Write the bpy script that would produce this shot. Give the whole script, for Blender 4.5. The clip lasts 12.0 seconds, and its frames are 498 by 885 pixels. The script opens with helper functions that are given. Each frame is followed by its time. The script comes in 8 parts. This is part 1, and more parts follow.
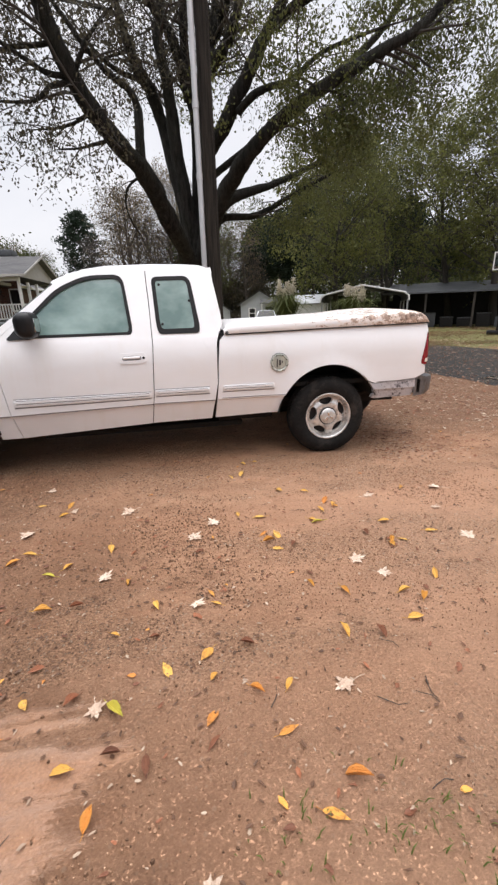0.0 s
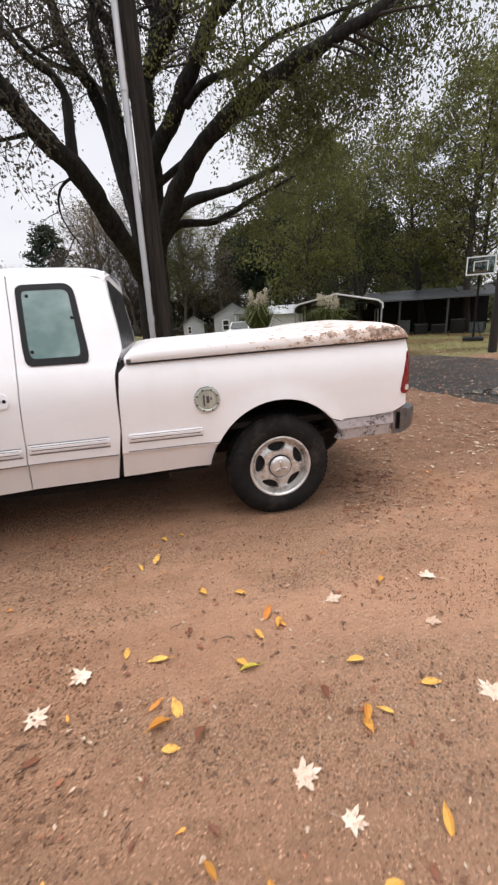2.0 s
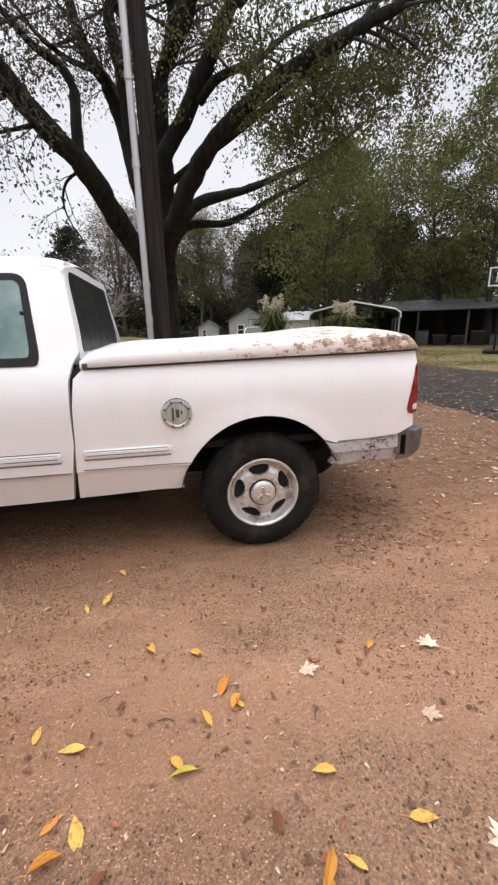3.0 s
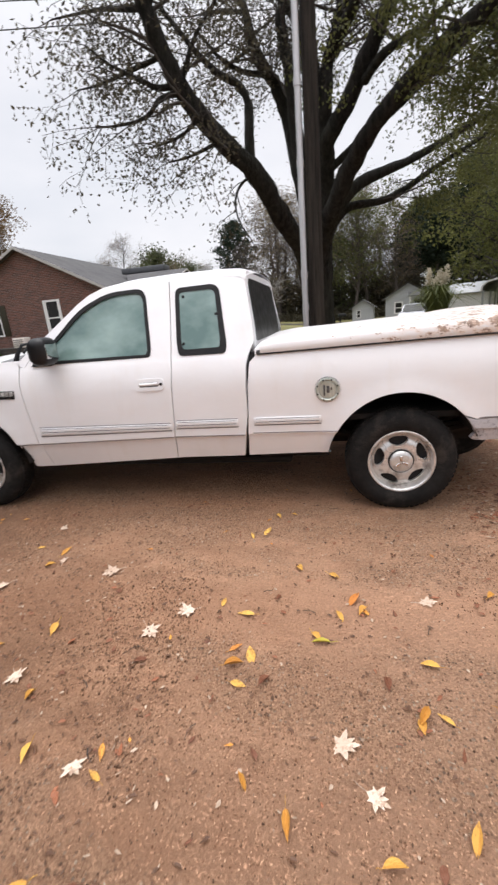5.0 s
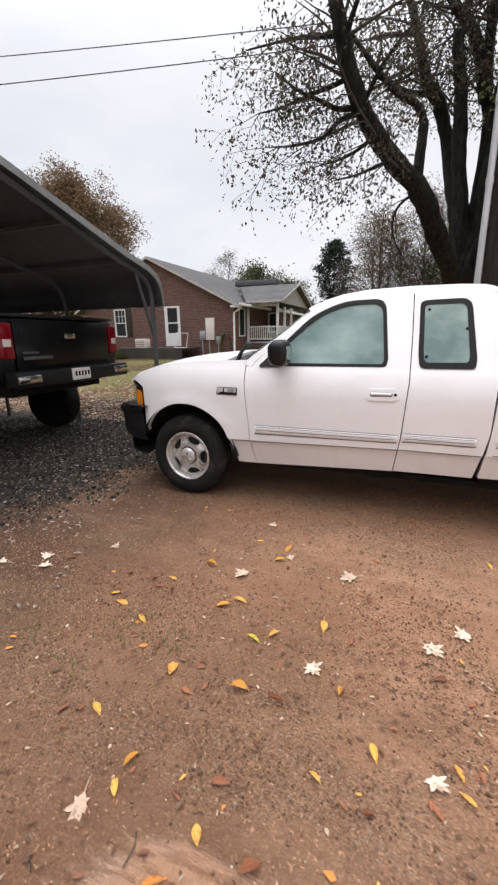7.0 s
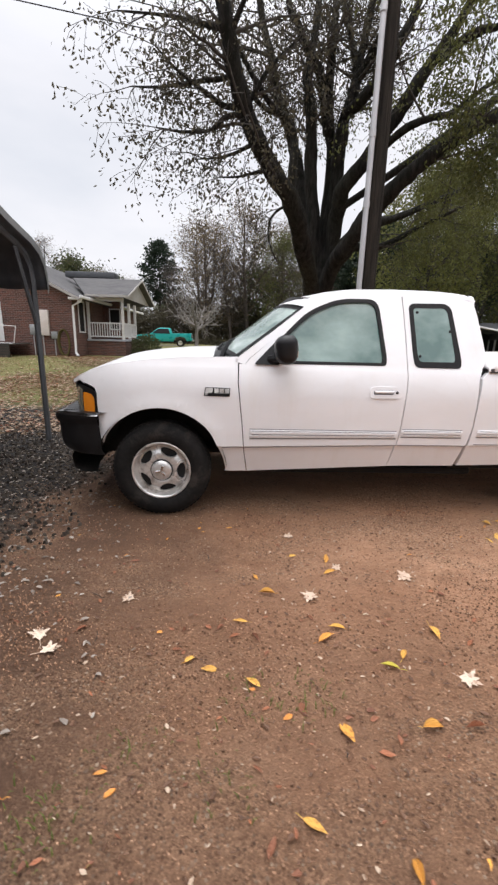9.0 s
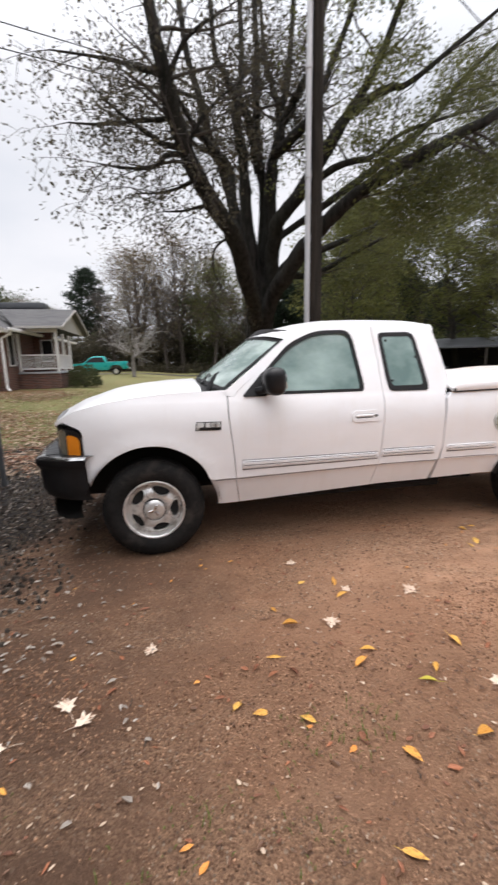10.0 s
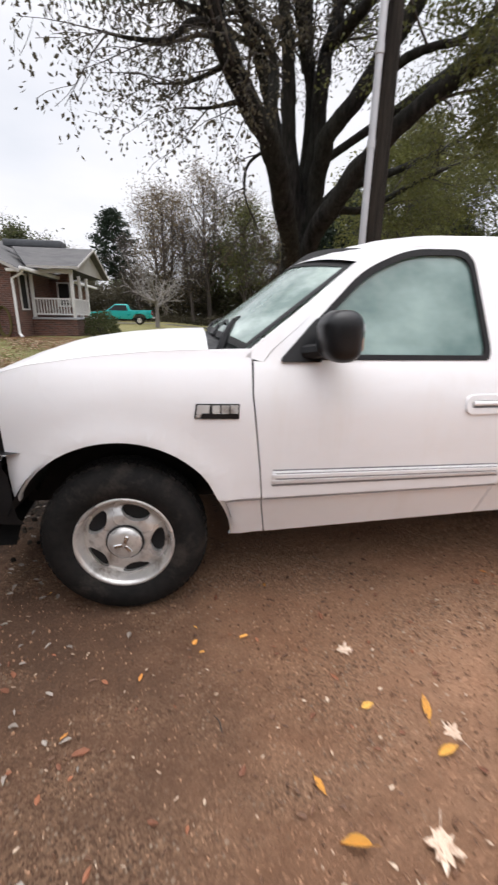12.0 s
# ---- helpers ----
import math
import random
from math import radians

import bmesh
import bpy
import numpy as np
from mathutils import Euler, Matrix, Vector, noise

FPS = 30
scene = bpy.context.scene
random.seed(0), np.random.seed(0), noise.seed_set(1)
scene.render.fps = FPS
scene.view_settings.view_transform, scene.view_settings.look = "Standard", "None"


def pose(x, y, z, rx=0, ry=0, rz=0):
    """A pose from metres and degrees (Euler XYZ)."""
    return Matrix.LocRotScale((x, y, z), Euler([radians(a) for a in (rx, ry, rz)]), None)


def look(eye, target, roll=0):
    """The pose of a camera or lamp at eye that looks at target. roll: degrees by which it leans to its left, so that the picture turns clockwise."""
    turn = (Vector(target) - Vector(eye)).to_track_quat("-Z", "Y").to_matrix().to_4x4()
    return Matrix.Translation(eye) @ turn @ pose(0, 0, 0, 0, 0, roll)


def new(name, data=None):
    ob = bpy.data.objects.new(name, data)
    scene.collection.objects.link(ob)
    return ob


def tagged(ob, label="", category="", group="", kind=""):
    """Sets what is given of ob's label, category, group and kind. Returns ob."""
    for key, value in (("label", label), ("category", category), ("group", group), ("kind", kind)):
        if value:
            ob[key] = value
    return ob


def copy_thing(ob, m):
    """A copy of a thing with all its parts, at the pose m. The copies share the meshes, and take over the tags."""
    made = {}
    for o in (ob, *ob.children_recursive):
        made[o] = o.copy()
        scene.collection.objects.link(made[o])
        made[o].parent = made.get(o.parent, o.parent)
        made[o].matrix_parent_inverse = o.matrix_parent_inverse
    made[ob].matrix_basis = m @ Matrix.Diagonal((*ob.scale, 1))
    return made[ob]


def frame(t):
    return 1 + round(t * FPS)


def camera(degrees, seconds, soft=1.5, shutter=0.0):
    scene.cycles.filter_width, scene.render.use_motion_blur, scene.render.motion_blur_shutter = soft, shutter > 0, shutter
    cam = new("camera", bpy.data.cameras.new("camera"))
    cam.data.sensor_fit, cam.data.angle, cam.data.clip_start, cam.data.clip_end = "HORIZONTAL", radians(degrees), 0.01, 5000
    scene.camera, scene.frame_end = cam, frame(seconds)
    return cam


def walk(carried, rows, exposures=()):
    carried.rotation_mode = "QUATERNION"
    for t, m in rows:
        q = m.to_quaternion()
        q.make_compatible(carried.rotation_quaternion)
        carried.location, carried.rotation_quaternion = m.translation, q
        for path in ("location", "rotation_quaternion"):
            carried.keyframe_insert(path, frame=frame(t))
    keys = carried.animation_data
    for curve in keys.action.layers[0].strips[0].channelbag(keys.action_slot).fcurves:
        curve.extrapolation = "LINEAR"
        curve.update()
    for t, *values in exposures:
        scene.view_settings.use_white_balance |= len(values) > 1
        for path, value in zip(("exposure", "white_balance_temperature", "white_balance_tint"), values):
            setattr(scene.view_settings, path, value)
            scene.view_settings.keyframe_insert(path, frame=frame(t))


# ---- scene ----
cam = camera(63.9, 12.0, 2.4, 0.25)
PATH = [
    (0, (0.357, -3.692, 1.415), (0.663, -1.818, 0.788), -1.7),
    (0.5, (0.477, -3.594, 1.404), (0.773, -1.726, 0.754), -2.2),
    (1, (0.557, -3.354, 1.419), (0.854, -1.457, 0.86), -4.3),
    (1.5, (0.717, -3.03, 1.429), (1.13, -1.154, 0.872), -5.2),
    (2, (0.974, -2.684, 1.438), (1.367, -0.812, 0.856), -3.1),
    (2.5, (1.173, -2.411, 1.432), (1.66, -0.535, 0.94), -0.1),
    (2.7, (1.244, -2.328, 1.413), (1.668, -0.451, 0.87), -0.4),
    (4.3, (1.302, -2.516, 1.478), (1.42, -0.604, 0.905), -1.9),
    (4.5, (1.283, -2.601, 1.483), (1.302, -0.689, 0.896), -2.4),
    (5, (1.263, -2.844, 1.471), (0.867, -0.977, 0.874), -5.0),
    (5.5, (1.089, -3.045, 1.483), (0.523, -1.227, 0.872), 0.4),
    (6, (0.8, -3.269, 1.478), (0.038, -1.533, 0.841), 0.3),
    (6.5, (0.506, -3.249, 1.474), (-0.29, -1.481, 0.985), -0.2),
    (6.7, (0.372, -3.21, 1.481), (-0.415, -1.441, 0.982), -0.6),
    (8.3, (-0.743, -3.1, 1.4), (-0.89, -1.18, 0.859), 3.5),
    (8.5, (-0.855, -3.084, 1.384), (-0.915, -1.156, 0.858), 3.7),
    (9, (-1.205, -3.058, 1.421), (-1.122, -1.124, 0.919), 1.5),
    (9.5, (-1.498, -2.969, 1.456), (-1.409, -1.026, 0.988), -0.9),
    (10, (-1.6, -3.03, 1.499), (-1.223, -1.106, 1.103), -1.1),
    (10.5, (-1.378, -2.983, 1.482), (-0.404, -1.282, 1.087), -1.0),
    (11, (-1.163, -2.745, 1.451), (-0.152, -1.086, 0.975), -1.1),
    (11.5, (-1.269, -2.278, 1.412), (-0.635, -0.473, 0.827), 0.4),
    (12, (-1.412, -1.742, 1.424), (-1.157, 0.149, 0.821), 1.1),
]
walk(cam, [(t, look(eye, target, roll)) for t, eye, target, roll in PATH], [(0, 0.47), (6.7, 0.49), (11.4, 0.50), (12, 0.59)])

# ---- world, light ----
world = bpy.data.worlds.new("overcast_sky")
scene.world = world
world.use_nodes = True
wt = world.node_tree
wt.nodes.clear()
w_out = wt.nodes.new("ShaderNodeOutputWorld")
w_bg = wt.nodes.new("ShaderNodeBackground")
w_sky = wt.nodes.new("ShaderNodeTexSky")
w_sky.sky_type = "NISHITA"
w_sky.sun_disc = False
w_sky.sun_elevation, w_sky.sun_rotation = radians(52), radians(160)
w_sky.air_density, w_sky.dust_density = 1.5, 4.0
w_gain = wt.nodes.new("ShaderNodeVectorMath")
w_gain.operation = "SCALE"
w_gain.inputs["Scale"].default_value = 0.10
w_co = wt.nodes.new("ShaderNodeTexCoord")
w_map = wt.nodes.new("ShaderNodeMapping")
w_map.inputs["Scale"].default_value = (1.0, 1.0, 2.6)
w_noise = wt.nodes.new("ShaderNodeTexNoise")
w_noise.inputs["Scale"].default_value = 2.2
w_noise.inputs["Detail"].default_value = 6.0
w_ramp = wt.nodes.new("ShaderNodeValToRGB")
w_ramp.color_ramp.elements[0].position, w_ramp.color_ramp.elements[0].color = 0.30, (0.63, 0.65, 0.71, 1)
w_ramp.color_ramp.elements[1].position, w_ramp.color_ramp.elements[1].color = 0.68, (0.80, 0.79, 0.83, 1)
w_mix = wt.nodes.new("ShaderNodeMixRGB")
w_mix.inputs["Fac"].default_value = 0.93
wt.links.new(w_co.outputs["Generated"], w_map.inputs["Vector"])
wt.links.new(w_map.outputs["Vector"], w_noise.inputs["Vector"])
wt.links.new(w_noise.outputs["Fac"], w_ramp.inputs["Fac"])
wt.links.new(w_sky.outputs["Color"], w_gain.inputs[0])
wt.links.new(w_gain.outputs["Vector"], w_mix.inputs["Color1"])
wt.links.new(w_ramp.outputs["Color"], w_mix.inputs["Color2"])
# an overcast sky grows brighter from the middle heights to the zenith
w_sep = wt.nodes.new("ShaderNodeSeparateXYZ")
w_rise = wt.nodes.new("ShaderNodeMapRange")
w_rise.interpolation_type = "SMOOTHSTEP"
w_rise.inputs["From Min"].default_value, w_rise.inputs["From Max"].default_value = 0.42, 1.0
w_rise.inputs["To Min"].default_value, w_rise.inputs["To Max"].default_value = 0.89, 2.6
w_over = wt.nodes.new("ShaderNodeVectorMath")
w_over.operation = "SCALE"
wt.links.new(w_co.outputs["Generated"], w_sep.inputs[0])
wt.links.new(w_sep.outputs["Z"], w_rise.inputs["Value"])
wt.links.new(w_mix.outputs["Color"], w_over.inputs[0])
wt.links.new(w_rise.outputs["Result"], w_over.inputs["Scale"])
wt.links.new(w_over.outputs["Vector"], w_bg.inputs["Color"])
w_bg.inputs["Strength"].default_value = 1.02
wt.links.new(w_bg.outputs["Background"], w_out.inputs["Surface"])

sun = new("sun", bpy.data.lights.new("sun", "SUN"))
sun.data.energy, sun.data.angle, sun.data.color = 1.4, radians(50), (1.0, 0.97, 0.94)
sun.matrix_world = look((-0.4, 1.2, 10.0), (0.0, 0.0, 0.0))


# ---- materials ----
def material(name, build):
    m = bpy.data.materials.new(name)
    m.use_nodes = True
    nt = m.node_tree
    nt.nodes.clear()
    out = nt.nodes.new("ShaderNodeOutputMaterial")
    build(nt, out)
    return m


def node(nt, kind, **values):
    n = nt.nodes.new(kind)
    for key, value in values.items():
        n.inputs[key].default_value = value
    return n


def coords(nt, scale, space="Object", stretch=(1, 1, 1)):
    co = nt.nodes.new("ShaderNodeTexCoord")
    mp = nt.nodes.new("ShaderNodeMapping")
    mp.inputs["Scale"].default_value = [scale * s for s in stretch]
    nt.links.new(co.outputs[space], mp.inputs["Vector"])
    return mp.outputs["Vector"]


def noise_fac(nt, scale, detail=4.0, rough=0.6, stretch=(1, 1, 1), lo=0.35, hi=0.65):
    n = node(nt, "ShaderNodeTexNoise", Scale=1.0, Detail=detail, Roughness=rough)
    nt.links.new(coords(nt, scale, "Object", stretch), n.inputs["Vector"])
    r = nt.nodes.new("ShaderNodeMapRange")
    r.inputs["From Min"].default_value, r.inputs["From Max"].default_value = lo, hi
    nt.links.new(n.outputs["Fac"], r.inputs["Value"])
    return r.outputs["Result"]


def mix(nt, fac, a, b):
    m = nt.nodes.new("ShaderNodeMixRGB")
    for socket, value in ((m.inputs["Fac"], fac), (m.inputs["Color1"], a), (m.inputs["Color2"], b)):
        if isinstance(value, bpy.types.NodeSocket):
            nt.links.new(value, socket)
        elif isinstance(value, (int, float)):
            socket.default_value = value
        else:
            socket.default_value = (*value, 1)
    return m.outputs["Color"]


def math_node(nt, op, a, b):
    m = nt.nodes.new("ShaderNodeMath")
    m.operation = op
    for i, value in enumerate((a, b)):
        if isinstance(value, bpy.types.NodeSocket):
            nt.links.new(value, m.inputs[i])
        else:
            m.inputs[i].default_value = value
    return m.outputs[0]


def bump(nt, height, strength=0.3, distance=0.01):
    b = node(nt, "ShaderNodeBump", Strength=strength, Distance=distance)
    nt.links.new(height, b.inputs["Height"])
    return b.outputs["Normal"]


def surface(nt, out, color, rough=0.6, metal=0.0, normal=None, coat=0.0, spec=0.5):
    p = nt.nodes.new("ShaderNodeBsdfPrincipled")
    for key, value in (("Base Color", color), ("Roughness", rough), ("Metallic", metal), ("Coat Weight", coat), ("Specular IOR Level", spec)):
        s = p.inputs[key]
        if isinstance(value, bpy.types.NodeSocket):
            nt.links.new(value, s)
        elif isinstance(value, (int, float)):
            s.default_value = value
        else:
            s.default_value = (*value, 1)
    if normal is not None:
        nt.links.new(normal, p.inputs["Normal"])
    nt.links.new(p.outputs["BSDF"], out.inputs["Surface"])
    return p


def speckled(name, a, b, scale=20.0, rough=0.6, metal=0.0, relief=0.15, stretch=(1, 1, 1), coat=0.0, wear=None, wear_scale=1.5, spec=0.5, depth=0.004):
    """Two tones mixed by noise at two scales, with fine relief, and a third tone in worn patches."""
    def build(nt, out):
        f1 = noise_fac(nt, scale, 5, 0.65, stretch)
        f2 = noise_fac(nt, scale * 0.13, 3, 0.5, stretch)
        col = mix(nt, math_node(nt, "MULTIPLY", math_node(nt, "ADD", f1, f2), 0.5), a, b)
        if wear:
            col = mix(nt, noise_fac(nt, wear_scale, 6, 0.7, stretch, 0.52, 0.72), col, wear)
        r = math_node(nt, "ADD", math_node(nt, "MULTIPLY", f2, 0.12), max(rough - 0.06, 0.02))
        surface(nt, out, col, r, metal, bump(nt, f1, relief, depth) if relief else None, coat, spec)
    return material(name, build)


def leafy(name, a, b, rough=0.6, glow=0.42):
    """Foliage: the tone changes from leaf to leaf, and light comes through."""
    def build(nt, out):
        g = nt.nodes.new("ShaderNodeNewGeometry")
        n = noise_fac(nt, 0.35, 2, 0.5, (1, 1, 1), 0.3, 0.7)
        col = mix(nt, math_node(nt, "MULTIPLY", math_node(nt, "ADD", g.outputs["Random Per Island"], n), 0.5), a, b)
        p = surface(nt, out, col, rough, 0.0, None, 0.0, 0.3)
        t = nt.nodes.new("ShaderNodeBsdfTranslucent")
        nt.links.new(col, t.inputs["Color"])
        m = node(nt, "ShaderNodeMixShader", Fac=glow)
        nt.links.new(p.outputs["BSDF"], m.inputs[1])
        nt.links.new(t.outputs["BSDF"], m.inputs[2])
        nt.links.new(m.outputs["Shader"], out.inputs["Surface"])
    return material(name, build)


def fallen(name, a, b, spot):
    """A dead leaf: its tone changes from leaf to leaf, with brown blotches and a dry edge."""
    def build(nt, out):
        g = nt.nodes.new("ShaderNodeNewGeometry")
        oi = nt.nodes.new("ShaderNodeObjectInfo")
        tone = math_node(nt, "FRACT", math_node(nt, "ADD", g.outputs["Random Per Island"], oi.outputs["Random"]), 0.0)
        col = mix(nt, tone, a, b)
        col = mix(nt, noise_fac(nt, 5.0, 5, 0.65, (1, 1, 1), 0.52, 0.74), col, spot)
        p = surface(nt, out, col, 0.6, 0.0, bump(nt, noise_fac(nt, 9.0, 4, 0.6, (0.5, 2.0, 1)), 0.4, 0.03), 0.0, 0.3)
    return material(name, build)


def white_paint_build(nt, out):
    grime = noise_fac(nt, 1.1, 6, 0.65, (1, 1, 2.5), 0.45, 0.8)
    streak = noise_fac(nt, 7.0, 4, 0.6, (1, 1, 0.15), 0.55, 0.85)
    col = mix(nt, grime, (0.815, 0.812, 0.825), (0.76, 0.745, 0.745))
    col = mix(nt, math_node(nt, "MULTIPLY", streak, 0.25), col, (0.66, 0.60, 0.52))
    fine = noise_fac(nt, 60, 3, 0.6)
    rough = math_node(nt, "ADD", math_node(nt, "MULTIPLY", grime, 0.2), 0.28)
    surface(nt, out, col, rough, 0.0, bump(nt, fine, 0.02, 0.001), 0.25, 0.5)


def cover_paint_build(nt, out):
    """White gel coat that peels to rust-brown and grey toward the rear edge of the bed cover."""
    co = nt.nodes.new("ShaderNodeTexCoord")
    sep = nt.nodes.new("ShaderNodeSeparateXYZ")
    nt.links.new(co.outputs["Object"], sep.inputs[0])
    along = nt.nodes.new("ShaderNodeMapRange")
    along.inputs["From Min"].default_value, along.inputs["From Max"].default_value = 1.15, 2.50
    nt.links.new(sep.outputs["X"], along.inputs["Value"])
    low = nt.nodes.new("ShaderNodeMapRange")
    low.inputs["From Min"].default_value, low.inputs["From Max"].default_value = 1.46, 1.33
    nt.links.new(sep.outputs["Z"], low.inputs["Value"])
    patch = math_node(nt, "MULTIPLY", math_node(nt, "MULTIPLY", along.outputs["Result"], low.outputs["Result"]), 1.0)
    n1 = noise_fac(nt, 17.0, 8, 0.74, (0.7, 1, 1.3), 0.34, 0.68)
    n2 = noise_fac(nt, 26.0, 6, 0.7, (1, 1, 1), 0.3, 0.7)
    peel = math_node(nt, "ADD", math_node(nt, "MULTIPLY", patch, 0.58), math_node(nt, "SUBTRACT", n1, 0.84))
    hard = nt.nodes.new("ShaderNodeMapRange")
    hard.inputs["From Min"].default_value, hard.inputs["From Max"].default_value = 0.10, 0.16
    nt.links.new(peel, hard.inputs["Value"])
    halo = nt.nodes.new("ShaderNodeMapRange")
    halo.inputs["From Min"].default_value, halo.inputs["From Max"].default_value = -0.25, 0.15
    nt.links.new(peel, halo.inputs["Value"])
    white = mix(nt, noise_fac(nt, 1.5, 5, 0.6, (1, 1, 1), 0.4, 0.8), (0.78, 0.765, 0.765), (0.72, 0.69, 0.67))
    cream = mix(nt, math_node(nt, "MULTIPLY", math_node(nt, "MULTIPLY", halo.outputs["Result"], along.outputs["Result"]), 0.9), white, (0.72, 0.54, 0.42))
    bare = mix(nt, n2, (0.050, 0.032, 0.026), (0.60, 0.43, 0.33))
    col = mix(nt, hard.outputs["Result"], cream, bare)
    rough = math_node(nt, "ADD", math_node(nt, "MULTIPLY", hard.outputs["Result"], 0.4), 0.38)
    surface(nt, out, col, rough, 0.0, bump(nt, hard.outputs["Result"], 0.4, -0.002), 0.1)


def scraped_paint_build(nt, out):
    """The lower rear corner: dull grey-white with dark scrapes."""
    n1 = noise_fac(nt, 30.0, 8, 0.75, (1, 1, 1.3), 0.50, 0.57)
    big = noise_fac(nt, 5.0, 3, 0.5, (1, 1, 0.6), 0.40, 0.58)
    spot = math_node(nt, "MULTIPLY", n1, big)
    col = mix(nt, noise_fac(nt, 4.0, 5, 0.6), (0.55, 0.54, 0.57), (0.44, 0.43, 0.45))
    surface(nt, out, mix(nt, spot, col, (0.05, 0.045, 0.05)), 0.5, 0.0, bump(nt, spot, 0.3, -0.002))


def fogged_glass_build(nt, out):
    """Side glass misted on the inside: pale green-grey, half clear, with a sharp outer gloss."""
    cloud = noise_fac(nt, 2.4, 4, 0.55, (1, 1, 1.4), 0.35, 0.7)
    col = mix(nt, cloud, (0.13, 0.225, 0.21), (0.30, 0.42, 0.39))
    p = surface(nt, out, col, 0.04, 0.0, None, 0.0, 0.9)
    tr = nt.nodes.new("ShaderNodeBsdfTransparent")
    tr.inputs["Color"].default_value = (0.62, 0.78, 0.76, 1)
    m = nt.nodes.new("ShaderNodeMixShader")
    nt.links.new(math_node(nt, "ADD", math_node(nt, "MULTIPLY", cloud, 0.15), 0.72), m.inputs["Fac"])
    nt.links.new(tr.outputs["BSDF"], m.inputs[1])
    nt.links.new(p.outputs["BSDF"], m.inputs[2])
    nt.links.new(m.outputs["Shader"], out.inputs["Surface"])


def hazy_glass_build(nt, out):
    """The windshield: a thin pale film with sky reflection painted in, strong gloss."""
    cloud = noise_fac(nt, 3.0, 5, 0.6, (1, 0.6, 1.4), 0.35, 0.7)
    col = mix(nt, cloud, (0.34, 0.45, 0.42), (0.68, 0.78, 0.73))
    p = surface(nt, out, col, 0.03, 0.0, None, 0.0, 1.0)
    tr = nt.nodes.new("ShaderNodeBsdfTransparent")
    tr.inputs["Color"].default_value = (0.70, 0.80, 0.77, 1)
    m = nt.nodes.new("ShaderNodeMixShader")
    nt.links.new(math_node(nt, "ADD", math_node(nt, "MULTIPLY", cloud, 0.30), 0.56), m.inputs["Fac"])
    nt.links.new(tr.outputs["BSDF"], m.inputs[1])
    nt.links.new(p.outputs["BSDF"], m.inputs[2])
    nt.links.new(m.outputs["Shader"], out.inputs["Surface"])


def clear_glass_build(nt, out):
    gl = node(nt, "ShaderNodeBsdfGlossy", Roughness=0.03)
    tr = nt.nodes.new("ShaderNodeBsdfTransparent")
    tr.inputs["Color"].default_value = (0.45, 0.55, 0.54, 1)
    fr = node(nt, "ShaderNodeFresnel", IOR=1.9)
    m = nt.nodes.new("ShaderNodeMixShader")
    nt.links.new(fr.outputs["Fac"], m.inputs["Fac"])
    nt.links.new(tr.outputs["BSDF"], m.inputs[1])
    nt.links.new(gl.outputs["BSDF"], m.inputs[2])
    nt.links.new(m.outputs["Shader"], out.inputs["Surface"])


def brick_build(nt, out):
    b = node(nt, "ShaderNodeTexBrick", Scale=1.0)
    b.inputs["Color1"].default_value, b.inputs["Color2"].default_value = (0.150, 0.058, 0.040, 1), (0.052, 0.027, 0.023, 1)
    b.inputs["Mortar"].default_value = (0.21, 0.165, 0.145, 1)
    b.inputs["Brick Width"].default_value, b.inputs["Row Height"].default_value, b.inputs["Mortar Size"].default_value = 0.215, 0.075, 0.007
    co = nt.nodes.new("ShaderNodeTexCoord")
    sep = nt.nodes.new("ShaderNodeSeparateXYZ")
    comb = nt.nodes.new("ShaderNodeCombineXYZ")
    nt.links.new(co.outputs["Object"], sep.inputs[0])
    nt.links.new(math_node(nt, "ADD", sep.outputs["X"], sep.outputs["Y"]), comb.inputs["X"])
    nt.links.new(sep.outputs["Z"], comb.inputs["Y"])
    nt.links.new(comb.outputs[0], b.inputs["Vector"])
    col = mix(nt, math_node(nt, "MULTIPLY", noise_fac(nt, 1.3, 6, 0.7), 0.35), b.outputs["Color"], (0.17, 0.085, 0.064))
    surface(nt, out, col, 0.85, 0.0, bump(nt, b.outputs["Fac"], 0.5, -0.006))


def shingle_build(nt, out):
    b = node(nt, "ShaderNodeTexBrick", Scale=1.0)
    b.inputs["Color1"].default_value, b.inputs["Color2"].default_value = (0.100, 0.098, 0.100, 1), (0.065, 0.064, 0.067, 1)
    b.inputs["Mortar"].default_value = (0.08, 0.08, 0.085, 1)
    b.inputs["Brick Width"].default_value, b.inputs["Row Height"].default_value, b.inputs["Mortar Size"].default_value = 0.3, 0.14, 0.008
    nt.links.new(coords(nt, 1.0), b.inputs["Vector"])
    col = mix(nt, math_node(nt, "MULTIPLY", noise_fac(nt, 0.6, 6, 0.7), 0.6), b.outputs["Color"], (0.125, 0.120, 0.118))
    surface(nt, out, col, 0.9, 0.0, bump(nt, b.outputs["Fac"], 0.4, -0.006), 0.0, 0.2)


DIRT_A, DIRT_B = (0.445, 0.222, 0.120), (0.630, 0.353, 0.215)
DIRT_C, DIRT_D, DIRT_E = (0.240, 0.116, 0.062), (0.640, 0.390, 0.240), (0.480, 0.238, 0.130)
DIRT_F, DIRT_G, DIRT_SLICK = (0.155, 0.078, 0.044), (0.680, 0.398, 0.255), (0.345, 0.228, 0.168)
DIRT_DARK, DIRT_PALE, DIRT_STONE = (0.085, 0.042, 0.025), (0.650, 0.395, 0.240), (0.680, 0.520, 0.380)


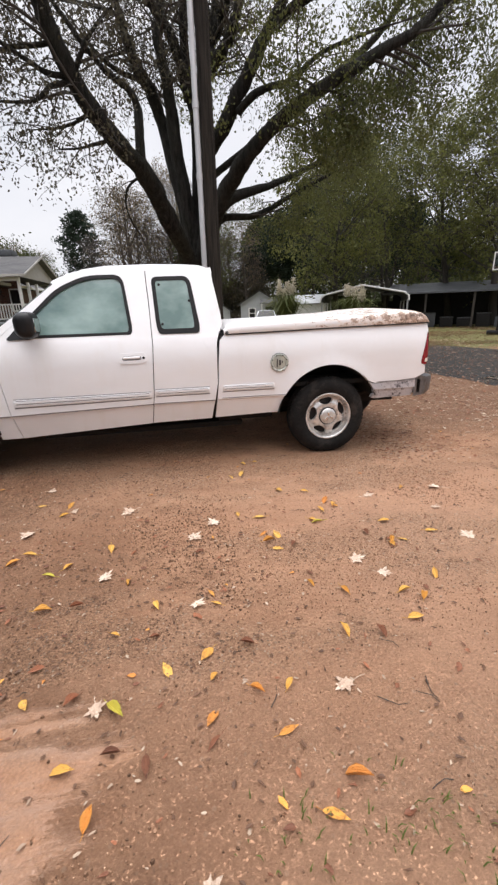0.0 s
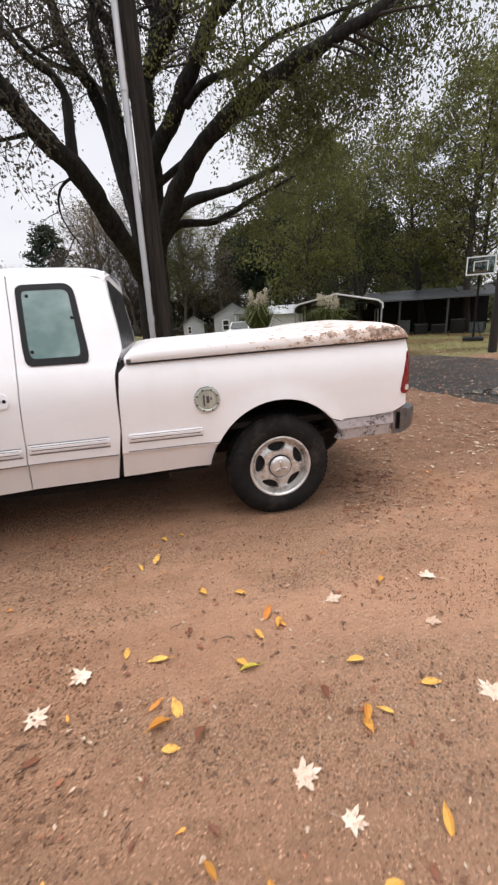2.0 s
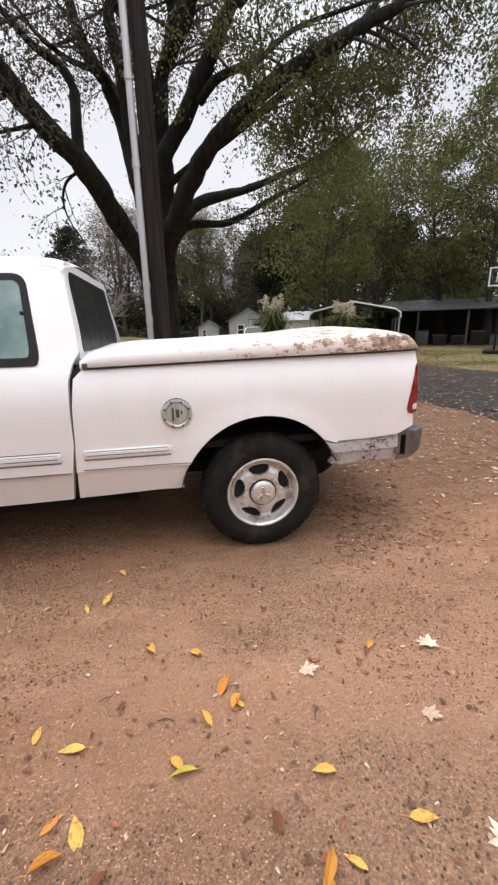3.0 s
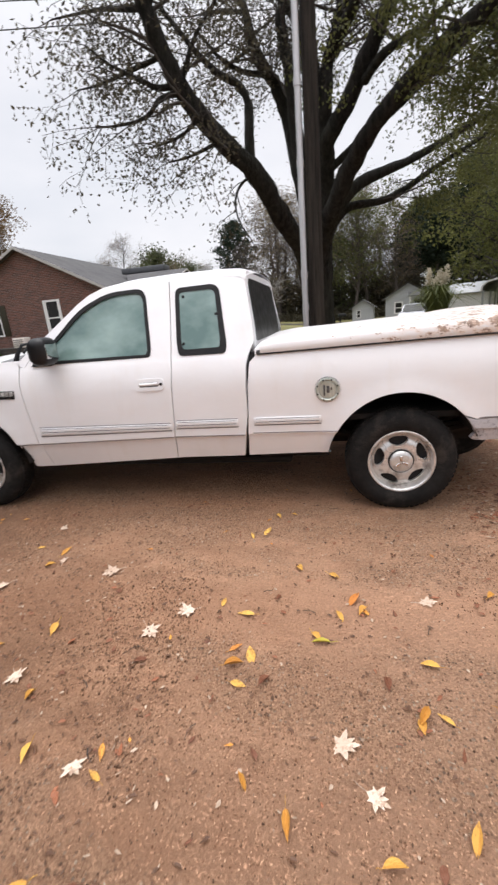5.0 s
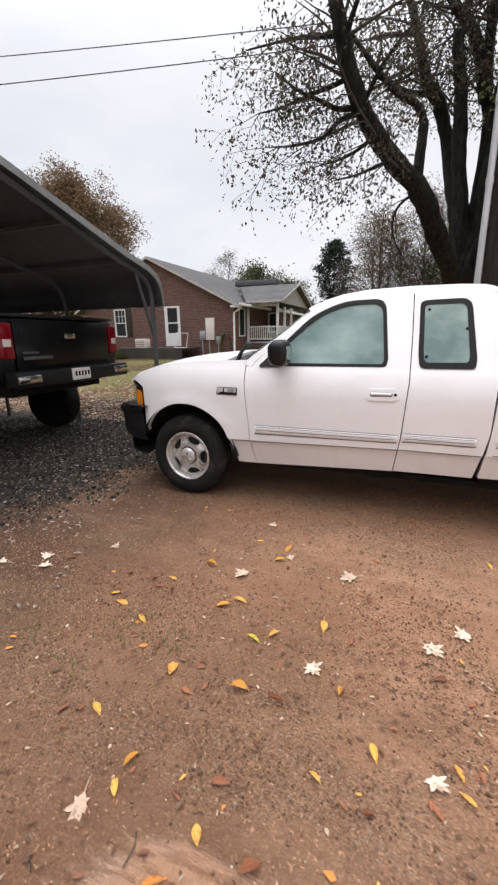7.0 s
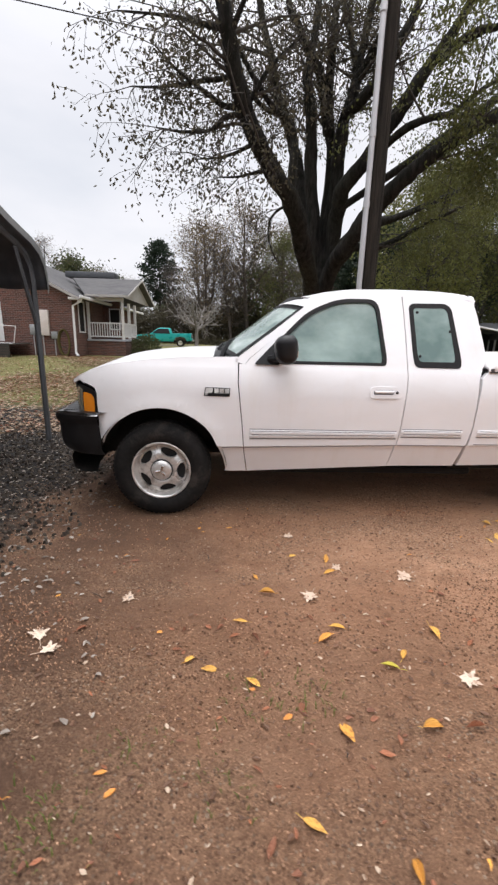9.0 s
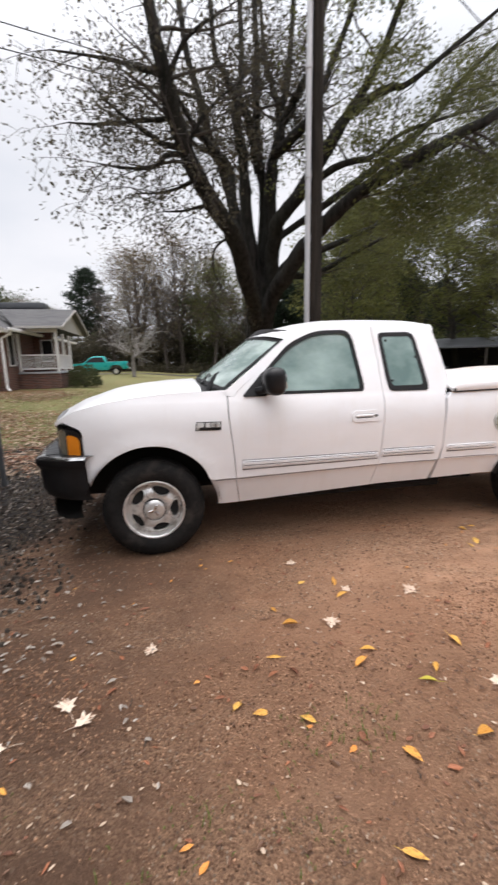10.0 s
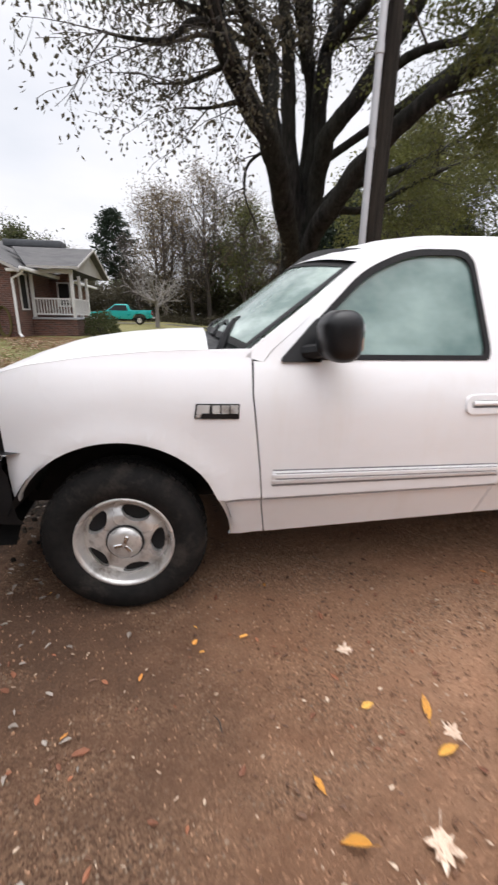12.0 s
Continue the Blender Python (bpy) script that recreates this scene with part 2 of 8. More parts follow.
def ground_build(nt, out):
    """Brown dirt yard, packed mud with wet streaks, dark gravel by the shelter, and leaf-strewn lawn beyond."""
    co = nt.nodes.new("ShaderNodeTexCoord")
    sep = nt.nodes.new("ShaderNodeSeparateXYZ")
    nt.links.new(co.outputs["Object"], sep.inputs[0])
    X, Y = sep.outputs["X"], sep.outputs["Y"]

    def ramp(value, a, b):
        r = nt.nodes.new("ShaderNodeMapRange")
        r.inputs["From Min"].default_value, r.inputs["From Max"].default_value = a, b
        nt.links.new(value, r.inputs["Value"])
        return r.outputs["Result"]
    def cells(scale):
        v = node(nt, "ShaderNodeTexVoronoi", Scale=1.0)
        nt.links.new(coords(nt, scale), v.inputs["Vector"])
        c = nt.nodes.new("ShaderNodeSeparateColor")
        nt.links.new(v.outputs["Color"], c.inputs[0])
        return v.outputs["Distance"], c.outputs[0], c.outputs[1]

    def times(*values):
        out_ = values[0]
        for v in values[1:]:
            out_ = math_node(nt, "MULTIPLY", out_, v)
        return out_
    wob = times(math_node(nt, "SUBTRACT", noise_fac(nt, 0.9, 6, 0.65, (1, 1, 1), 0.2, 0.8), 0.5), 1.6)
    xw, yw = math_node(nt, "ADD", X, wob), math_node(nt, "ADD", Y, wob)
    big = noise_fac(nt, 0.7, 5, 0.6, (1, 1, 1), 0.36, 0.64)
    mid = noise_fac(nt, 6.0, 6, 0.68, (0.8, 1.2, 1), 0.35, 0.66)
    streak = noise_fac(nt, 2.2, 6, 0.6, (0.32, 1.7, 1), 0.40, 0.66)
    fine = noise_fac(nt, 95, 6, 0.8, (1, 1, 1), 0.42, 0.64)
    # packed wheel tracks run along the pickup; between them the soil is loose and crumbly
    yt = math_node(nt, "ADD", math_node(nt, "ADD", Y, times(X, -0.05)), times(math_node(nt, "SUBTRACT", noise_fac(nt, 1.3, 4, 0.6, (0.7, 1, 1), 0.2, 0.8), 0.5), 0.35))
    track = math_node(nt, "MAXIMUM", times(ramp(yt, -1.50, -1.36), ramp(yt, -0.94, -1.08)), times(ramp(yt, -3.15, -2.95), ramp(yt, -2.40, -2.60)))
    loose = math_node(nt, "MULTIPLY", noise_fac(nt, 1.2, 6, 0.62, (0.6, 1.3, 1), 0.45, 0.56), math_node(nt, "SUBTRACT", 1.0, times(track, 0.80)))
    dirt = mix(nt, big, DIRT_A, DIRT_B)
    dirt = mix(nt, times(streak, 0.45), dirt, DIRT_C)
    blot = noise_fac(nt, 3.4, 7, 0.66, (0.7, 1.3, 1), 0.50, 0.64)
    dirt = mix(nt, times(mid, 0.40), dirt, DIRT_D)
    dirt = mix(nt, times(blot, 0.42), dirt, DIRT_C)
    dirt = mix(nt, times(track, 0.35), dirt, DIRT_E)
    # darker damp soil toward the shelter, paler and pinkish dirt toward the road
    damp = ramp(xw, 0.6, -1.6)
    dirt = mix(nt, times(damp, 0.62), dirt, DIRT_F)
    dirt = mix(nt, times(ramp(xw, -1.2, -2.2), 0.78), dirt, (0.085, 0.050, 0.033))
    lane = times(ramp(xw, -0.1, 1.9), ramp(yw, 0.3, -1.0))
    dirt = mix(nt, times(lane, 0.52), dirt, DIRT_G)
    # leaf mould on the dirt between the tailgate and the driveway
    mould = times(ramp(xw, 1.9, 2.9), ramp(yw, -0.2, 0.9))
    dirt = mix(nt, times(mould, 0.75), dirt, (0.150, 0.080, 0.048))
    # crumbs in two sizes and single stones, each with a tone of its own
    d1, r1, g1 = cells(150)
    d2, r2, g2 = cells(66)
    d3, r3, g3 = cells(34)
    dirt = mix(nt, math_node(nt, "ADD", times(loose, 0.38), 0.08), dirt, mix(nt, r1, DIRT_DARK, DIRT_PALE))
    s2 = times(ramp(d2, 0.40, 0.24), ramp(r2, 0.48, 0.56), math_node(nt, "ADD", times(loose, 0.85), 0.05))
    dirt = mix(nt, s2, dirt, mix(nt, times(g2, g2), DIRT_DARK, DIRT_STONE))
    s3 = times(ramp(d3, 0.30, 0.18), ramp(r3, 0.80, 0.84), math_node(nt, "ADD", times(loose, 0.6), 0.20))
    dirt = mix(nt, times(s3, 0.85), dirt, mix(nt, g3, DIRT_DARK, DIRT_STONE))
    dirt = mix(nt, times(fine, 0.30), dirt, DIRT_DARK)
    # a slick of wet clay beside the track
    ex = times(math_node(nt, "ADD", X, 0.42), 2.1)
    ey = times(math_node(nt, "ADD", math_node(nt, "ADD", Y, 2.72), times(X, -0.35)), 2.6)
    rad = math_node(nt, "ADD", times(ex, ex), times(ey, ey))
    slick = ramp(math_node(nt, "ADD", rad, times(math_node(nt, "SUBTRACT", noise_fac(nt, 3.2, 7, 0.66, (0.5, 2.4, 1), 0.25, 0.75), 0.5), 2.6)), 1.0, 0.40)
    sheen = math_node(nt, "ADD", times(noise_fac(nt, 4.0, 7, 0.68, (0.5, 1.9, 1), 0.40, 0.60), 0.6), 0.12)
    dirt = mix(nt, times(slick, sheen), dirt, DIRT_SLICK)
    # dark gravel under and beside the shelter
    gvor = node(nt, "ShaderNodeTexVoronoi", Scale=1.0)
    nt.links.new(coords(nt, 34), gvor.inputs["Vector"])
    gs = nt.nodes.new("ShaderNodeSeparateColor")
    nt.links.new(gvor.outputs["Color"], gs.inputs[0])
    gravel = mix(nt, gs.outputs[0], (0.018, 0.014, 0.011), (0.085, 0.068, 0.055))
    gravel = mix(nt, ramp(gvor.outputs["Distance"], 0.42, 0.6), gravel, (0.012, 0.011, 0.011))
    gz = math_node(nt, "MULTIPLY", ramp(xw, -2.45, -3.0), ramp(yw, -1.7, -0.9))
    col = mix(nt, gz, dirt, gravel)
    # lawn
    lawn_n = noise_fac(nt, 1.6, 6, 0.7, (1, 1, 1), 0.35, 0.65)
    lawn = mix(nt, noise_fac(nt, 45, 5, 0.75), (0.085, 0.115, 0.030), (0.21, 0.205, 0.075))
    lawn = mix(nt, math_node(nt, "MULTIPLY", lawn_n, 0.55), lawn, (0.23, 0.145, 0.08))
    lz = math_node(nt, "MAXIMUM", ramp(yw, 8.2, 9.0), math_node(nt, "MULTIPLY", ramp(xw, -3.0, -3.8), ramp(yw, 4.6, 5.6)))
    col = mix(nt, lz, col, lawn)
    height = math_node(nt, "ADD", times(math_node(nt, "SUBTRACT", 1.0, d1), math_node(nt, "ADD", times(loose, 0.35), 0.12)), math_node(nt, "ADD", times(s2, 0.55), times(s3, 0.9)))
    height = math_node(nt, "ADD", height, math_node(nt, "ADD", times(mid, 0.7), times(fine, 0.35)))
    wet = times(math_node(nt, "ADD", streak, track), 0.12)
    height = times(height, math_node(nt, "SUBTRACT", 1.0, times(slick, 0.75)))
    rough = math_node(nt, "SUBTRACT", math_node(nt, "SUBTRACT", 0.88, wet), times(slick, 0.66))
    surface(nt, out, col, rough, 0.0, bump(nt, height, 1.0, 0.016), 0.0, 0.28)


def bark_build(nt, out):
    n1 = noise_fac(nt, 9.0, 7, 0.7, (1, 1, 0.16), 0.35, 0.68)
    n2 = noise_fac(nt, 1.2, 4, 0.6, (1, 1, 0.5), 0.35, 0.7)
    n3 = noise_fac(nt, 26.0, 6, 0.75, (1, 1, 0.22), 0.40, 0.62)
    col = mix(nt, n1, (0.004, 0.004, 0.004), (0.058, 0.052, 0.046))
    col = mix(nt, math_node(nt, "MULTIPLY", n2, 0.45), col, (0.050, 0.056, 0.036))
    col = mix(nt, math_node(nt, "MULTIPLY", n3, 0.55), col, (0.008, 0.007, 0.006))
    relief = math_node(nt, "SUBTRACT", n1, math_node(nt, "MULTIPLY", n3, 0.5))
    surface(nt, out, col, 0.9, 0.0, bump(nt, relief, 1.0, 0.05), 0.0, 0.2)


M = {
    "white_paint": material("white_paint", white_paint_build),
    "cover_paint": material("peeling_white_gelcoat", cover_paint_build),
    "scraped": material("scraped_lower_panel", scraped_paint_build),
    "fogged": material("fogged_glass", fogged_glass_build),
    "glass": material("clear_glass", clear_glass_build),
    "hazy": material("hazy_windshield", hazy_glass_build),
    "rubber": speckled("black_rubber", (0.008, 0.008, 0.009), (0.020, 0.019, 0.019), 60, 0.6, 0, 0.1, spec=0.2),
    "tyre": speckled("dusty_tyre", (0.008, 0.008, 0.008), (0.020, 0.018, 0.017), 30, 0.8, 0, 0.3, wear=(0.050, 0.042, 0.036), wear_scale=6, spec=0.15),
    "black_plastic": speckled("black_plastic", (0.007, 0.007, 0.008), (0.014, 0.014, 0.015), 120, 0.36, 0, 0.05, spec=0.28),
    "dull_steel": speckled("dull_bumper_steel", (0.09, 0.09, 0.095), (0.20, 0.20, 0.205), 12, 0.40, 0.6, 0.15, wear=(0.05, 0.045, 0.042), wear_scale=8),
    "aged_trim": speckled("aged_trim_paint", (0.34, 0.32, 0.30), (0.46, 0.44, 0.42), 6, 0.7, 0, 0.08),
    "grey_plastic": speckled("grey_plastic", (0.05, 0.05, 0.052), (0.08, 0.08, 0.082), 40, 0.6, 0, 0.1),
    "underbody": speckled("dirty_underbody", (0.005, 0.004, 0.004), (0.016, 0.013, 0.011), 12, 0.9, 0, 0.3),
    "silver": speckled("silver_wheel_paint", (0.58, 0.57, 0.56), (0.74, 0.72, 0.69), 25, 0.30, 0.55, 0.05, wear=(0.22, 0.18, 0.15), wear_scale=9),
    "chrome": speckled("dull_chrome", (0.50, 0.50, 0.50), (0.66, 0.66, 0.65), 30, 0.16, 1.0, 0.04, wear=(0.40, 0.37, 0.34), wear_scale=7),
    "brushed": speckled("brushed_aluminium", (0.26, 0.29, 0.25), (0.58, 0.61, 0.56), 26, 0.34, 0.45, 0.1, (3, 1, 0.2)),
    "red_lens": speckled("red_lens", (0.13, 0.002, 0.008), (0.24, 0.005, 0.013), 40, 0.15, 0, 0.02, coat=0.2, spec=0.35),
    "amber_lens": speckled("amber_lens", (0.75, 0.22, 0.015), (0.85, 0.30, 0.02), 60, 0.15, 0, 0.05, coat=0.6),
    "lamp_glass": speckled("hazed_lamp_lens", (0.22, 0.20, 0.15), (0.34, 0.32, 0.25), 14, 0.15, 0.2, 0.05, coat=0.6),
    "pale_lens": speckled("pale_lens", (0.62, 0.55, 0.50), (0.72, 0.66, 0.62), 40, 0.2, 0, 0.02),
    "seat": speckled("grey_seat_cloth", (0.10, 0.105, 0.11), (0.15, 0.155, 0.16), 80, 0.95, 0, 0.2),
    "seam": speckled("seam_shadow_gap", (0.010, 0.010, 0.010), (0.022, 0.020, 0.020), 30, 0.9, 0, 0),
    "ground": material("dirt_yard", ground_build),
    "asphalt": speckled("worn_asphalt", (0.009, 0.008, 0.0075), (0.028, 0.025, 0.022), 60, 0.5, 0, 0.6, wear=(0.050, 0.034, 0.024), wear_scale=2.2, spec=0.3),
    "bark": material("oak_bark", bark_build),
    "dark_bark": speckled("dark_bark", (0.025, 0.022, 0.019), (0.070, 0.060, 0.050), 8, 0.95, 0, 0.5, (1, 1, 0.2)),
    "pale_bark": speckled("pale_bark", (0.13, 0.118, 0.108), (0.27, 0.25, 0.235), 6, 0.9, 0, 0.4, (1, 1, 0.3)),
    "pole_wood": speckled("weathered_pole", (0.008, 0.006, 0.005), (0.058, 0.048, 0.038), 26, 0.9, 0, 0.9, (1, 1, 0.05), wear=(0.012, 0.010, 0.008), wear_scale=5, spec=0.2, depth=0.02),
    "conduit": speckled("galvanised_conduit", (0.42, 0.42, 0.43), (0.60, 0.60, 0.61), 12, 0.45, 0.5, 0.05, (1, 1, 0.1)),
    "pole_dark": speckled("dark_creosote_wood", (0.012, 0.010, 0.009), (0.040, 0.033, 0.027), 10, 0.9, 0, 0.5, (1, 1, 0.08)),
    "crease": speckled("grey_body_crease", (0.14, 0.135, 0.14), (0.24, 0.23, 0.24), 20, 0.6, 0, 0),
    "cable": speckled("black_cable", (0.012, 0.012, 0.012), (0.025, 0.025, 0.025), 40, 0.6, 0, 0),
    "leaf_oak": leafy("oak_leaf", (0.050, 0.060, 0.018), (0.150, 0.155, 0.050), 0.6, 0.45),
    "leaf_brown": leafy("brown_oak_leaf", (0.036, 0.033, 0.022), (0.110, 0.095, 0.060), 0.6, 0.4),
    "leaf_tan": leafy("tan_wood_leaf", (0.10, 0.075, 0.045), (0.26, 0.20, 0.12)),
    "grey_bark": speckled("grey_woodland_bark", (0.040, 0.032, 0.027), (0.105, 0.085, 0.073), 3, 0.95, 0, 0.4, (1, 1, 0.2)),
    "leaf_green": leafy("green_leaf", (0.055, 0.066, 0.020), (0.215, 0.215, 0.066), 0.6, 0.5),
    "leaf_deep": leafy("deep_green_leaf", (0.032, 0.045, 0.018), (0.105, 0.115, 0.045)),
    "leaf_autumn": leafy("autumn_leaf", (0.10, 0.070, 0.038), (0.25, 0.155, 0.080)),
    "leaf_grey": leafy("bare_twig_haze", (0.12, 0.10, 0.088), (0.24, 0.20, 0.175)),
    "needle": leafy("pine_needle", (0.010, 0.020, 0.012), (0.030, 0.044, 0.026)),
    "brick": material("dark_red_brick", brick_build),
    "shingle": material("grey_shingle", shingle_build),
    "white_trim": speckled("white_trim_paint", (0.66, 0.65, 0.64), (0.76, 0.75, 0.74), 9, 0.55, 0, 0.06),
    "dark_roof": speckled("dark_painted_metal", (0.062, 0.066, 0.073), (0.105, 0.110, 0.118), 6, 0.5, 0.2, 0.1),
    "steel": speckled("galvanised_steel", (0.26, 0.27, 0.27), (0.40, 0.41, 0.41), 10, 0.42, 0.6, 0.1),
    "grey_siding": speckled("grey_siding", (0.33, 0.34, 0.36), (0.42, 0.43, 0.45), 6, 0.7, 0, 0.1, (0.2, 0.2, 8)),
    # near-black that stands for unlit insides, behind panes and under open roofs
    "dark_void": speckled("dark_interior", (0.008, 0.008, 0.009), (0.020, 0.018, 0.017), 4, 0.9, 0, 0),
    "black_paint": speckled("black_car_paint", (0.003, 0.003, 0.004), (0.006, 0.006, 0.008), 9, 0.3, 0, 0.02, coat=0.05, spec=0.22),
    "navy_paint": speckled("dark_blue_car_paint", (0.010, 0.014, 0.026), (0.018, 0.024, 0.042), 9, 0.2, 0, 0.02, coat=0.6),
    "teal_paint": speckled("teal_car_paint", (0.012, 0.34, 0.33), (0.018, 0.44, 0.42), 7, 0.3, 0.1, 0.02, coat=0.5),
    "car_silver": speckled("silver_car_paint", (0.55, 0.56, 0.60), (0.66, 0.67, 0.70), 7, 0.3, 0.2, 0.02, coat=0.5),
    "pampas": leafy("pampas_blade", (0.075, 0.095, 0.030), (0.17, 0.18, 0.065)),
    "plume": leafy("pampas_plume", (0.50, 0.45, 0.35), (0.66, 0.60, 0.48)),
    "grass": leafy("grass_blade", (0.075, 0.11, 0.022), (0.19, 0.22, 0.055)),
    "dry_grass": leafy("dry_lawn_blade", (0.10, 0.095, 0.035), (0.20, 0.16, 0.06)),
}

# ---- building helpers ----
def finish(bm, name, mat, sharp=35.0):
    bmesh.ops.recalc_face_normals(bm, faces=bm.faces)
    me = bpy.data.meshes.new(name)
    bm.to_mesh(me)
    bm.free()
    if mat:
        me.materials.append(M[mat])
    me.polygons.foreach_set("use_smooth", [True] * len(me.polygons))
    me.set_sharp_from_angle(angle=radians(sharp))
    return me


def thing(name, label, category, group="", kind="", at=(0, 0, 0), turn=0.0):
    ob = new(name)
    ob.matrix_basis = pose(*at, 0, 0, turn)
    return tagged(ob, label, category, group, kind)


def part(name, bm, mat, parent, label="", sharp=35.0):
    ob = new(name, finish(bm, name, mat, sharp))
    ob.parent = parent
    return tagged(ob, label)


def solo(name, bm, mat, label, category, group="", kind="", sharp=35.0):
    return tagged(new(name, finish(bm, name, mat, sharp)), label, category, group, kind)


def box(bm, x0, x1, y0, y1, z0, z1, bevel=0.0):
    made = bmesh.ops.create_cube(bm, size=1.0, matrix=Matrix.Translation(((x0 + x1) / 2, (y0 + y1) / 2, (z0 + z1) / 2)) @ Matrix.Diagonal((abs(x1 - x0), abs(y1 - y0), abs(z1 - z0), 1)))
    if bevel:
        edges = list({e for v in made["verts"] for e in v.link_edges})
        bmesh.ops.bevel(bm, geom=edges, offset=bevel, segments=2, affect="EDGES", profile=0.5)
    return bm


def boxes(*rows, bevel=0.0):
    bm = bmesh.new()
    for r in rows:
        box(bm, *r, bevel=bevel)
    return bm


def tube(bm, pts, radii, n=8, caps=True):
    """A round bar along a polyline, with a radius at each point."""
    pts = [Vector(p) for p in pts]
    if isinstance(radii, (int, float)):
        radii = [radii] * len(pts)
    rings, side = [], None
    for i, p in enumerate(pts):
        d = (pts[min(i + 1, len(pts) - 1)] - pts[max(i - 1, 0)]).normalized()
        if side is None:
            side = d.cross(Vector((0, 0, 1)) if abs(d.z) < 0.9 else Vector((1, 0, 0))).normalized()
        side = (side - d * side.dot(d)).normalized()
        up = d.cross(side)
        rings.append([bm.verts.new(p + radii[i] * (math.cos(2 * math.pi * k / n) * side + math.sin(2 * math.pi * k / n) * up)) for k in range(n)])
    for a, b in zip(rings, rings[1:]):
        for k in range(n):
            bm.faces.new((a[k], a[(k + 1) % n], b[(k + 1) % n], b[k]))
    if caps:
        bm.faces.new(rings[0][::-1])
        bm.faces.new(rings[-1])
    return bm


def lathe_y(bm, profile, n=48, centre=(0, 0, 0), closed=False):
    """Turn (radius, y) rows round an axis along y."""
    cx, cy, cz = centre
    rings = [[bm.verts.new((cx + r * math.cos(2 * math.pi * k / n), cy + y, cz + r * math.sin(2 * math.pi * k / n))) for k in range(n)] for r, y in profile]
    pairs = list(zip(rings, rings[1:])) + ([(rings[-1], rings[0])] if closed else [])
    for a, b in pairs:
        for k in range(n):
            bm.faces.new((a[k], a[(k + 1) % n], b[(k + 1) % n], b[k]))
    if not closed:
        bm.faces.new(rings[0])
        bm.faces.new(rings[-1])
    return bm


def rounded(points, radius, steps=5):
    """A polygon with its corners rounded; radius: one number or one a corner."""
    out, n = [], len(points)
    for i, p in enumerate(points):
        r = radius[i] if isinstance(radius, (list, tuple)) else radius
        p, a, b = Vector(p), Vector(points[i - 1]), Vector(points[(i + 1) % n])
        u, v = (a - p), (b - p)
        if r <= 0 or u.length < 1e-6 or v.length < 1e-6:
            out.append(p)
            continue
        r = min(r, 0.45 * u.length, 0.45 * v.length)
        s, e = p + u.normalized() * r, p + v.normalized() * r
        for k in range(steps + 1):
            t = k / steps
            out.append((1 - t) ** 2 * s + 2 * t * (1 - t) * p + t * t * e)
    return out


def sheet(outer, holes=(), cut_x=(), cut_z=(), depth=0.03, where=None):
    """A thin panel: an outline with holes in the plane of x and z, gridded, laid on the surface y = where(x, z), its rim turned in by depth."""
    bm = bmesh.new()
    edges = []
    for loop in (outer, *holes):
        vs = [bm.verts.new((p[0], 0, p[1])) for p in loop]
        edges += [bm.edges.new((vs[i], vs[(i + 1) % len(vs)])) for i in range(len(vs))]
    bmesh.ops.triangle_fill(bm, edges=edges, use_beauty=True, use_dissolve=False)
    for co, no, values in ((0, (1, 0, 0), cut_x), (2, (0, 0, 1), cut_z)):
        for v in values:
            at = [0, 0, 0]
            at[co] = v
            bmesh.ops.bisect_plane(bm, geom=list(bm.verts) + list(bm.edges) + list(bm.faces), dist=1e-5, plane_co=at, plane_no=no)
    if where:
        for v in bm.verts:
            v.co.y = where(v.co.x, v.co.z)
    if depth:
        rim = [e for e in bm.edges if e.is_boundary]
        ext = bmesh.ops.extrude_edge_only(bm, edges=rim)
        for g in ext["geom"]:
            if isinstance(g, bmesh.types.BMVert):
                g.co.y += depth
    return bm


def steps(a, b, d):
    n = max(2, int(round((b - a) / d)))
    return [a + (b - a) * i / n for i in range(1, n)]


def grid_surface(bm, us, vs, fn, flip=False):
    rows = [[bm.verts.new(fn(u, v)) for v in vs] for u in us]
    for r, s in zip(rows, rows[1:]):
        for i in range(len(vs) - 1):
            bm.faces.new((r[i], r[i + 1], s[i + 1], s[i]))
    return bm


def mirrored(bm, centre):
    """The same shape on the other flank, mirrored in y about centre."""
    other = bm.copy()
    for v in other.verts:
        v.co.y = 2 * centre - v.co.y
    return other


# ---- the white pickup ----
MID = 0.95          # its centre line in y
ARCH_Z = 0.382      # centre of the wheel arches
WHEEL = 0.397       # hub height
TYRE = 0.383        # tyre radius
FRONT, REAR = -1.762, 1.762


def smooth_step(a, b, t):
    t = min(max((t - a) / (b - a), 0), 1)
    return t * t * (3 - 2 * t)


SIDE_Z = [0.36, 0.44, 0.52, 0.60, 0.632, 0.640, 0.75, 0.90, 1.02, 1.12, 1.20, 1.24, 1.30, 1.50, 1.70, 1.78, 1.84]
SIDE_Y = [0.064, 0.034, 0.008, -0.018, -0.026, -0.046, -0.055, -0.058, -0.056, -0.040, -0.014, 0.004, 0.028, 0.108, 0.190, 0.226, 0.275]


def flank(x, z):
    """The outer skin of the near side: y at x, z."""
    y = float(np.interp(z, SIDE_Z, SIDE_Y))
    if x < -1.75:
        y += 0.26 * ((-1.75 - x) / 0.85) ** 2.6
    if x > 2.45:
        y += 0.05 * ((x - 2.45) / 0.35) ** 2
    for hub in (FRONT, REAR):
        r = math.hypot(x - hub, z - ARCH_Z)
        if z < 1.0:
            y -= 0.016 * math.exp(-((r - 0.53) / 0.055) ** 2)
    return y


def bed_flank(x, z):
    """The bed stays upright above the belt."""
    y = flank(x, min(z, 1.21))
    return y + max(0, z - 1.21) * 0.25


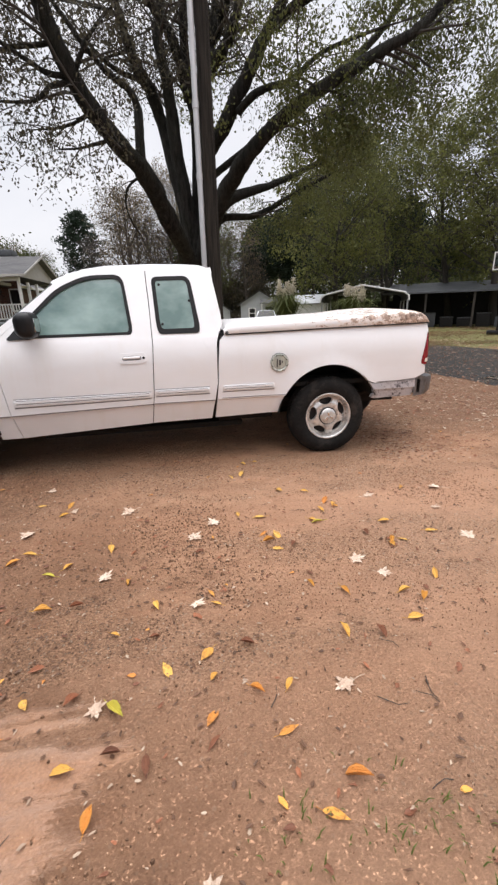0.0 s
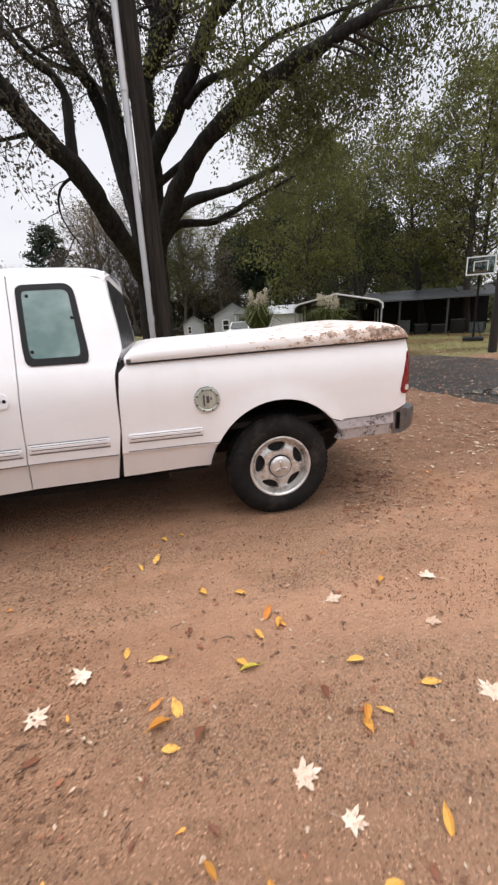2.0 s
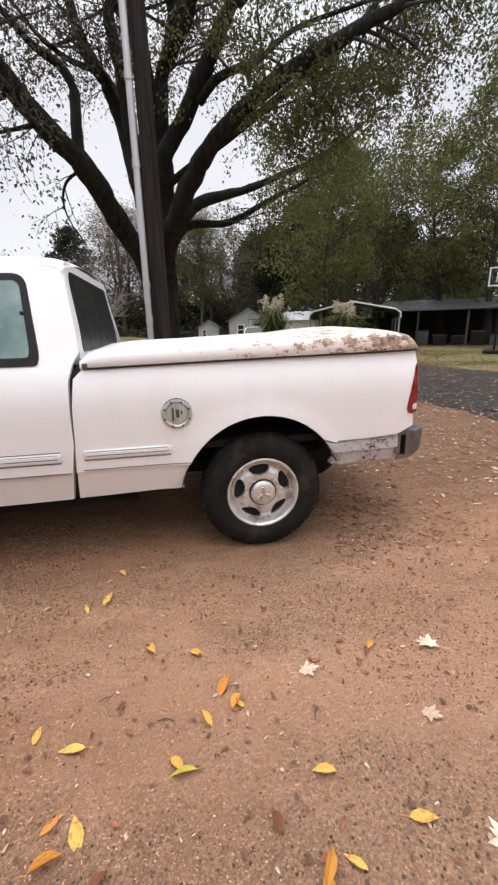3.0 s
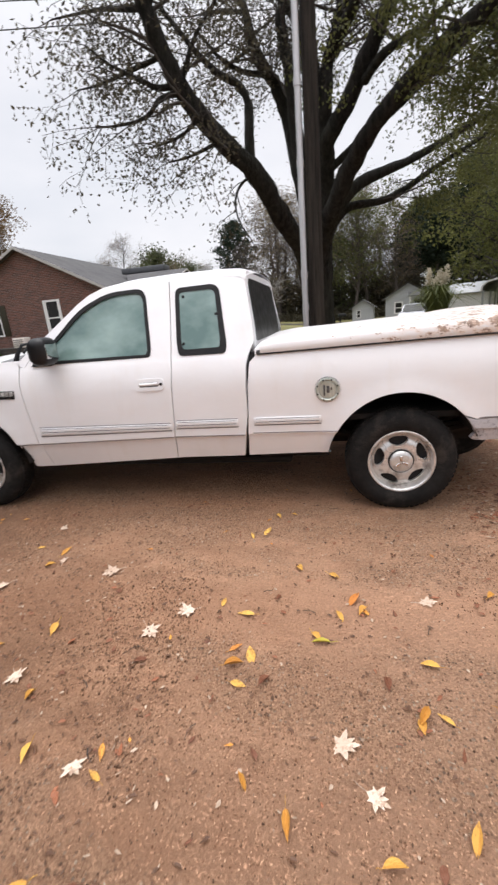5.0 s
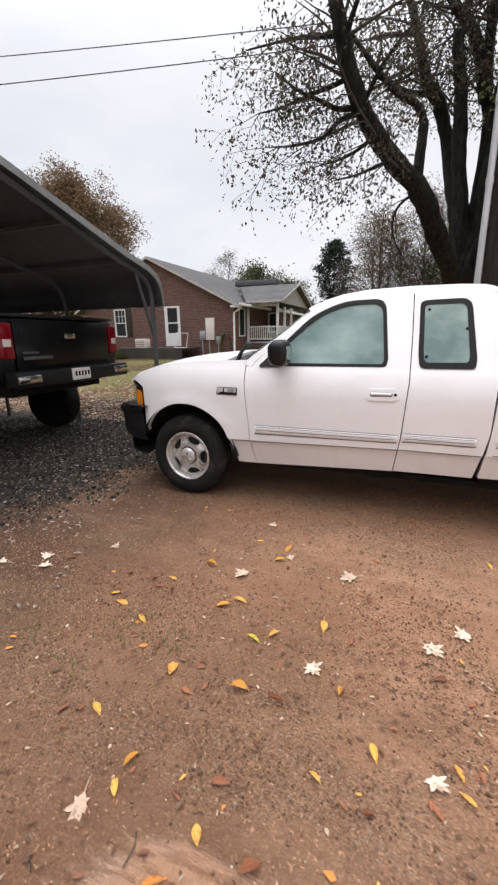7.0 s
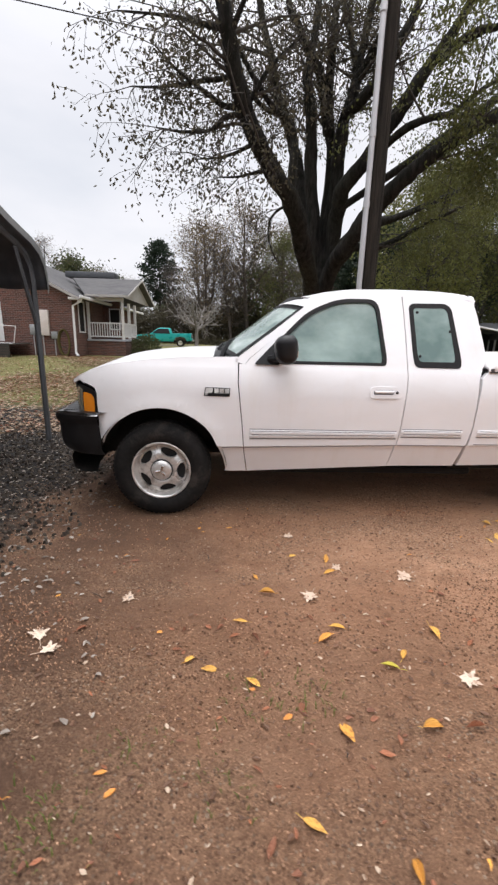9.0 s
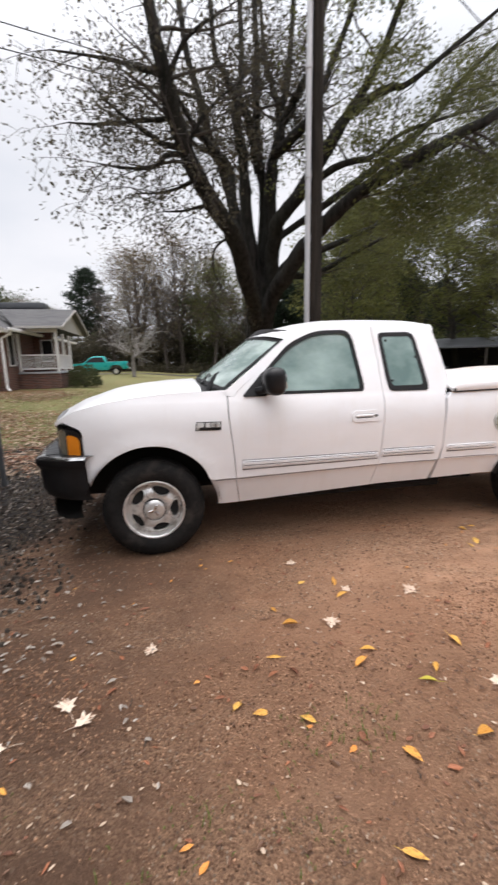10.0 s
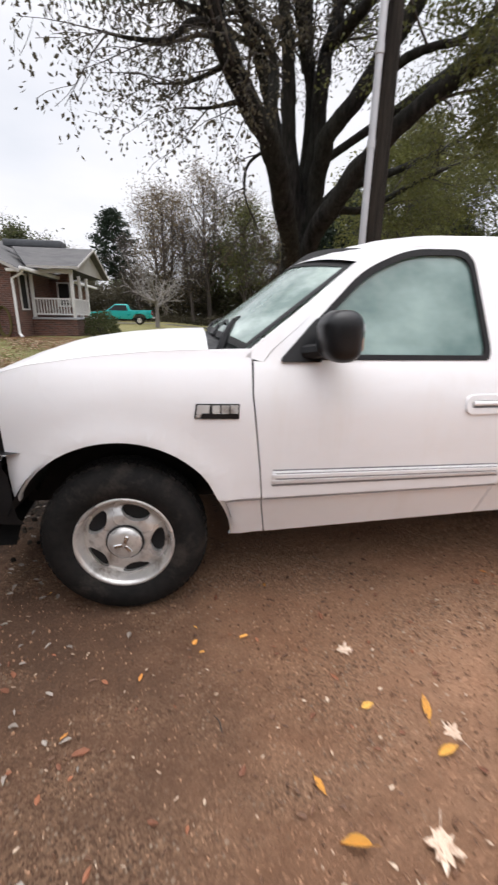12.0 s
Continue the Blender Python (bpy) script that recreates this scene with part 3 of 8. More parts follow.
GRID_X = steps(-2.6, 2.9, 0.07)
GRID_Z = sorted(set([round(z, 3) for z in steps(0.40, 1.9, 0.05)] + [0.632, 0.640, 1.215, 1.245]))


def arch(hub, r, a0, a1, n=26, top=1.0):
    """Points of a wheel arch from angle a0 to a1 (degrees, 0 toward the rear)."""
    return [(hub + r * math.cos(radians(a0 + (a1 - a0) * i / n)), ARCH_Z + r * top * math.sin(radians(a0 + (a1 - a0) * i / n))) for i in range(n + 1)]


pickup = thing("pickup_truck", "white extended-cab pickup truck with peeling bed cover, parked on the dirt", "truck")


def both(name, bm, mat, parent, label=""):
    """A part on the near flank and its twin on the far flank."""
    twin = mirrored(bm, MID)
    return part(name, bm, mat, parent, label), part(name, twin, mat, parent, label)


# front fender
fender = arch(FRONT, 0.505, 4, 155, 30, 1.03)
fender = [(-1.268, 0.415)] + fender + [(-2.235, 0.735), (-2.235, 0.80), (-2.240, 1.0), (-2.255, 1.035), (-2.40, 1.095), (-2.30, 1.160), (-2.10, 1.215), (-1.85, 1.252), (-1.60, 1.274), (-1.36, 1.283), (-1.172, 1.288), (-1.172, 1.10), (-1.140, 0.81), (-1.116, 0.585), (-1.091, 0.412)]
fenders = both("front_fender", sheet(fender, (), GRID_X, GRID_Z, 0.03, flank), "white_paint", pickup)

# hood, rising from the fender line to the middle and falling to the front
def hood_point(x, s):
    edge_z = float(np.interp(x, [-2.44, -2.30, -2.10, -1.85, -1.60, -1.36, -1.20], [1.085, 1.160, 1.215, 1.252, 1.274, 1.283, 1.288]))
    nose = 0.15 * smooth_step(-2.20, -2.52, x)
    y0 = flank(x, edge_z)
    y = y0 + (MID - y0) * s
    crown = (0.060 - 0.045 * smooth_step(-2.0, -2.44, x)) * (1 - (1 - s) ** 2.2)
    return (x - 0.09 * s * s * smooth_step(-2.0, -2.44, x) , y, edge_z + 0.003 + crown - nose * 0.0)


bm = bmesh.new()
grid_surface(bm, np.linspace(-2.44, -1.36, 24), np.linspace(0, 1, 14), hood_point)
grid_surface(bm, np.linspace(-2.44, -1.36, 24), np.linspace(0, 1, 14), lambda x, s: (lambda p: (p[0], 2 * MID - p[1], p[2]))(hood_point(x, s)))
bmesh.ops.remove_doubles(bm, verts=bm.verts, dist=0.002)
rim = [e for e in bm.edges if e.is_boundary]
for g in bmesh.ops.extrude_edge_only(bm, edges=rim)["geom"]:
    if isinstance(g, bmesh.types.BMVert):
        g.co.z -= 0.03
part("hood", bm, "white_paint", pickup)

# cowl below the windshield, with wipers
bm = bmesh.new()
grid_surface(bm, np.linspace(-1.37, -1.08, 6), np.linspace(-1, 1, 17), lambda x, s: (x - 0.10 * (1 - s * s), MID + s * 0.90, 1.247 + 0.075 * (1 - abs(s) ** 2.2) + 0.02 * (x + 1.37)))
part("cowl", bm, "black_plastic", pickup, "black plastic cowl with leaves")
for y0 in (0.28, 1.0):
    bm = bmesh.new()
    tube(bm, [(-1.33, y0, 1.335), (-1.30, y0 + 0.03, 1.375), (-1.235, y0 + 0.42, 1.40)], [0.014, 0.010, 0.006], 6)
    tube(bm, [(-1.26, y0 + 0.10, 1.385), (-1.20, y0 + 0.58, 1.405)], 0.008, 6)
    part("wiper", bm, "black_plastic", pickup)

bm = tube(bmesh.new(), [(-1.30, 0.13, 1.27), (-1.275, 0.15, 1.34), (-1.235, 0.17, 1.405), (-1.20, 0.26, 1.42)], [0.022, 0.018, 0.012, 0.008], 7)
part("wiper", bm, "black_plastic", pickup)

# windshield between the pillars
def shield(u, s):
    """u from the base to the top, s across from -1 to 1."""
    z = 1.285 + 0.455 * u
    half = MID - float(np.interp(z, SIDE_Z, SIDE_Y)) - 0.055
    bow = 0.14 * (1 - s * s)
    return (-1.185 + 0.62 * u - bow, MID + s * half, z + 0.055 * (1 - s * s))


bm = grid_surface(bmesh.new(), np.linspace(-0.02, 1.0, 10), np.linspace(-1, 1, 22), shield)
windshield = part("windshield", bm, "hazy", pickup, "pale raked windshield with painted sky reflection and black border")
for s0, s1, u0, u1 in ((-1.0, -0.955, 0, 1), (0.955, 1.0, 0, 1), (-1, 1, 0.80, 1.0), (-1, 1, -0.02, 0.03)):
    bm = grid_surface(bmesh.new(), np.linspace(u0, u1, 8), np.linspace(s0, s1, 16), lambda u, s: tuple(Vector(shield(u, s)) + Vector((-0.004, 0, 0.004))))
    part("border", bm, "rubber", windshield)

# A-pillars and roof rails, one bent bar each side
bm = bmesh.new()
rail = [(-1.20, 1.255), (-1.165, 1.290), (-0.90, 1.487), (-0.66, 1.675), (-0.56, 1.738), (-0.44, 1.782), (-0.25, 1.808), (0.1, 1.818), (0.45, 1.814), (0.62, 1.800), (0.70, 1.757)]
inner = [(0.685, 1.735), (0.60, 1.765), (0.1, 1.775), (-0.25, 1.765), (-0.42, 1.742), (-0.53, 1.703), (-0.63, 1.640), (-0.87, 1.452), (-1.08, 1.285), (-1.12, 1.235)]
bm = sheet(rail + inner, (), steps(-1.2, 0.7, 0.06), steps(1.2, 1.85, 0.04), 0.05, flank)
both("roof_rail", bm, "white_paint", pickup)

# roof skin
def roof_point(x, s):
    edge_z = float(np.interp(x, [-0.66, -0.56, -0.44, -0.25, 0.1, 0.45, 0.62, 0.70], [1.672, 1.734, 1.778, 1.806, 1.817, 1.813, 1.800, 1.755]))
    y0 = flank(x, edge_z)
    front = smooth_step(-0.40, -0.66, x)
    back = smooth_step(0.5, 0.72, x)
    crown = 0.055 * (1 - (1 - s) ** 3)
    return (x - 0.15 * front * (1 - (1 - s) ** 2) + 0.02 * back * s, y0 + (MID - y0) * s, edge_z + crown)


bm = bmesh.new()
grid_surface(bm, np.linspace(-0.66, 0.70, 26), [0, 0.02, 0.05, 0.09, 0.15, 0.25, 0.4, 0.6, 0.8, 1.0], roof_point)
grid_surface(bm, np.linspace(-0.66, 0.70, 26), [0, 0.02, 0.05, 0.09, 0.15, 0.25, 0.4, 0.6, 0.8, 1.0], lambda x, s: (lambda p: (p[0], 2 * MID - p[1], p[2]))(roof_point(x, s)))
bmesh.ops.remove_doubles(bm, verts=bm.verts, dist=0.002)
part("roof", bm, "white_paint", pickup)

# front doors
door_line = [(-1.085, 0.412), (-1.110, 0.585), (-1.133, 0.81), (-1.164, 1.10), (-1.162, 1.238), (-1.115, 1.236), (-1.074, 1.286), (-0.865, 1.456), (-0.625, 1.644), (-0.525, 1.707), (-0.415, 1.746), (-0.25, 1.768), (0.105, 1.778), (0.120, 1.48), (0.127, 1.144), (0.099, 0.728), (0.057, 0.440)]
glass_line = rounded([(-1.045, 1.243), (-0.640, 1.640), (-0.40, 1.742), (-0.085, 1.748), (-0.030, 1.30), (-0.04, 1.247)], [0.02, 0.10, 0.10, 0.09, 0.05, 0.05], 6)
glass_in = rounded([(-0.985, 1.268), (-0.622, 1.612), (-0.395, 1.713), (-0.108, 1.719), (-0.060, 1.30), (-0.07, 1.268)], [0.02, 0.10, 0.10, 0.08, 0.05, 0.05], 6)
doors = both("door", sheet(door_line, [glass_line], GRID_X, GRID_Z, 0.04, flank), "white_paint", pickup)
frames = sheet(glass_line, [glass_in], (), GRID_Z, 0.03, lambda x, z: flank(x, z) - 0.003)
panes = sheet(glass_in, (), steps(-1.0, 0.0, 0.1), GRID_Z, 0.0, lambda x, z: flank(x, z) + 0.012)
for i, d in enumerate(doors):
    f, p = (frames, panes) if i == 0 else (mirrored(frames_b, MID), mirrored(panes_b, MID))
    if i == 0:
        frames_b, panes_b = frames.copy(), panes.copy()
    part("window_seal", f, "rubber", d, "black rubber window seal")
    part("window_glass", p, "fogged", d, "fogged pale green side glass")

# third doors behind, with bonded quarter windows
quarter_line = [(0.064, 0.441), (0.106, 0.728), (0.134, 1.144), (0.127, 1.48), (0.112, 1.778)] + rounded([(0.60, 1.770), (0.675, 1.755), (0.705, 1.64), (0.745, 1.39), (0.752, 1.30), (0.715, 1.235), (0.690, 1.15), (0.683, 0.98), (0.680, 0.80), (0.650, 0.63), (0.615, 0.448)], [0, 0.04, 0.04, 0.04, 0.03, 0.02, 0.02, 0.02, 0.02, 0, 0], 3)
qw_out = rounded([(0.156, 1.722), (0.492, 1.728), (0.553, 1.30), (0.545, 1.240), (0.190, 1.240), (0.174, 1.33)], [0.05, 0.075, 0.06, 0.06, 0.07, 0.06], 6)
qw_in = rounded([(0.190, 1.688), (0.462, 1.692), (0.505, 1.33), (0.500, 1.285), (0.220, 1.283), (0.208, 1.35)], [0.03, 0.05, 0.03, 0.03, 0.03, 0.03], 5)
quarters = both("rear_door", sheet(quarter_line, [qw_out], GRID_X, GRID_Z, 0.05, flank), "white_paint", pickup)
q_seal = sheet(qw_out, [qw_in], (), GRID_Z, 0.02, lambda x, z: flank(x, z) - 0.006)
q_glass = sheet(qw_in, (), steps(0.2, 0.5, 0.1), GRID_Z, 0.0, lambda x, z: flank(x, z) - 0.002)
for i, d in enumerate(quarters):
    part("window_seal", q_seal.copy() if i == 0 else mirrored(q_seal, MID), "rubber", d, "thick black window seal")
    part("window_glass", q_glass.copy() if i == 0 else mirrored(q_glass, MID), "fogged", d, "fogged pale green quarter glass")
    for bx, bz in ((0.222, 1.655), (0.228, 1.325), (0.475, 1.515)):
        bm = lathe_y(bmesh.new(), [(0.010, 0), (0.011, -0.004), (0.006, -0.009)], 12, (bx, flank(bx, bz) - 0.002, bz))
        part("window_bolt", bm if i == 0 else mirrored(bm, MID), "rubber", d)
q_seal.free(), q_glass.free(), frames_b.free(), panes_b.free()


def handle(d, side):
    cx, cz = -0.048, 1.050
    def on(bm):
        return bm if side == 0 else mirrored(bm, MID)
    plate = sheet(rounded([(cx - 0.115, cz - 0.046), (cx + 0.115, cz - 0.043), (cx + 0.115, cz + 0.046), (cx - 0.115, cz + 0.043)], 0.04, 6), [rounded([(cx - 0.088, cz - 0.018), (cx + 0.072, cz - 0.016), (cx + 0.072, cz + 0.020), (cx - 0.088, cz + 0.018)], 0.017, 4)], (), (), 0.012, lambda x, z: flank(x, z) - 0.009)
    h = part("handle", on(plate), "white_paint", d, "white recessed pull handle")
    # grey cup: the shade of the white handle's hollow is put into its colour
    cup = sheet([(cx - 0.09, cz - 0.02), (cx + 0.075, cz - 0.02), (cx + 0.075, cz + 0.022), (cx - 0.09, cz + 0.022)], (), (), (), 0.0, lambda x, z: flank(x, z) - 0.001)
    part("recess", on(cup), "crease", h)
    lever = tube(bmesh.new(), [(cx - 0.080, flank(cx, cz) - 0.006, cz + 0.004), (cx + 0.064, flank(cx, cz) - 0.006, cz + 0.006)], 0.011, 8)
    part("lever", on(lever), "white_paint", h)
    lock = lathe_y(bmesh.new(), [(0.011, 0), (0.011, -0.004)], 14, (cx + 0.092, flank(cx, cz) - 0.010, cz + 0.002))
    part("lock", on(lock), "black_plastic", h)


def mirror(d, side):
    sail = sheet(rounded([(-1.055, 1.236), (-0.86, 1.236), (-0.865, 1.43)], [0.03, 0.01, 0.02], 4), (), (), GRID_Z, 0.02, lambda x, z: flank(x, z) - 0.014)
    def on(bm):
        return bm if side == 0 else mirrored(bm, MID)
    m = part("side_mirror", on(sail), "black_plastic", d, "black plastic side mirror")
    bm = bmesh.new()
    box(bm, -0.925, -0.750, -0.225, -0.015, 1.250, 1.455)
    edges = list(bm.edges)
    bmesh.ops.bevel(bm, geom=edges, offset=0.062, segments=6, affect="EDGES", profile=0.5)
    for v in bm.verts:
        if v.co.x < -0.84:
            v.co.x += (abs(v.co.z - 1.357) + abs(v.co.y + 0.12) * 0.5) * 0.22
    part("mirror_housing", on(bm), "black_plastic", m)
    bm = boxes((-0.757, -0.7485, -0.185, -0.055, 1.300, 1.405), bevel=0.003)
    part("mirror_glass", on(bm), "chrome", m)
    bm = tube(bmesh.new(), [(-0.93, 0.02, 1.275), (-0.875, -0.03, 1.288), (-0.84, -0.08, 1.31)], [0.034, 0.032, 0.028], 8)
    part("mirror_arm", on(bm), "black_plastic", m)


def moulding(x0, x1, z0, z1, parent, side):
    """A ribbed side strip with rounded ends."""
    h = z1 - z0
    ridges = [(0.0, 0.0), (0.04, -0.008), (0.28, -0.012), (0.34, -0.004), (0.40, -0.004), (0.46, -0.013), (0.74, -0.013), (0.80, -0.004), (0.84, -0.004), (0.88, -0.010), (0.98, -0.008), (1.0, 0.0)]
    xs = [x0, x0 + 0.008, x0 + 0.03] + steps(x0 + 0.05, x1 - 0.05, 0.12) + [x1 - 0.03, x1 - 0.008, x1]
    def point(x, k):
        t, y = ridges[k]
        end = min(1.0, 0.35 + min(x - x0, x1 - x) / 0.02)
        zz = z0 + h * (0.5 + (t - 0.5) * (0.8 + 0.2 * min(1, end)))
        return (x, flank(x, zz) + y * end, zz)
    bm = grid_surface(bmesh.new(), xs, range(len(ridges)), point)
    part("side_moulding", bm if side == 0 else mirrored(bm, MID), "white_paint", parent, "ribbed white side moulding")


for side in (0, 1):
    handle(doors[side], side)
    mirror(doors[side], side)
    moulding(-1.075, 0.078, 0.695, 0.745, doors[side], side)
    moulding(0.115, 0.605, 0.708, 0.762, quarters[side], side)

# maker's badge on each fender: plain chrome blocks over a black plate
for side in (0, 1):
    def on_fender(name, outline, out_, mat, parent, label):
        xs = [x for x, z in outline]
        bm = sheet(outline, (), steps(min(xs), max(xs), 0.03), (), 0.008, lambda x, z: flank(x, z) - out_)
        return part(name, bm if side == 0 else mirrored(bm, MID), mat, parent, label)
    plate = on_fender("badge", [(-1.425, 1.000), (-1.360, 0.998), (-1.230, 0.996), (-1.228, 1.061), (-1.416, 1.063)], 0.005, "black_plastic", fenders[side], "black badge plate with chrome blocks")
    on_fender("chrome_block", [(-1.418, 1.006), (-1.400, 1.006), (-1.390, 1.024), (-1.362, 1.024), (-1.356, 1.058), (-1.410, 1.058)], 0.009, "silver", plate, "")
    for k in range(3):
        x0 = -1.346 + 0.039 * k
        on_fender("chrome_block", [(x0, 1.021), (x0 + 0.033, 1.021), (x0 + 0.033, 1.056), (x0, 1.056)], 0.010, "silver", plate, "")

# bed sides
bed = [(0.650, 0.452), (0.669, 0.62), (0.688, 0.80), (0.698, 1.0), (0.718, 1.166), (0.764, 1.212), (1.20, 1.219), (1.76, 1.236), (2.26, 1.243), (2.775, 1.252), (2.785, 1.18), (2.752, 1.06), (2.722, 0.93), (2.716, 0.885), (2.735, 0.858), (2.762, 0.852), (2.768, 0.775), (2.66, 0.733), (2.22, 0.708)]
bed += arch(REAR, 0.512, 42, 170, 28, 1.03)
bed += [(1.270, 0.470)]
bed_sides = both("bed_side", sheet(bed, (), GRID_X, GRID_Z, 0.05, bed_flank), "white_paint", pickup)
lower = [(2.215, 0.702), (2.655, 0.727), (2.672, 0.60), (2.655, 0.548), (2.232, 0.545), (2.205, 0.56)] + arch(REAR, 0.512, 25, 40, 5, 1.03)
both("lower_panel", sheet(lower, (), GRID_X, GRID_Z, 0.04, flank), "scraped", pickup, "grey scraped lower rear panel")
for side in (0, 1):
    moulding(0.722, 1.212, 0.716, 0.768, bed_sides[side], side)


def crease_line(x0, x1, z, parent, side, h=0.006, mat="crease", proud=0.002):
    """A thin dark line along the lower body, 2 mm proud."""
    bm = sheet([(x0, z - h / 2), (x1, z - h / 2), (x1, z + h / 2), (x0, z + h / 2)], (), steps(x0, x1, 0.05), (), 0.004, lambda x, z_: min(flank(x, z_), flank(x, z_ + 0.012)) - proud)
    part("body_line", bm if side == 0 else mirrored(bm, MID), mat, parent)


for side in (0, 1):
    crease_line(-1.285, -1.125, 0.634, fenders[side], side)
    crease_line(-1.112, 0.085, 0.634, doors[side], side)
    crease_line(0.098, 0.645, 0.636, quarters[side], side)
    crease_line(0.712, 1.325, 0.650, bed_sides[side], side)
    crease_line(2.235, 2.655, 0.716, bed_sides[side], side)
    # thin grey lines along the moulding edges, drawn in for the shade there
    crease_line(-1.072, 0.076, 0.689, doors[side], side, 0.007)
    crease_line(-1.072, 0.076, 0.7495, doors[side], side, 0.005)
    crease_line(0.118, 0.602, 0.702, quarters[side], side, 0.007)
    crease_line(0.118, 0.602, 0.7665, quarters[side], side, 0.005)
    crease_line(0.725, 1.208, 0.710, bed_sides[side], side, 0.007)
    # grey lines in the moulding grooves, painted in as their shade
    for x0, x1, z0, z1, owner in ((-1.055, 0.060, 0.695, 0.745, doors), (0.133, 0.588, 0.708, 0.762, quarters), (0.740, 1.195, 0.716, 0.768, bed_sides)):
        for k in (0.37, 0.82):
            crease_line(x0, x1, z0 + (z1 - z0) * k, owner[side], side, 0.0045, "crease", 0.0065)

# round fuel filler on the near side
fx, fz = 1.257, 0.950
fy = bed_flank(fx, fz)
filler = part("filler_ring", lathe_y(bmesh.new(), [(0.062, 0.0), (0.062, -0.010), (0.070, -0.016), (0.080, -0.014), (0.084, -0.004), (0.084, 0.01)], 40, (fx, fy, fz)), "brushed", bed_sides[0], "round brushed-metal fuel filler")
part("filler_door", lathe_y(bmesh.new(), [(0.061, 0.004), (0.061, -0.008), (0.056, -0.012)], 40, (fx, fy, fz)), "brushed", filler)
part("filler_gap", lathe_y(bmesh.new(), [(0.0835, 0.01), (0.0885, -0.002), (0.0885, 0.01)], 40, (fx, fy, fz), True), "seam", filler)
for k in range(8):
    a = radians(22.5 + 45 * k)
    part("screw", lathe_y(bmesh.new(), [(0.006, -0.013), (0.006, -0.018), (0.003, -0.020)], 8, (fx + 0.073 * math.cos(a), fy, fz + 0.073 * math.sin(a))), "black_plastic", filler)
for k, (dx, w) in enumerate(((-0.022, 0.006), (0.004, 0.010), (0.026, 0.005))):
    part("emblem", boxes((fx + dx - w, fx + dx + w, fy - 0.0155, fy - 0.010, fz - 0.040 + 0.02 * k, fz + 0.035 - 0.008 * k), bevel=0.002), "grey_plastic", filler)

# bed cover: a low shell over the whole bed, humped toward the tail
def cover_point(x, s):
    """s from the near rim (0) over the top to the middle (1)."""
    base = float(np.interp(x, [0.77, 1.76, 2.78], [1.224, 1.246, 1.264]))
    top = float(np.interp(x, [0.76, 0.80, 0.95, 1.35, 1.90, 2.15, 2.40, 2.60, 2.72, 2.77, 2.785], [1.262, 1.298, 1.312, 1.322, 1.343, 1.350, 1.375, 1.378, 1.352, 1.312, 1.27]))
    rim = bed_flank(x, 1.215) - 0.012
    lift = top - base
    k = [0.0, 0.03, 0.07, 0.12, 0.2, 0.35, 0.6, 1.0]
    yy = float(np.interp(s, k, [0.0, 0.002, 0.014, 0.045, 0.12, 0.28, 0.6, MID - rim]))
    zz = float(np.interp(s, k, [0.0, 0.45, 0.80, 0.95, 1.02, 1.10, 1.18, 1.25]))
    return (x, rim + yy, base + lift * zz)


bm = bmesh.new()
xs = [0.76, 0.775, 0.80, 0.84] + steps(0.88, 2.70, 0.07) + [2.70, 2.73, 2.755, 2.775, 2.785]
ss = [0, 0.03, 0.05, 0.07, 0.09, 0.12, 0.16, 0.2, 0.27, 0.35, 0.5, 0.6, 0.8, 1.0]
grid_surface(bm, xs, ss, cover_point)
grid_surface(bm, xs, ss, lambda x, s: (lambda p: (p[0], 2 * MID - p[1], p[2]))(cover_point(x, s)))
bmesh.ops.remove_doubles(bm, verts=bm.verts, dist=0.002)
rim = [e for e in bm.edges if e.is_boundary]
for g in bmesh.ops.extrude_edge_only(bm, edges=rim)["geom"]:
    if isinstance(g, bmesh.types.BMVert):
        g.co.z -= 0.012
        g.co.y += 0.012 if g.co.y < MID else -0.012
seal = tube(bmesh.new(), [(x, bed_flank(x, 1.215) - 0.010, float(np.interp(x, [0.77, 1.76, 2.78], [1.217, 1.239, 1.257]))) for x in [0.78] + steps(0.78, 2.775, 0.08) + [2.775]], 0.006, 6)
both("cover_seal", seal, "rubber", pickup, "dark rubber seal under the bed cover")
cover = part("bed_cover", bm, "cover_paint", pickup, "white hard bed cover with peeling brown patches", 50)
part("hinge", boxes((0.772, 0.800, bed_flank(0.78, 1.215) - 0.018, bed_flank(0.78, 1.215) + 0.01, 1.214, 1.246), bevel=0.004), "grey_plastic", cover)

# tailgate, bed floor and front wall
part("tailgate", boxes((2.735, 2.775, 0.10, 2 * MID - 0.10, 0.72, 1.258), bevel=0.012), "white_paint", pickup)
bm = boxes((0.80, 2.74, 0.06, 2 * MID - 0.06, 0.70, 0.74), (0.775, 0.80, 0.05, 2 * MID - 0.05, 0.55, 1.215))
part("bed_floor", bm, "underbody", pickup)

# tail lamps
lamp = rounded([(2.800, 1.178), (2.772, 1.165), (2.742, 1.055), (2.714, 0.93), (2.707, 0.885), (2.722, 0.860), (2.800, 0.862)], 0.015, 4)
lamps = both("tail_lamp", sheet(lamp, (), steps(2.7, 2.8, 0.02), steps(0.86, 1.18, 0.04), 0.12, lambda x, z: bed_flank(x, z) - 0.008 + 0.9 * max(0, x - 2.772)), "red_lens", pickup, "tall red tail lamp")
for i, l_ in enumerate(lamps):
    bm = sheet(rounded([(2.744, 0.885), (2.789, 0.885), (2.789, 0.922), (2.748, 0.922)], 0.012, 4), (), (), (), 0.01, lambda x, z: bed_flank(x, z) - 0.013 + 0.9 * max(0, x - 2.772))
    part("reverse_lens", bm if i == 0 else mirrored(bm, MID), "pale_lens", l_)

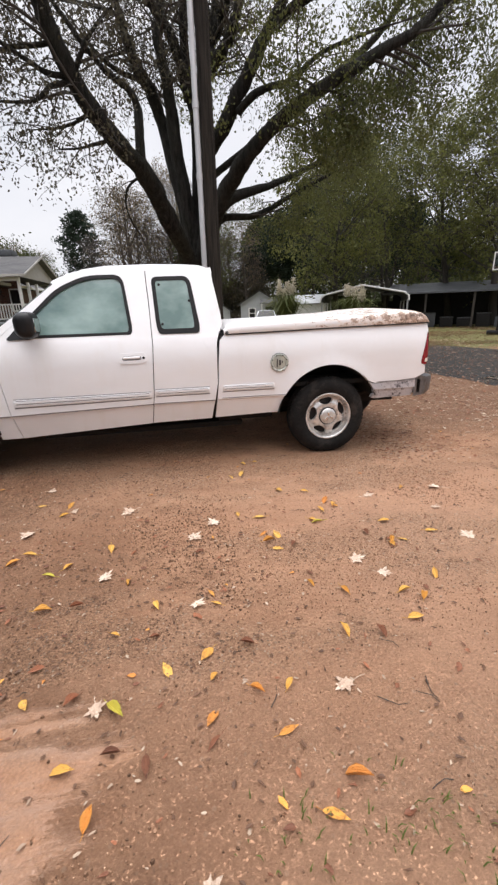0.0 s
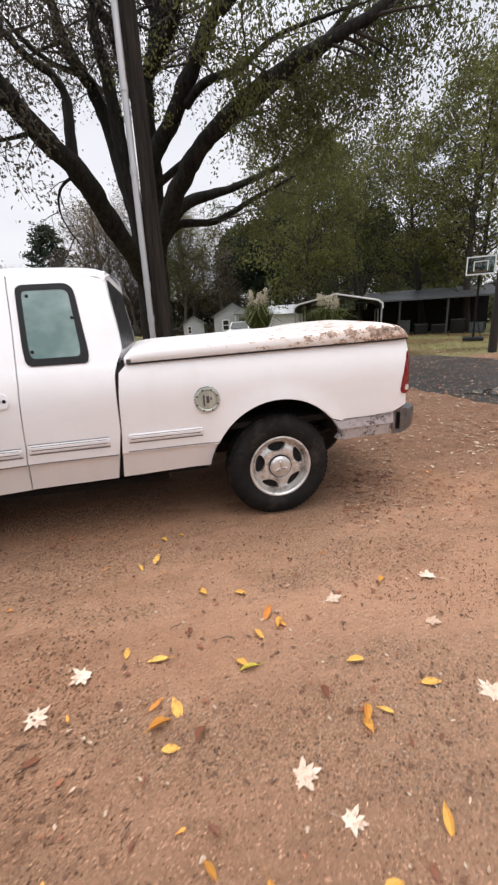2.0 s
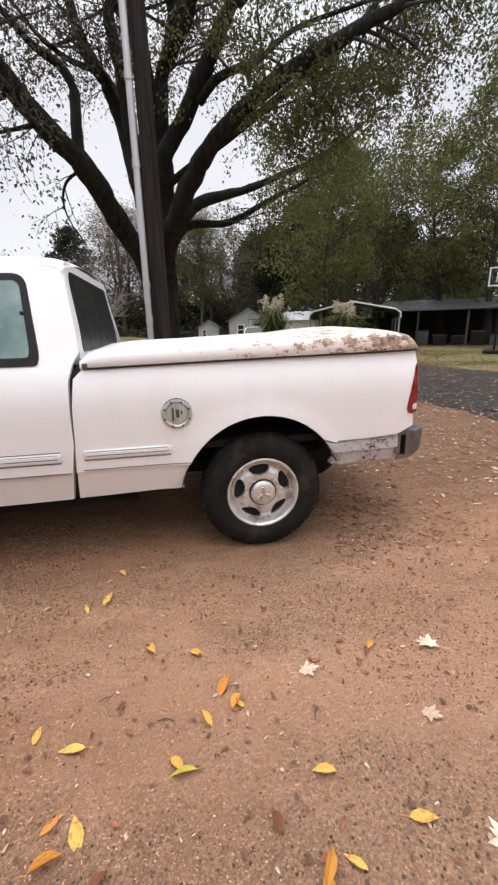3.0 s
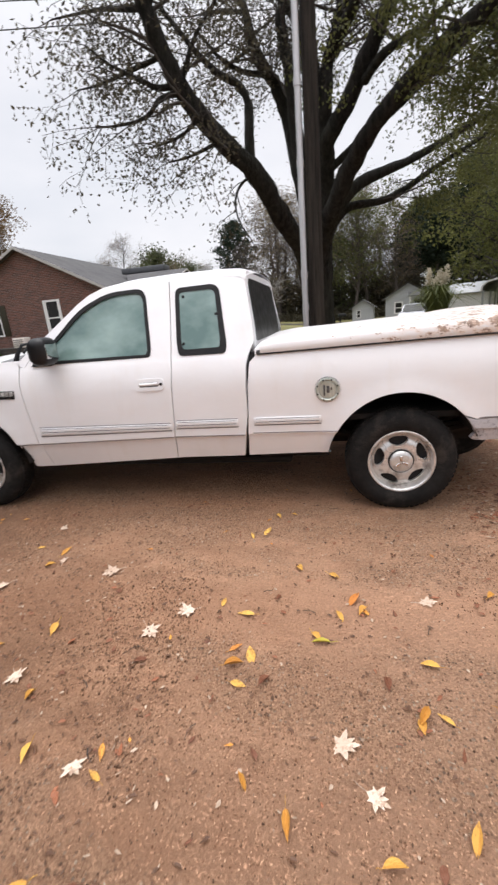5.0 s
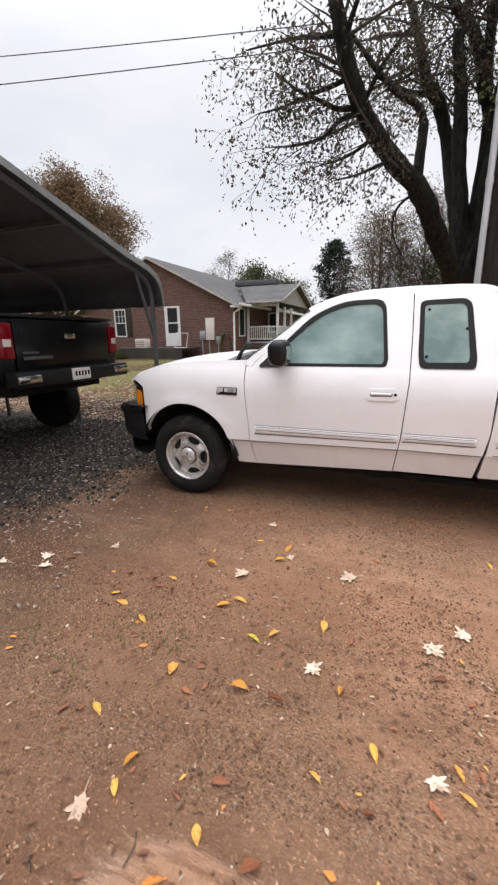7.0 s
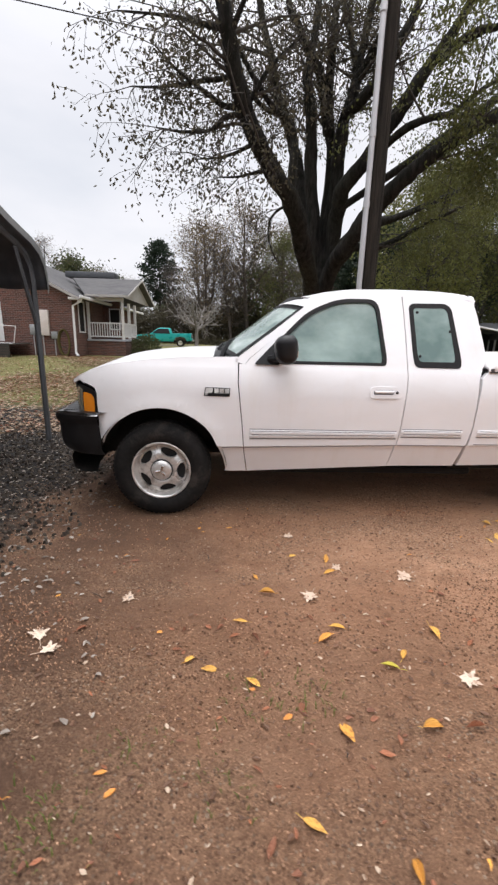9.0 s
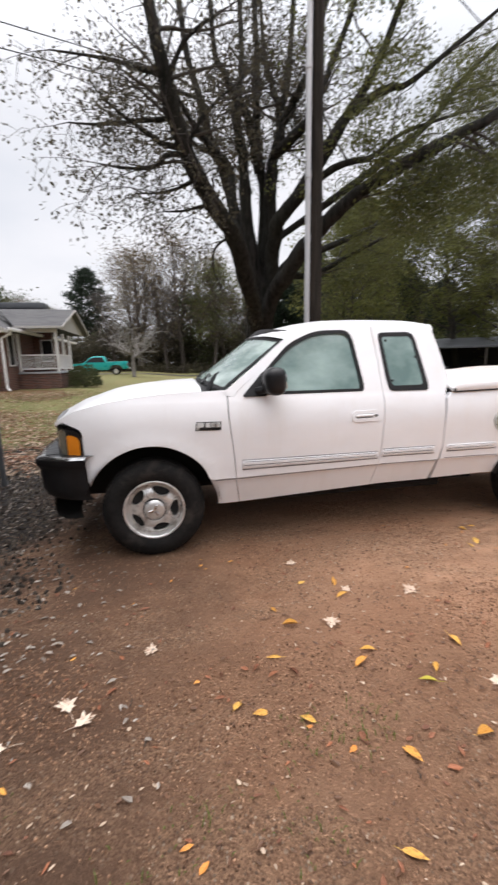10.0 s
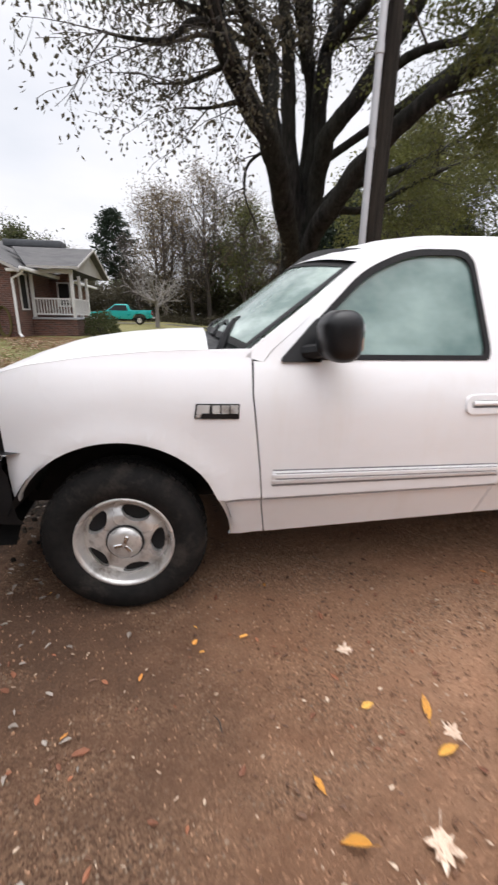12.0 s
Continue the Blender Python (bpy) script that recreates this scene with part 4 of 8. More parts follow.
# rear bumper: a dark step with dull ends
bm = bmesh.new()
prof = [(0.0, 0.0), (0.09, 0.015), (0.165, 0.0), (0.175, -0.03), (0.165, -0.15), (0.12, -0.185), (0.0, -0.19)]
def bumper_point(s, k):
    px, pz = prof[k]
    wrap = max(0, abs(s) - 0.86) / 0.14
    return (2.745 + px * (1 - 0.25 * wrap ** 2) - 0.085 * wrap ** 2, MID + s * 0.965, 0.735 + pz)
grid_surface(bm, np.linspace(-1, 1, 41), range(len(prof)), bumper_point)
for side in (-1, 1):
    k = 0 if side < 0 else 40
    bm.faces.new([bm.verts.new(bumper_point(side, i)) for i in range(len(prof))])
rear_bumper = part("rear_bumper", bm, "dull_steel", pickup, "dull dark grey dented rear bumper")
part("step_pad", boxes((2.77, 2.89, 0.22, 2 * MID - 0.22, 0.738, 0.752), bevel=0.004), "black_plastic", rear_bumper)
both("bumper_end", boxes((2.672, 2.75, -0.015, 0.03, 0.560, 0.735), bevel=0.02), "black_plastic", pickup)

# front bumper, grille and lamps
def nose_x(s):
    return -2.535 - 0.115 * (1 - abs(s) ** 2.4)


def front_bumper_point(s, k):
    prof_f = [(0.200, 0.850), (0.045, 0.848), (0.0, 0.842), (-0.022, 0.825), (-0.026, 0.79), (-0.014, 0.765), (0.0, 0.755), (0.006, 0.70), (0.012, 0.60), (0.035, 0.55), (0.10, 0.52)]
    px, z = prof_f[k]
    wrap = max(0.0, abs(s) - 0.80) / 0.20
    x = nose_x(min(abs(s), 0.80) * (1 if s > 0 else -1)) + 0.360 * wrap ** 1.5 + px * (1 - 0.6 * wrap if k else 1.0)
    half = 0.985 - 0.26 * (1 - min(1, wrap * 1.35)) ** 2 * 0.55
    y = MID + (s / 0.8 * 0.84 if abs(s) <= 0.8 else math.copysign(0.84 + 0.150 * math.sin(min(1, wrap) * math.pi / 2) + (0.012 if k in (3, 4) else (-0.10 if k == 0 else 0)), s))
    return (x, y, z)


bm = grid_surface(bmesh.new(), np.linspace(-1, 1, 61), range(3, 11), front_bumper_point)
front_bumper = part("front_bumper", bm, "black_plastic", pickup, "black front bumper with chrome top strip")
bm = grid_surface(bmesh.new(), np.linspace(-1, 1, 61), range(1, 4), front_bumper_point)
part("chrome_strip", bm, "chrome", front_bumper, "bright chrome strip")
bm = grid_surface(bmesh.new(), np.linspace(-1, 1, 61), range(0, 2), front_bumper_point)
part("bumper_top", bm, "black_plastic", front_bumper)
bm = bmesh.new()
grid_surface(bm, np.linspace(-0.93, 0.93, 31), range(5), lambda s, k: (nose_x(s * 0.8) + (0.10, 0.05, 0.06, 0.13, 0.25)[k] + 0.14 * max(0, abs(s) - 0.6) ** 1.2, MID + s * 0.90, (0.56, 0.47, 0.37, 0.33, 0.33)[k]))
part("valance", bm, "underbody", front_bumper)
bm = boxes((-2.525, -2.43, 0.46, 2 * MID - 0.46, 0.84, 1.045), bevel=0.02)
grille = part("grille", bm, "black_plastic", pickup, "black grille in a white nose")
for z in (0.89, 0.95, 1.01):
    part("bar", boxes((-2.538, -2.522, 0.48, 2 * MID - 0.48, z - 0.012, z + 0.012), bevel=0.004), "chrome", grille)
bm = grid_surface(bmesh.new(), np.linspace(-1, 1, 33), range(4), lambda s, k: (-2.432 - (0.088, 0.100, 0.092, 0.07)[k] * (1 - s * s), MID + s * (MID - flank(-2.44, 1.08) - 0.01), (1.092, 1.075, 1.050, 1.02)[k] + (0.018 * (1 - abs(s) ** 2.2) if k < 2 else 0.0)))
part("nose_panel", bm, "white_paint", pickup)
bm = boxes((-2.40, -2.28, 0.36, 2 * MID - 0.36, 0.50, 1.06))
part("radiator_block", bm, "underbody", pickup)

head = rounded([(-2.452, 1.068), (-2.272, 1.022), (-2.246, 0.985), (-2.240, 0.80), (-2.27, 0.772), (-2.455, 0.800)], [0.02, 0.03, 0.03, 0.03, 0.02, 0.01], 4)
def head_y(x, z):
    return flank(x, z) + 0.004 + 1.2 * max(0, -2.38 - x)
lights = both("headlight", sheet(head, (), steps(-2.46, -2.24, 0.03), steps(0.77, 1.07, 0.05), 0.06, head_y), "black_plastic", pickup, "hazed headlight with amber corner lens")
for i, l_ in enumerate(lights):
    bm = sheet(rounded([(-2.448, 1.046), (-2.362, 1.022), (-2.362, 0.826), (-2.448, 0.832)], 0.02, 4), (), steps(-2.46, -2.33, 0.03), (), 0.02, lambda x, z: head_y(x, z) - 0.008)
    part("lens", bm if i == 0 else mirrored(bm, MID), "lamp_glass", l_)
    bm = sheet(rounded([(-2.356, 0.998), (-2.284, 0.985), (-2.262, 0.95), (-2.264, 0.840), (-2.356, 0.826)], 0.018, 4), (), (), (), 0.02, lambda x, z: head_y(x, z) - 0.008)
    part("turn_signal", bm if i == 0 else mirrored(bm, MID), "amber_lens", l_)

# cab back with a dark sliding window
bm = sheet(rounded([(0.10, 1.20), (2 * MID - 0.10, 1.20), (2 * MID - 0.23, 1.80), (0.23, 1.80)], 0.06, 4), [rounded([(0.20, 1.30), (2 * MID - 0.20, 1.30), (2 * MID - 0.30, 1.745), (0.30, 1.745)], 0.07, 5)], (), steps(1.2, 1.8, 0.05), 0.03)
def to_back(bm_, push):
    for v in bm_.verts:
        x_, y_, z_ = v.co
        v.co = (0.742 - 0.05 * smooth_step(1.3, 1.8, z_) + push - y_, x_, z_)
    return bm_
part("cab_back", to_back(bm, 0), "white_paint", pickup)
bm = to_back(sheet(rounded([(0.195, 1.295), (2 * MID - 0.195, 1.295), (2 * MID - 0.295, 1.75), (0.295, 1.75)], 0.07, 5), (), (), steps(1.3, 1.75, 0.05), 0.01), 0.004)
part("rear_window", bm, "black_plastic", pickup, "dark tinted rear window")
part("cab_lower_back", boxes((0.60, 0.63, 0.06, 2 * MID - 0.06, 0.45, 1.22)), "underbody", pickup)

# dark seam between cab and bed, and the door gaps behind the skins
both("seam_backing", sheet([(0.62, 0.452), (0.70, 0.452), (0.738, 1.0), (0.775, 1.215), (0.74, 1.24), (0.70, 1.20), (0.66, 1.0)], (), (), GRID_Z, 0.01, lambda x, z: flank(x, z) + 0.045), "seam", pickup)
gap = [(-1.19, 0.43), (-1.19, 1.25), (-1.12, 1.25), (-1.05, 0.43)]
both("seam_backing", sheet(gap, (), (), GRID_Z, 0.01, lambda x, z: flank(x, z) + 0.025), "seam", pickup)
gap = [(0.03, 0.45), (0.08, 0.73), (0.10, 1.15), (0.10, 1.24), (0.145, 1.24), (0.15, 1.14), (0.13, 0.73), (0.10, 0.45)]
both("seam_backing", sheet(gap, (), (), GRID_Z, 0.01, lambda x, z: flank(x, z) + 0.025), "seam", pickup)

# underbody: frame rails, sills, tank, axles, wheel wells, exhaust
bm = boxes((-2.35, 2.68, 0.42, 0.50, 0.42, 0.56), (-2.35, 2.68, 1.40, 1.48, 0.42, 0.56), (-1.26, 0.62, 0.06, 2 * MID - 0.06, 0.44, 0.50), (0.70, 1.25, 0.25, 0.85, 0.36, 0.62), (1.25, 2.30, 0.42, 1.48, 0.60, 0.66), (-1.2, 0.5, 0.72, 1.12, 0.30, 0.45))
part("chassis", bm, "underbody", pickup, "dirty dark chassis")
for hub in (FRONT, REAR):
    part("axle", tube(bmesh.new(), [(hub, 0.12, WHEEL), (hub, 0.85, WHEEL), (hub, 0.95, WHEEL), (hub, 1.05, WHEEL), (hub, 2 * MID - 0.12, WHEEL)], [0.045, 0.05, 0.12, 0.05, 0.045], 12), "underbody", pickup)
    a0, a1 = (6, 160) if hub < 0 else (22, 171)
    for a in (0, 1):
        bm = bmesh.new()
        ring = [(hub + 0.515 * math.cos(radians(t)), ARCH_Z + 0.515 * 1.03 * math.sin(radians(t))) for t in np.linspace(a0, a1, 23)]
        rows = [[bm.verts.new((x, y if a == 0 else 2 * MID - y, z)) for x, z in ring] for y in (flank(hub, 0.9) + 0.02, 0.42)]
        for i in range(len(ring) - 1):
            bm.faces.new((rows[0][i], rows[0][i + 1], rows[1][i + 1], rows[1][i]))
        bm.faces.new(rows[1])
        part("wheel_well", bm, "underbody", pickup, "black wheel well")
part("exhaust_pipe", tube(bmesh.new(), [(0.3, 1.1, 0.36), (1.2, 1.15, 0.40), (1.9, 1.3, 0.52), (2.5, 1.42, 0.46)], 0.032, 8), "underbody", pickup)
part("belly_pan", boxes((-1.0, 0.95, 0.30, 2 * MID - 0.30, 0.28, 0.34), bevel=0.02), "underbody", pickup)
part("spare_tyre", lathe_y(bmesh.new(), [(0.12, -0.10), (0.30, -0.12), (0.36, -0.05), (0.36, 0.05), (0.30, 0.12), (0.12, 0.10)], 28, (2.35, MID, 0.46)), "tyre", pickup)
part("leaf_spring", tube(bmesh.new(), [(1.25, 0.34, 0.55), (1.76, 0.34, 0.43), (2.35, 0.34, 0.56)], 0.03, 6), "underbody", pickup)
part("shock_absorber", tube(bmesh.new(), [(1.90, 0.36, 0.36), (2.12, 0.40, 0.68)], 0.03, 8), "underbody", pickup)

# wheels
def dish(r):
    return float(np.interp(r, [0, 0.070, 0.078, 0.10, 0.14, 0.17, 0.192, 0.200, 0.212, 0.222, 0.228], [0.030, 0.030, 0.020, 0.006, 0.010, 0.026, 0.048, 0.052, 0.024, 0.000, 0.004]))


def oval(a, rr, w, h, n=18):
    """A rounded opening at angle a, radius rr, h along the radius and w across."""
    c, s_ = math.cos(a), math.sin(a)
    pts = []
    for k in range(n):
        t = 2 * math.pi * k / n
        u, v = h * math.cos(t), w * math.sin(t) * (1 + 0.25 * math.cos(t))
        pts.append(((rr + u) * c - v * s_, (rr + u) * s_ + v * c))
    return pts


circle = lambda r, n: [(r * math.cos(2 * math.pi * k / n), r * math.sin(2 * math.pi * k / n)) for k in range(n)]


def build_wheel(x, y, far, turn):
    w = new("wheel")
    w.parent = pickup
    w.matrix_basis = pose(x, y, WHEEL, 0, turn, 180 if far else 0)
    prof = [(0.222, 0.006), (0.232, -0.004), (0.250, -0.016), (0.283, -0.024), (0.314, -0.022), (0.345, -0.010), (0.364, 0.006), (0.376, 0.026), (TYRE, 0.052), (TYRE, 0.150), (0.376, 0.176), (0.352, 0.200), (0.300, 0.214), (0.250, 0.205), (0.222, 0.195)]
    tyre = part("tyre", lathe_y(bmesh.new(), prof, 64, (0, 0, 0), True), "tyre", w, "worn black tyre", 60)
    bm = bmesh.new()
    for k in range(64):
        for yy in (0.036, 0.075, 0.114):
            a = 2 * math.pi * (k + (0.5 if yy == 0.075 else 0)) / 64
            m = Matrix.Rotation(-a, 4, "Y") @ Matrix.Translation((TYRE - 0.001, yy + 0.018, 0)) @ Matrix.Diagonal((0.012, 0.036, 0.026, 1))
            bmesh.ops.create_cube(bm, size=1.0, matrix=m)
    part("tread", bm, "tyre", tyre)
    bm = bmesh.new()
    rim = sheet(circle(0.200, 60), [oval(2 * math.pi * k / 5 + 0.3, 0.150, 0.066, 0.033) for k in range(5)] + [circle(0.080, 30)], steps(-0.23, 0.23, 0.024), steps(-0.23, 0.23, 0.024), 0.03, lambda a, b: dish(math.hypot(a, b)))
    part("rim", rim, "silver", w, "five-hole silver steel wheel", 50)
    part("rim_lip", lathe_y(bmesh.new(), [(0.190, 0.058), (0.197, 0.046), (0.204, 0.030), (0.209, 0.008), (0.215, -0.006), (0.224, -0.012), (0.231, -0.010), (0.234, 0.0), (0.234, 0.03), (0.215, 0.06)], 72, (0, 0, 0), True), "silver", w, "bright silver rim lip", 60)
    part("barrel", lathe_y(bmesh.new(), [(0.20, 0.055), (0.20, 0.20), (0.05, 0.20)], 32), "dark_void", w)
    cap = part("centre_cap", lathe_y(bmesh.new(), [(0.080, 0.025), (0.079, -0.002), (0.070, -0.012), (0.050, -0.018), (0.0005, -0.020)], 40), "silver", w, "chrome centre cap")
    bm = bmesh.new()
    for k in range(3):
        a = math.pi / 2 + 2 * math.pi * k / 3
        m = Matrix.Rotation(-a, 4, "Y") @ Matrix.Translation((0.028, -0.020, 0)) @ Matrix.Diagonal((0.040, 0.008, 0.018, 1))
        bmesh.ops.create_cube(bm, size=1.0, matrix=m)
    bmesh.ops.bevel(bm, geom=list(bm.edges), offset=0.003, segments=1, affect="EDGES")
    part("emblem", bm, "chrome", cap)
    part("cap_groove", lathe_y(bmesh.new(), [(0.0805, 0.014), (0.0875, 0.014), (0.0875, 0.022), (0.0805, 0.022)], 40, (0, -0.006, 0), True), "seam", w)


build_wheel(FRONT, -0.035, False, 20)
build_wheel(REAR, -0.02, False, -8)
build_wheel(FRONT, 2 * MID + 0.035, True, 50)
build_wheel(REAR, 2 * MID + 0.02, True, 5)

# cabin: bench seats, dash, wheel
def seat(y0, y1):
    bm = boxes((-0.42, 0.10, y0, y1, 0.80, 0.98), bevel=0.05)
    s_ = part("seat", bm, "seat", pickup, "grey cloth seat")
    bm = bmesh.new()
    box(bm, -0.06, 0.08, y0 + 0.02, y1 - 0.02, 0.95, 1.52, bevel=0.05)
    for v in bm.verts:
        v.co.x += (v.co.z - 0.95) * 0.22
    part("seat_back", bm, "seat", s_)
    part("head_rest", boxes((0.06, 0.15, (y0 + y1) / 2 - 0.13, (y0 + y1) / 2 + 0.13, 1.50, 1.66), bevel=0.04), "seat", s_)


seat(0.24, 0.82)
seat(1.08, 1.66)
part("dashboard", boxes((-1.12, -0.78, 0.12, 2 * MID - 0.12, 0.98, 1.235), bevel=0.05), "grey_plastic", pickup)
bm = bmesh.new()
tube(bm, [(-0.66 + 0.10 * math.sin(a), 0.53 + 0.19 * math.cos(a), 1.20 + 0.17 * math.sin(a)) for a in [2 * math.pi * k / 20 for k in range(21)]], 0.015, 6)
tube(bm, [(-0.66, 0.36, 1.20), (-0.66, 0.70, 1.20)], 0.014, 6)
part("steering_wheel", bm, "black_plastic", pickup)
part("cabin_floor", boxes((-1.1, 0.6, 0.10, 2 * MID - 0.10, 0.50, 0.56)), "dark_void", pickup)

# the body sits with a slight rake: its lower line falls toward the front wheel
for ob in [c for side in (0, 1) for body in (fenders[side], doors[side], quarters[side]) for c in (body, *body.children)]:
    for v in ob.data.vertices:
        x, z = v.co.x, v.co.z
        v.co.z -= 0.034 * min(max((0.15 - x) / 1.25, 0), 1) * smooth_step(-1.45, -1.32, x) * (1 - smooth_step(0.62, 0.76, z))

# ---- ground ----
def height(x, y):
    near = smooth_step(14, 4, math.hypot(x, y))
    h = 0.010 * noise.noise((x * 1.3, y * 1.3, 0.3)) + 0.005 * noise.noise((x * 5.0, y * 5.0, 2.1)) + 0.06 * noise.noise((x * 0.12, y * 0.12, 7.7)) * (1 - near)
    h += 0.014 * smooth_step(-0.85, -0.25, y) * smooth_step(3.0, 2.2, abs(x))
    return h + 0.45 * smooth_step(4.5, 15.0, y) * smooth_step(1.0, -6.0, x)


def spread(a, b, d, far, k=1.16):
    vals, s = [a + d * i for i in range(int((b - a) / d) + 1)], d
    up, lo = vals[-1], vals[0]
    right, left = [], []
    while up < far or lo > -far:
        s *= k
        up, lo = up + s, lo - s
        right.append(up)
        left.append(lo)
    return left[::-1] + vals + right


gx, gy = spread(-4.0, 4.5, 0.07, 700), spread(-4.2, 2.4, 0.07, 700)
bm = grid_surface(bmesh.new(), gx, gy, lambda x, y: (x, y, height(x, y)))
tagged(new("ground", finish(bm, "ground", "ground", 80)), "brown dirt yard with gravel, wet mud and leaf-strewn lawn", "ground", "", "structure")


def strip(name, label, mat, pts_left, pts_right, lift=0.012, n=40, jag=0.0):
    """A paved strip between two edge lines, laid a little above the ground."""
    rng = random.Random(name)
    def along(pts, t):
        k = t * (len(pts) - 1)
        i = min(int(k), len(pts) - 2)
        return Vector(pts[i]).lerp(Vector(pts[i + 1]), k - i)
    rows = []
    for i in range(n + 1):
        a, b = along(pts_left, i / n), along(pts_right, i / n)
        a, b = a + (a - b).normalized() * rng.uniform(-jag, jag), b + (b - a).normalized() * rng.uniform(-jag, jag)
        rows.append([a.lerp(b, j / 6) for j in range(7)])
    bm = bmesh.new()
    vs = [[bm.verts.new((p.x, p.y, height(p.x, p.y) + (lift if 0 < j < 6 else 0.002))) for j, p in enumerate(r)] for r in rows]
    for r, s in zip(vs, vs[1:]):
        for j in range(6):
            bm.faces.new((r[j], r[j + 1], s[j + 1], s[j]))
    return tagged(new(name, finish(bm, name, mat, 80)), label, "road", "", "structure")


strip("driveway", "worn dark asphalt driveway strewn with leaves", "asphalt", [(6.0, 1.4), (5.9, 3.4), (5.6, 4.8), (5.3, 7.0), (5.2, 9.5), (5.4, 12.0)], [(14.5, 0.6), (11.2, 5.4), (10.5, 7.6), (10.0, 9.4), (9.3, 10.8), (8.2, 12.2)], 0.02, 50, 0.08)
strip("road", "grey asphalt road behind the yard", "asphalt", [(-80, 49.5), (0, 47.5), (80, 46.0)], [(-80, 44.5), (0, 43.0), (80, 41.5)], 0.05, 40, 0.05)

# wet patch on the asphalt
bm = bmesh.new()
rng = random.Random(5)
for cx, cy, rx, ry in ((7.3, 3.0, 1.1, 0.7), (8.6, 4.2, 0.9, 0.5)):
    ring = [bm.verts.new((cx + rx * (1 + 0.25 * math.sin(3 * a + cx) + rng.uniform(-0.08, 0.08)) * math.cos(a), cy + ry * (1 + 0.2 * math.sin(2 * a + 1) + rng.uniform(-0.08, 0.08)) * math.sin(a), height(cx, cy) + 0.030)) for a in [2 * math.pi * k / 36 for k in range(36)]]
    bm.faces.new(ring)
M["wet"] = speckled("standing_water", (0.030, 0.028, 0.027), (0.045, 0.042, 0.040), 3, 0.07, 0, 0.0)
tagged(new("puddle", finish(bm, "puddle", "wet")), "shallow puddle lying on the asphalt", "puddle", "", "structure")

# ---- brick house ----
GZ = 0.42
house = thing("house", "dark red brick house with grey shingle gable roof and side porch", "house", at=(0, 0, 0))
HX0, HX1, HY0, HY1 = -17.6, -8.25, 15.5, 27.0
RIDGE = (HX0 + HX1) / 2
door_hole = [(-12.22, 1.06), (-11.30, 1.06), (-11.30, 3.06), (-12.22, 3.06)]
win_hole = [(-15.52, 1.56), (-14.74, 1.56), (-14.74, 3.02), (-15.52, 3.02)]
gable = sheet([(HX0, GZ - 0.4), (HX1, GZ - 0.4), (HX1, 3.12), (RIDGE, 5.40), (HX0, 3.12)], [door_hole, win_hole], (), (), 0.25, lambda x, z: HY0)
part("front_wall", gable, "brick", house)
bm = boxes((HX0, HX0 + 0.25, HY0 + 0.26, HY1, GZ - 0.4, 3.12), (HX0 + 0.26, HX1, HY1 - 0.25, HY1, GZ - 0.4, 3.12))
part("back_wall", bm, "brick", house)
side_wall = sheet([(HY0 + 0.26, GZ - 0.4), (HY1, GZ - 0.4), (HY1, 3.12), (HY0 + 0.26, 3.12)], [[(16.1, 1.5), (16.9, 1.5), (16.9, 2.9), (16.1, 2.9)]], (), (), 0.22)
for v in side_wall.verts:
    v.co = (HX1 - v.co.y, v.co.x, v.co.z)
part("side_wall", side_wall, "brick", house)


def slab(bm, a, b, c, d, thick):
    """A roof plane through four corners, with thickness."""
    top = [bm.verts.new(p) for p in (a, b, c, d)]
    low = [bm.verts.new((p[0], p[1], p[2] - thick)) for p in (a, b, c, d)]
    bm.faces.new(top)
    bm.faces.new(low[::-1])
    for i in range(4):
        bm.faces.new((top[i], low[i], low[(i + 1) % 4], top[(i + 1) % 4]))


bm = bmesh.new()
slope = (5.47 - 3.13) / (HX1 - RIDGE)
slab(bm, (RIDGE, HY0 - 0.30, 5.50), (HX1 + 0.42, HY0 - 0.30, 5.50 - slope * (HX1 + 0.42 - RIDGE)), (HX1 + 0.42, HY1 + 0.3, 5.50 - slope * (HX1 + 0.42 - RIDGE)), (RIDGE, HY1 + 0.3, 5.50), 0.09)
slab(bm, (RIDGE, HY0 - 0.30, 5.50), (HX0 - 0.42, HY0 - 0.30, 5.50 - slope * (HX1 + 0.42 - RIDGE)), (HX0 - 0.42, HY1 + 0.3, 5.50 - slope * (HX1 + 0.42 - RIDGE)), (RIDGE, HY1 + 0.3, 5.50), 0.09)
roof = part("roof", bm, "shingle", house)
bm = bmesh.new()
for sgn in (1, -1):
    ex = RIDGE + sgn * (HX1 + 0.42 - RIDGE)
    ez = 5.50 - slope * (HX1 + 0.42 - RIDGE)
    slab(bm, (RIDGE, HY0 - 0.335, 5.49), (ex, HY0 - 0.335, ez - 0.01), (ex, HY0 - 0.30, ez - 0.01), (RIDGE, HY0 - 0.30, 5.49), 0.12)
part("rake_board", bm, "aged_trim", roof, "aged pale rake board")
part("gutter", boxes((HX1 + 0.42, HX1 + 0.53, HY0 - 0.3, HY1 + 0.3, 2.92, 3.05), bevel=0.02), "white_trim", roof)
part("eave_return", boxes((HX1 - 0.05, HX1 + 0.42, HY0 - 0.30, HY0 - 0.02, 2.86, 2.96), bevel=0.01), "white_trim", roof)
part("downspout", tube(bmesh.new(), [(HX1 + 0.47, HY0 - 0.10, 2.95), (HX1 + 0.40, HY0 - 0.12, 2.80), (HX1 + 0.06, HY0 - 0.10, 2.62), (HX1 + 0.05, HY0 - 0.10, 0.62), (HX1 + 0.20, HY0 - 0.25, 0.50)], 0.05, 8), "white_trim", house)
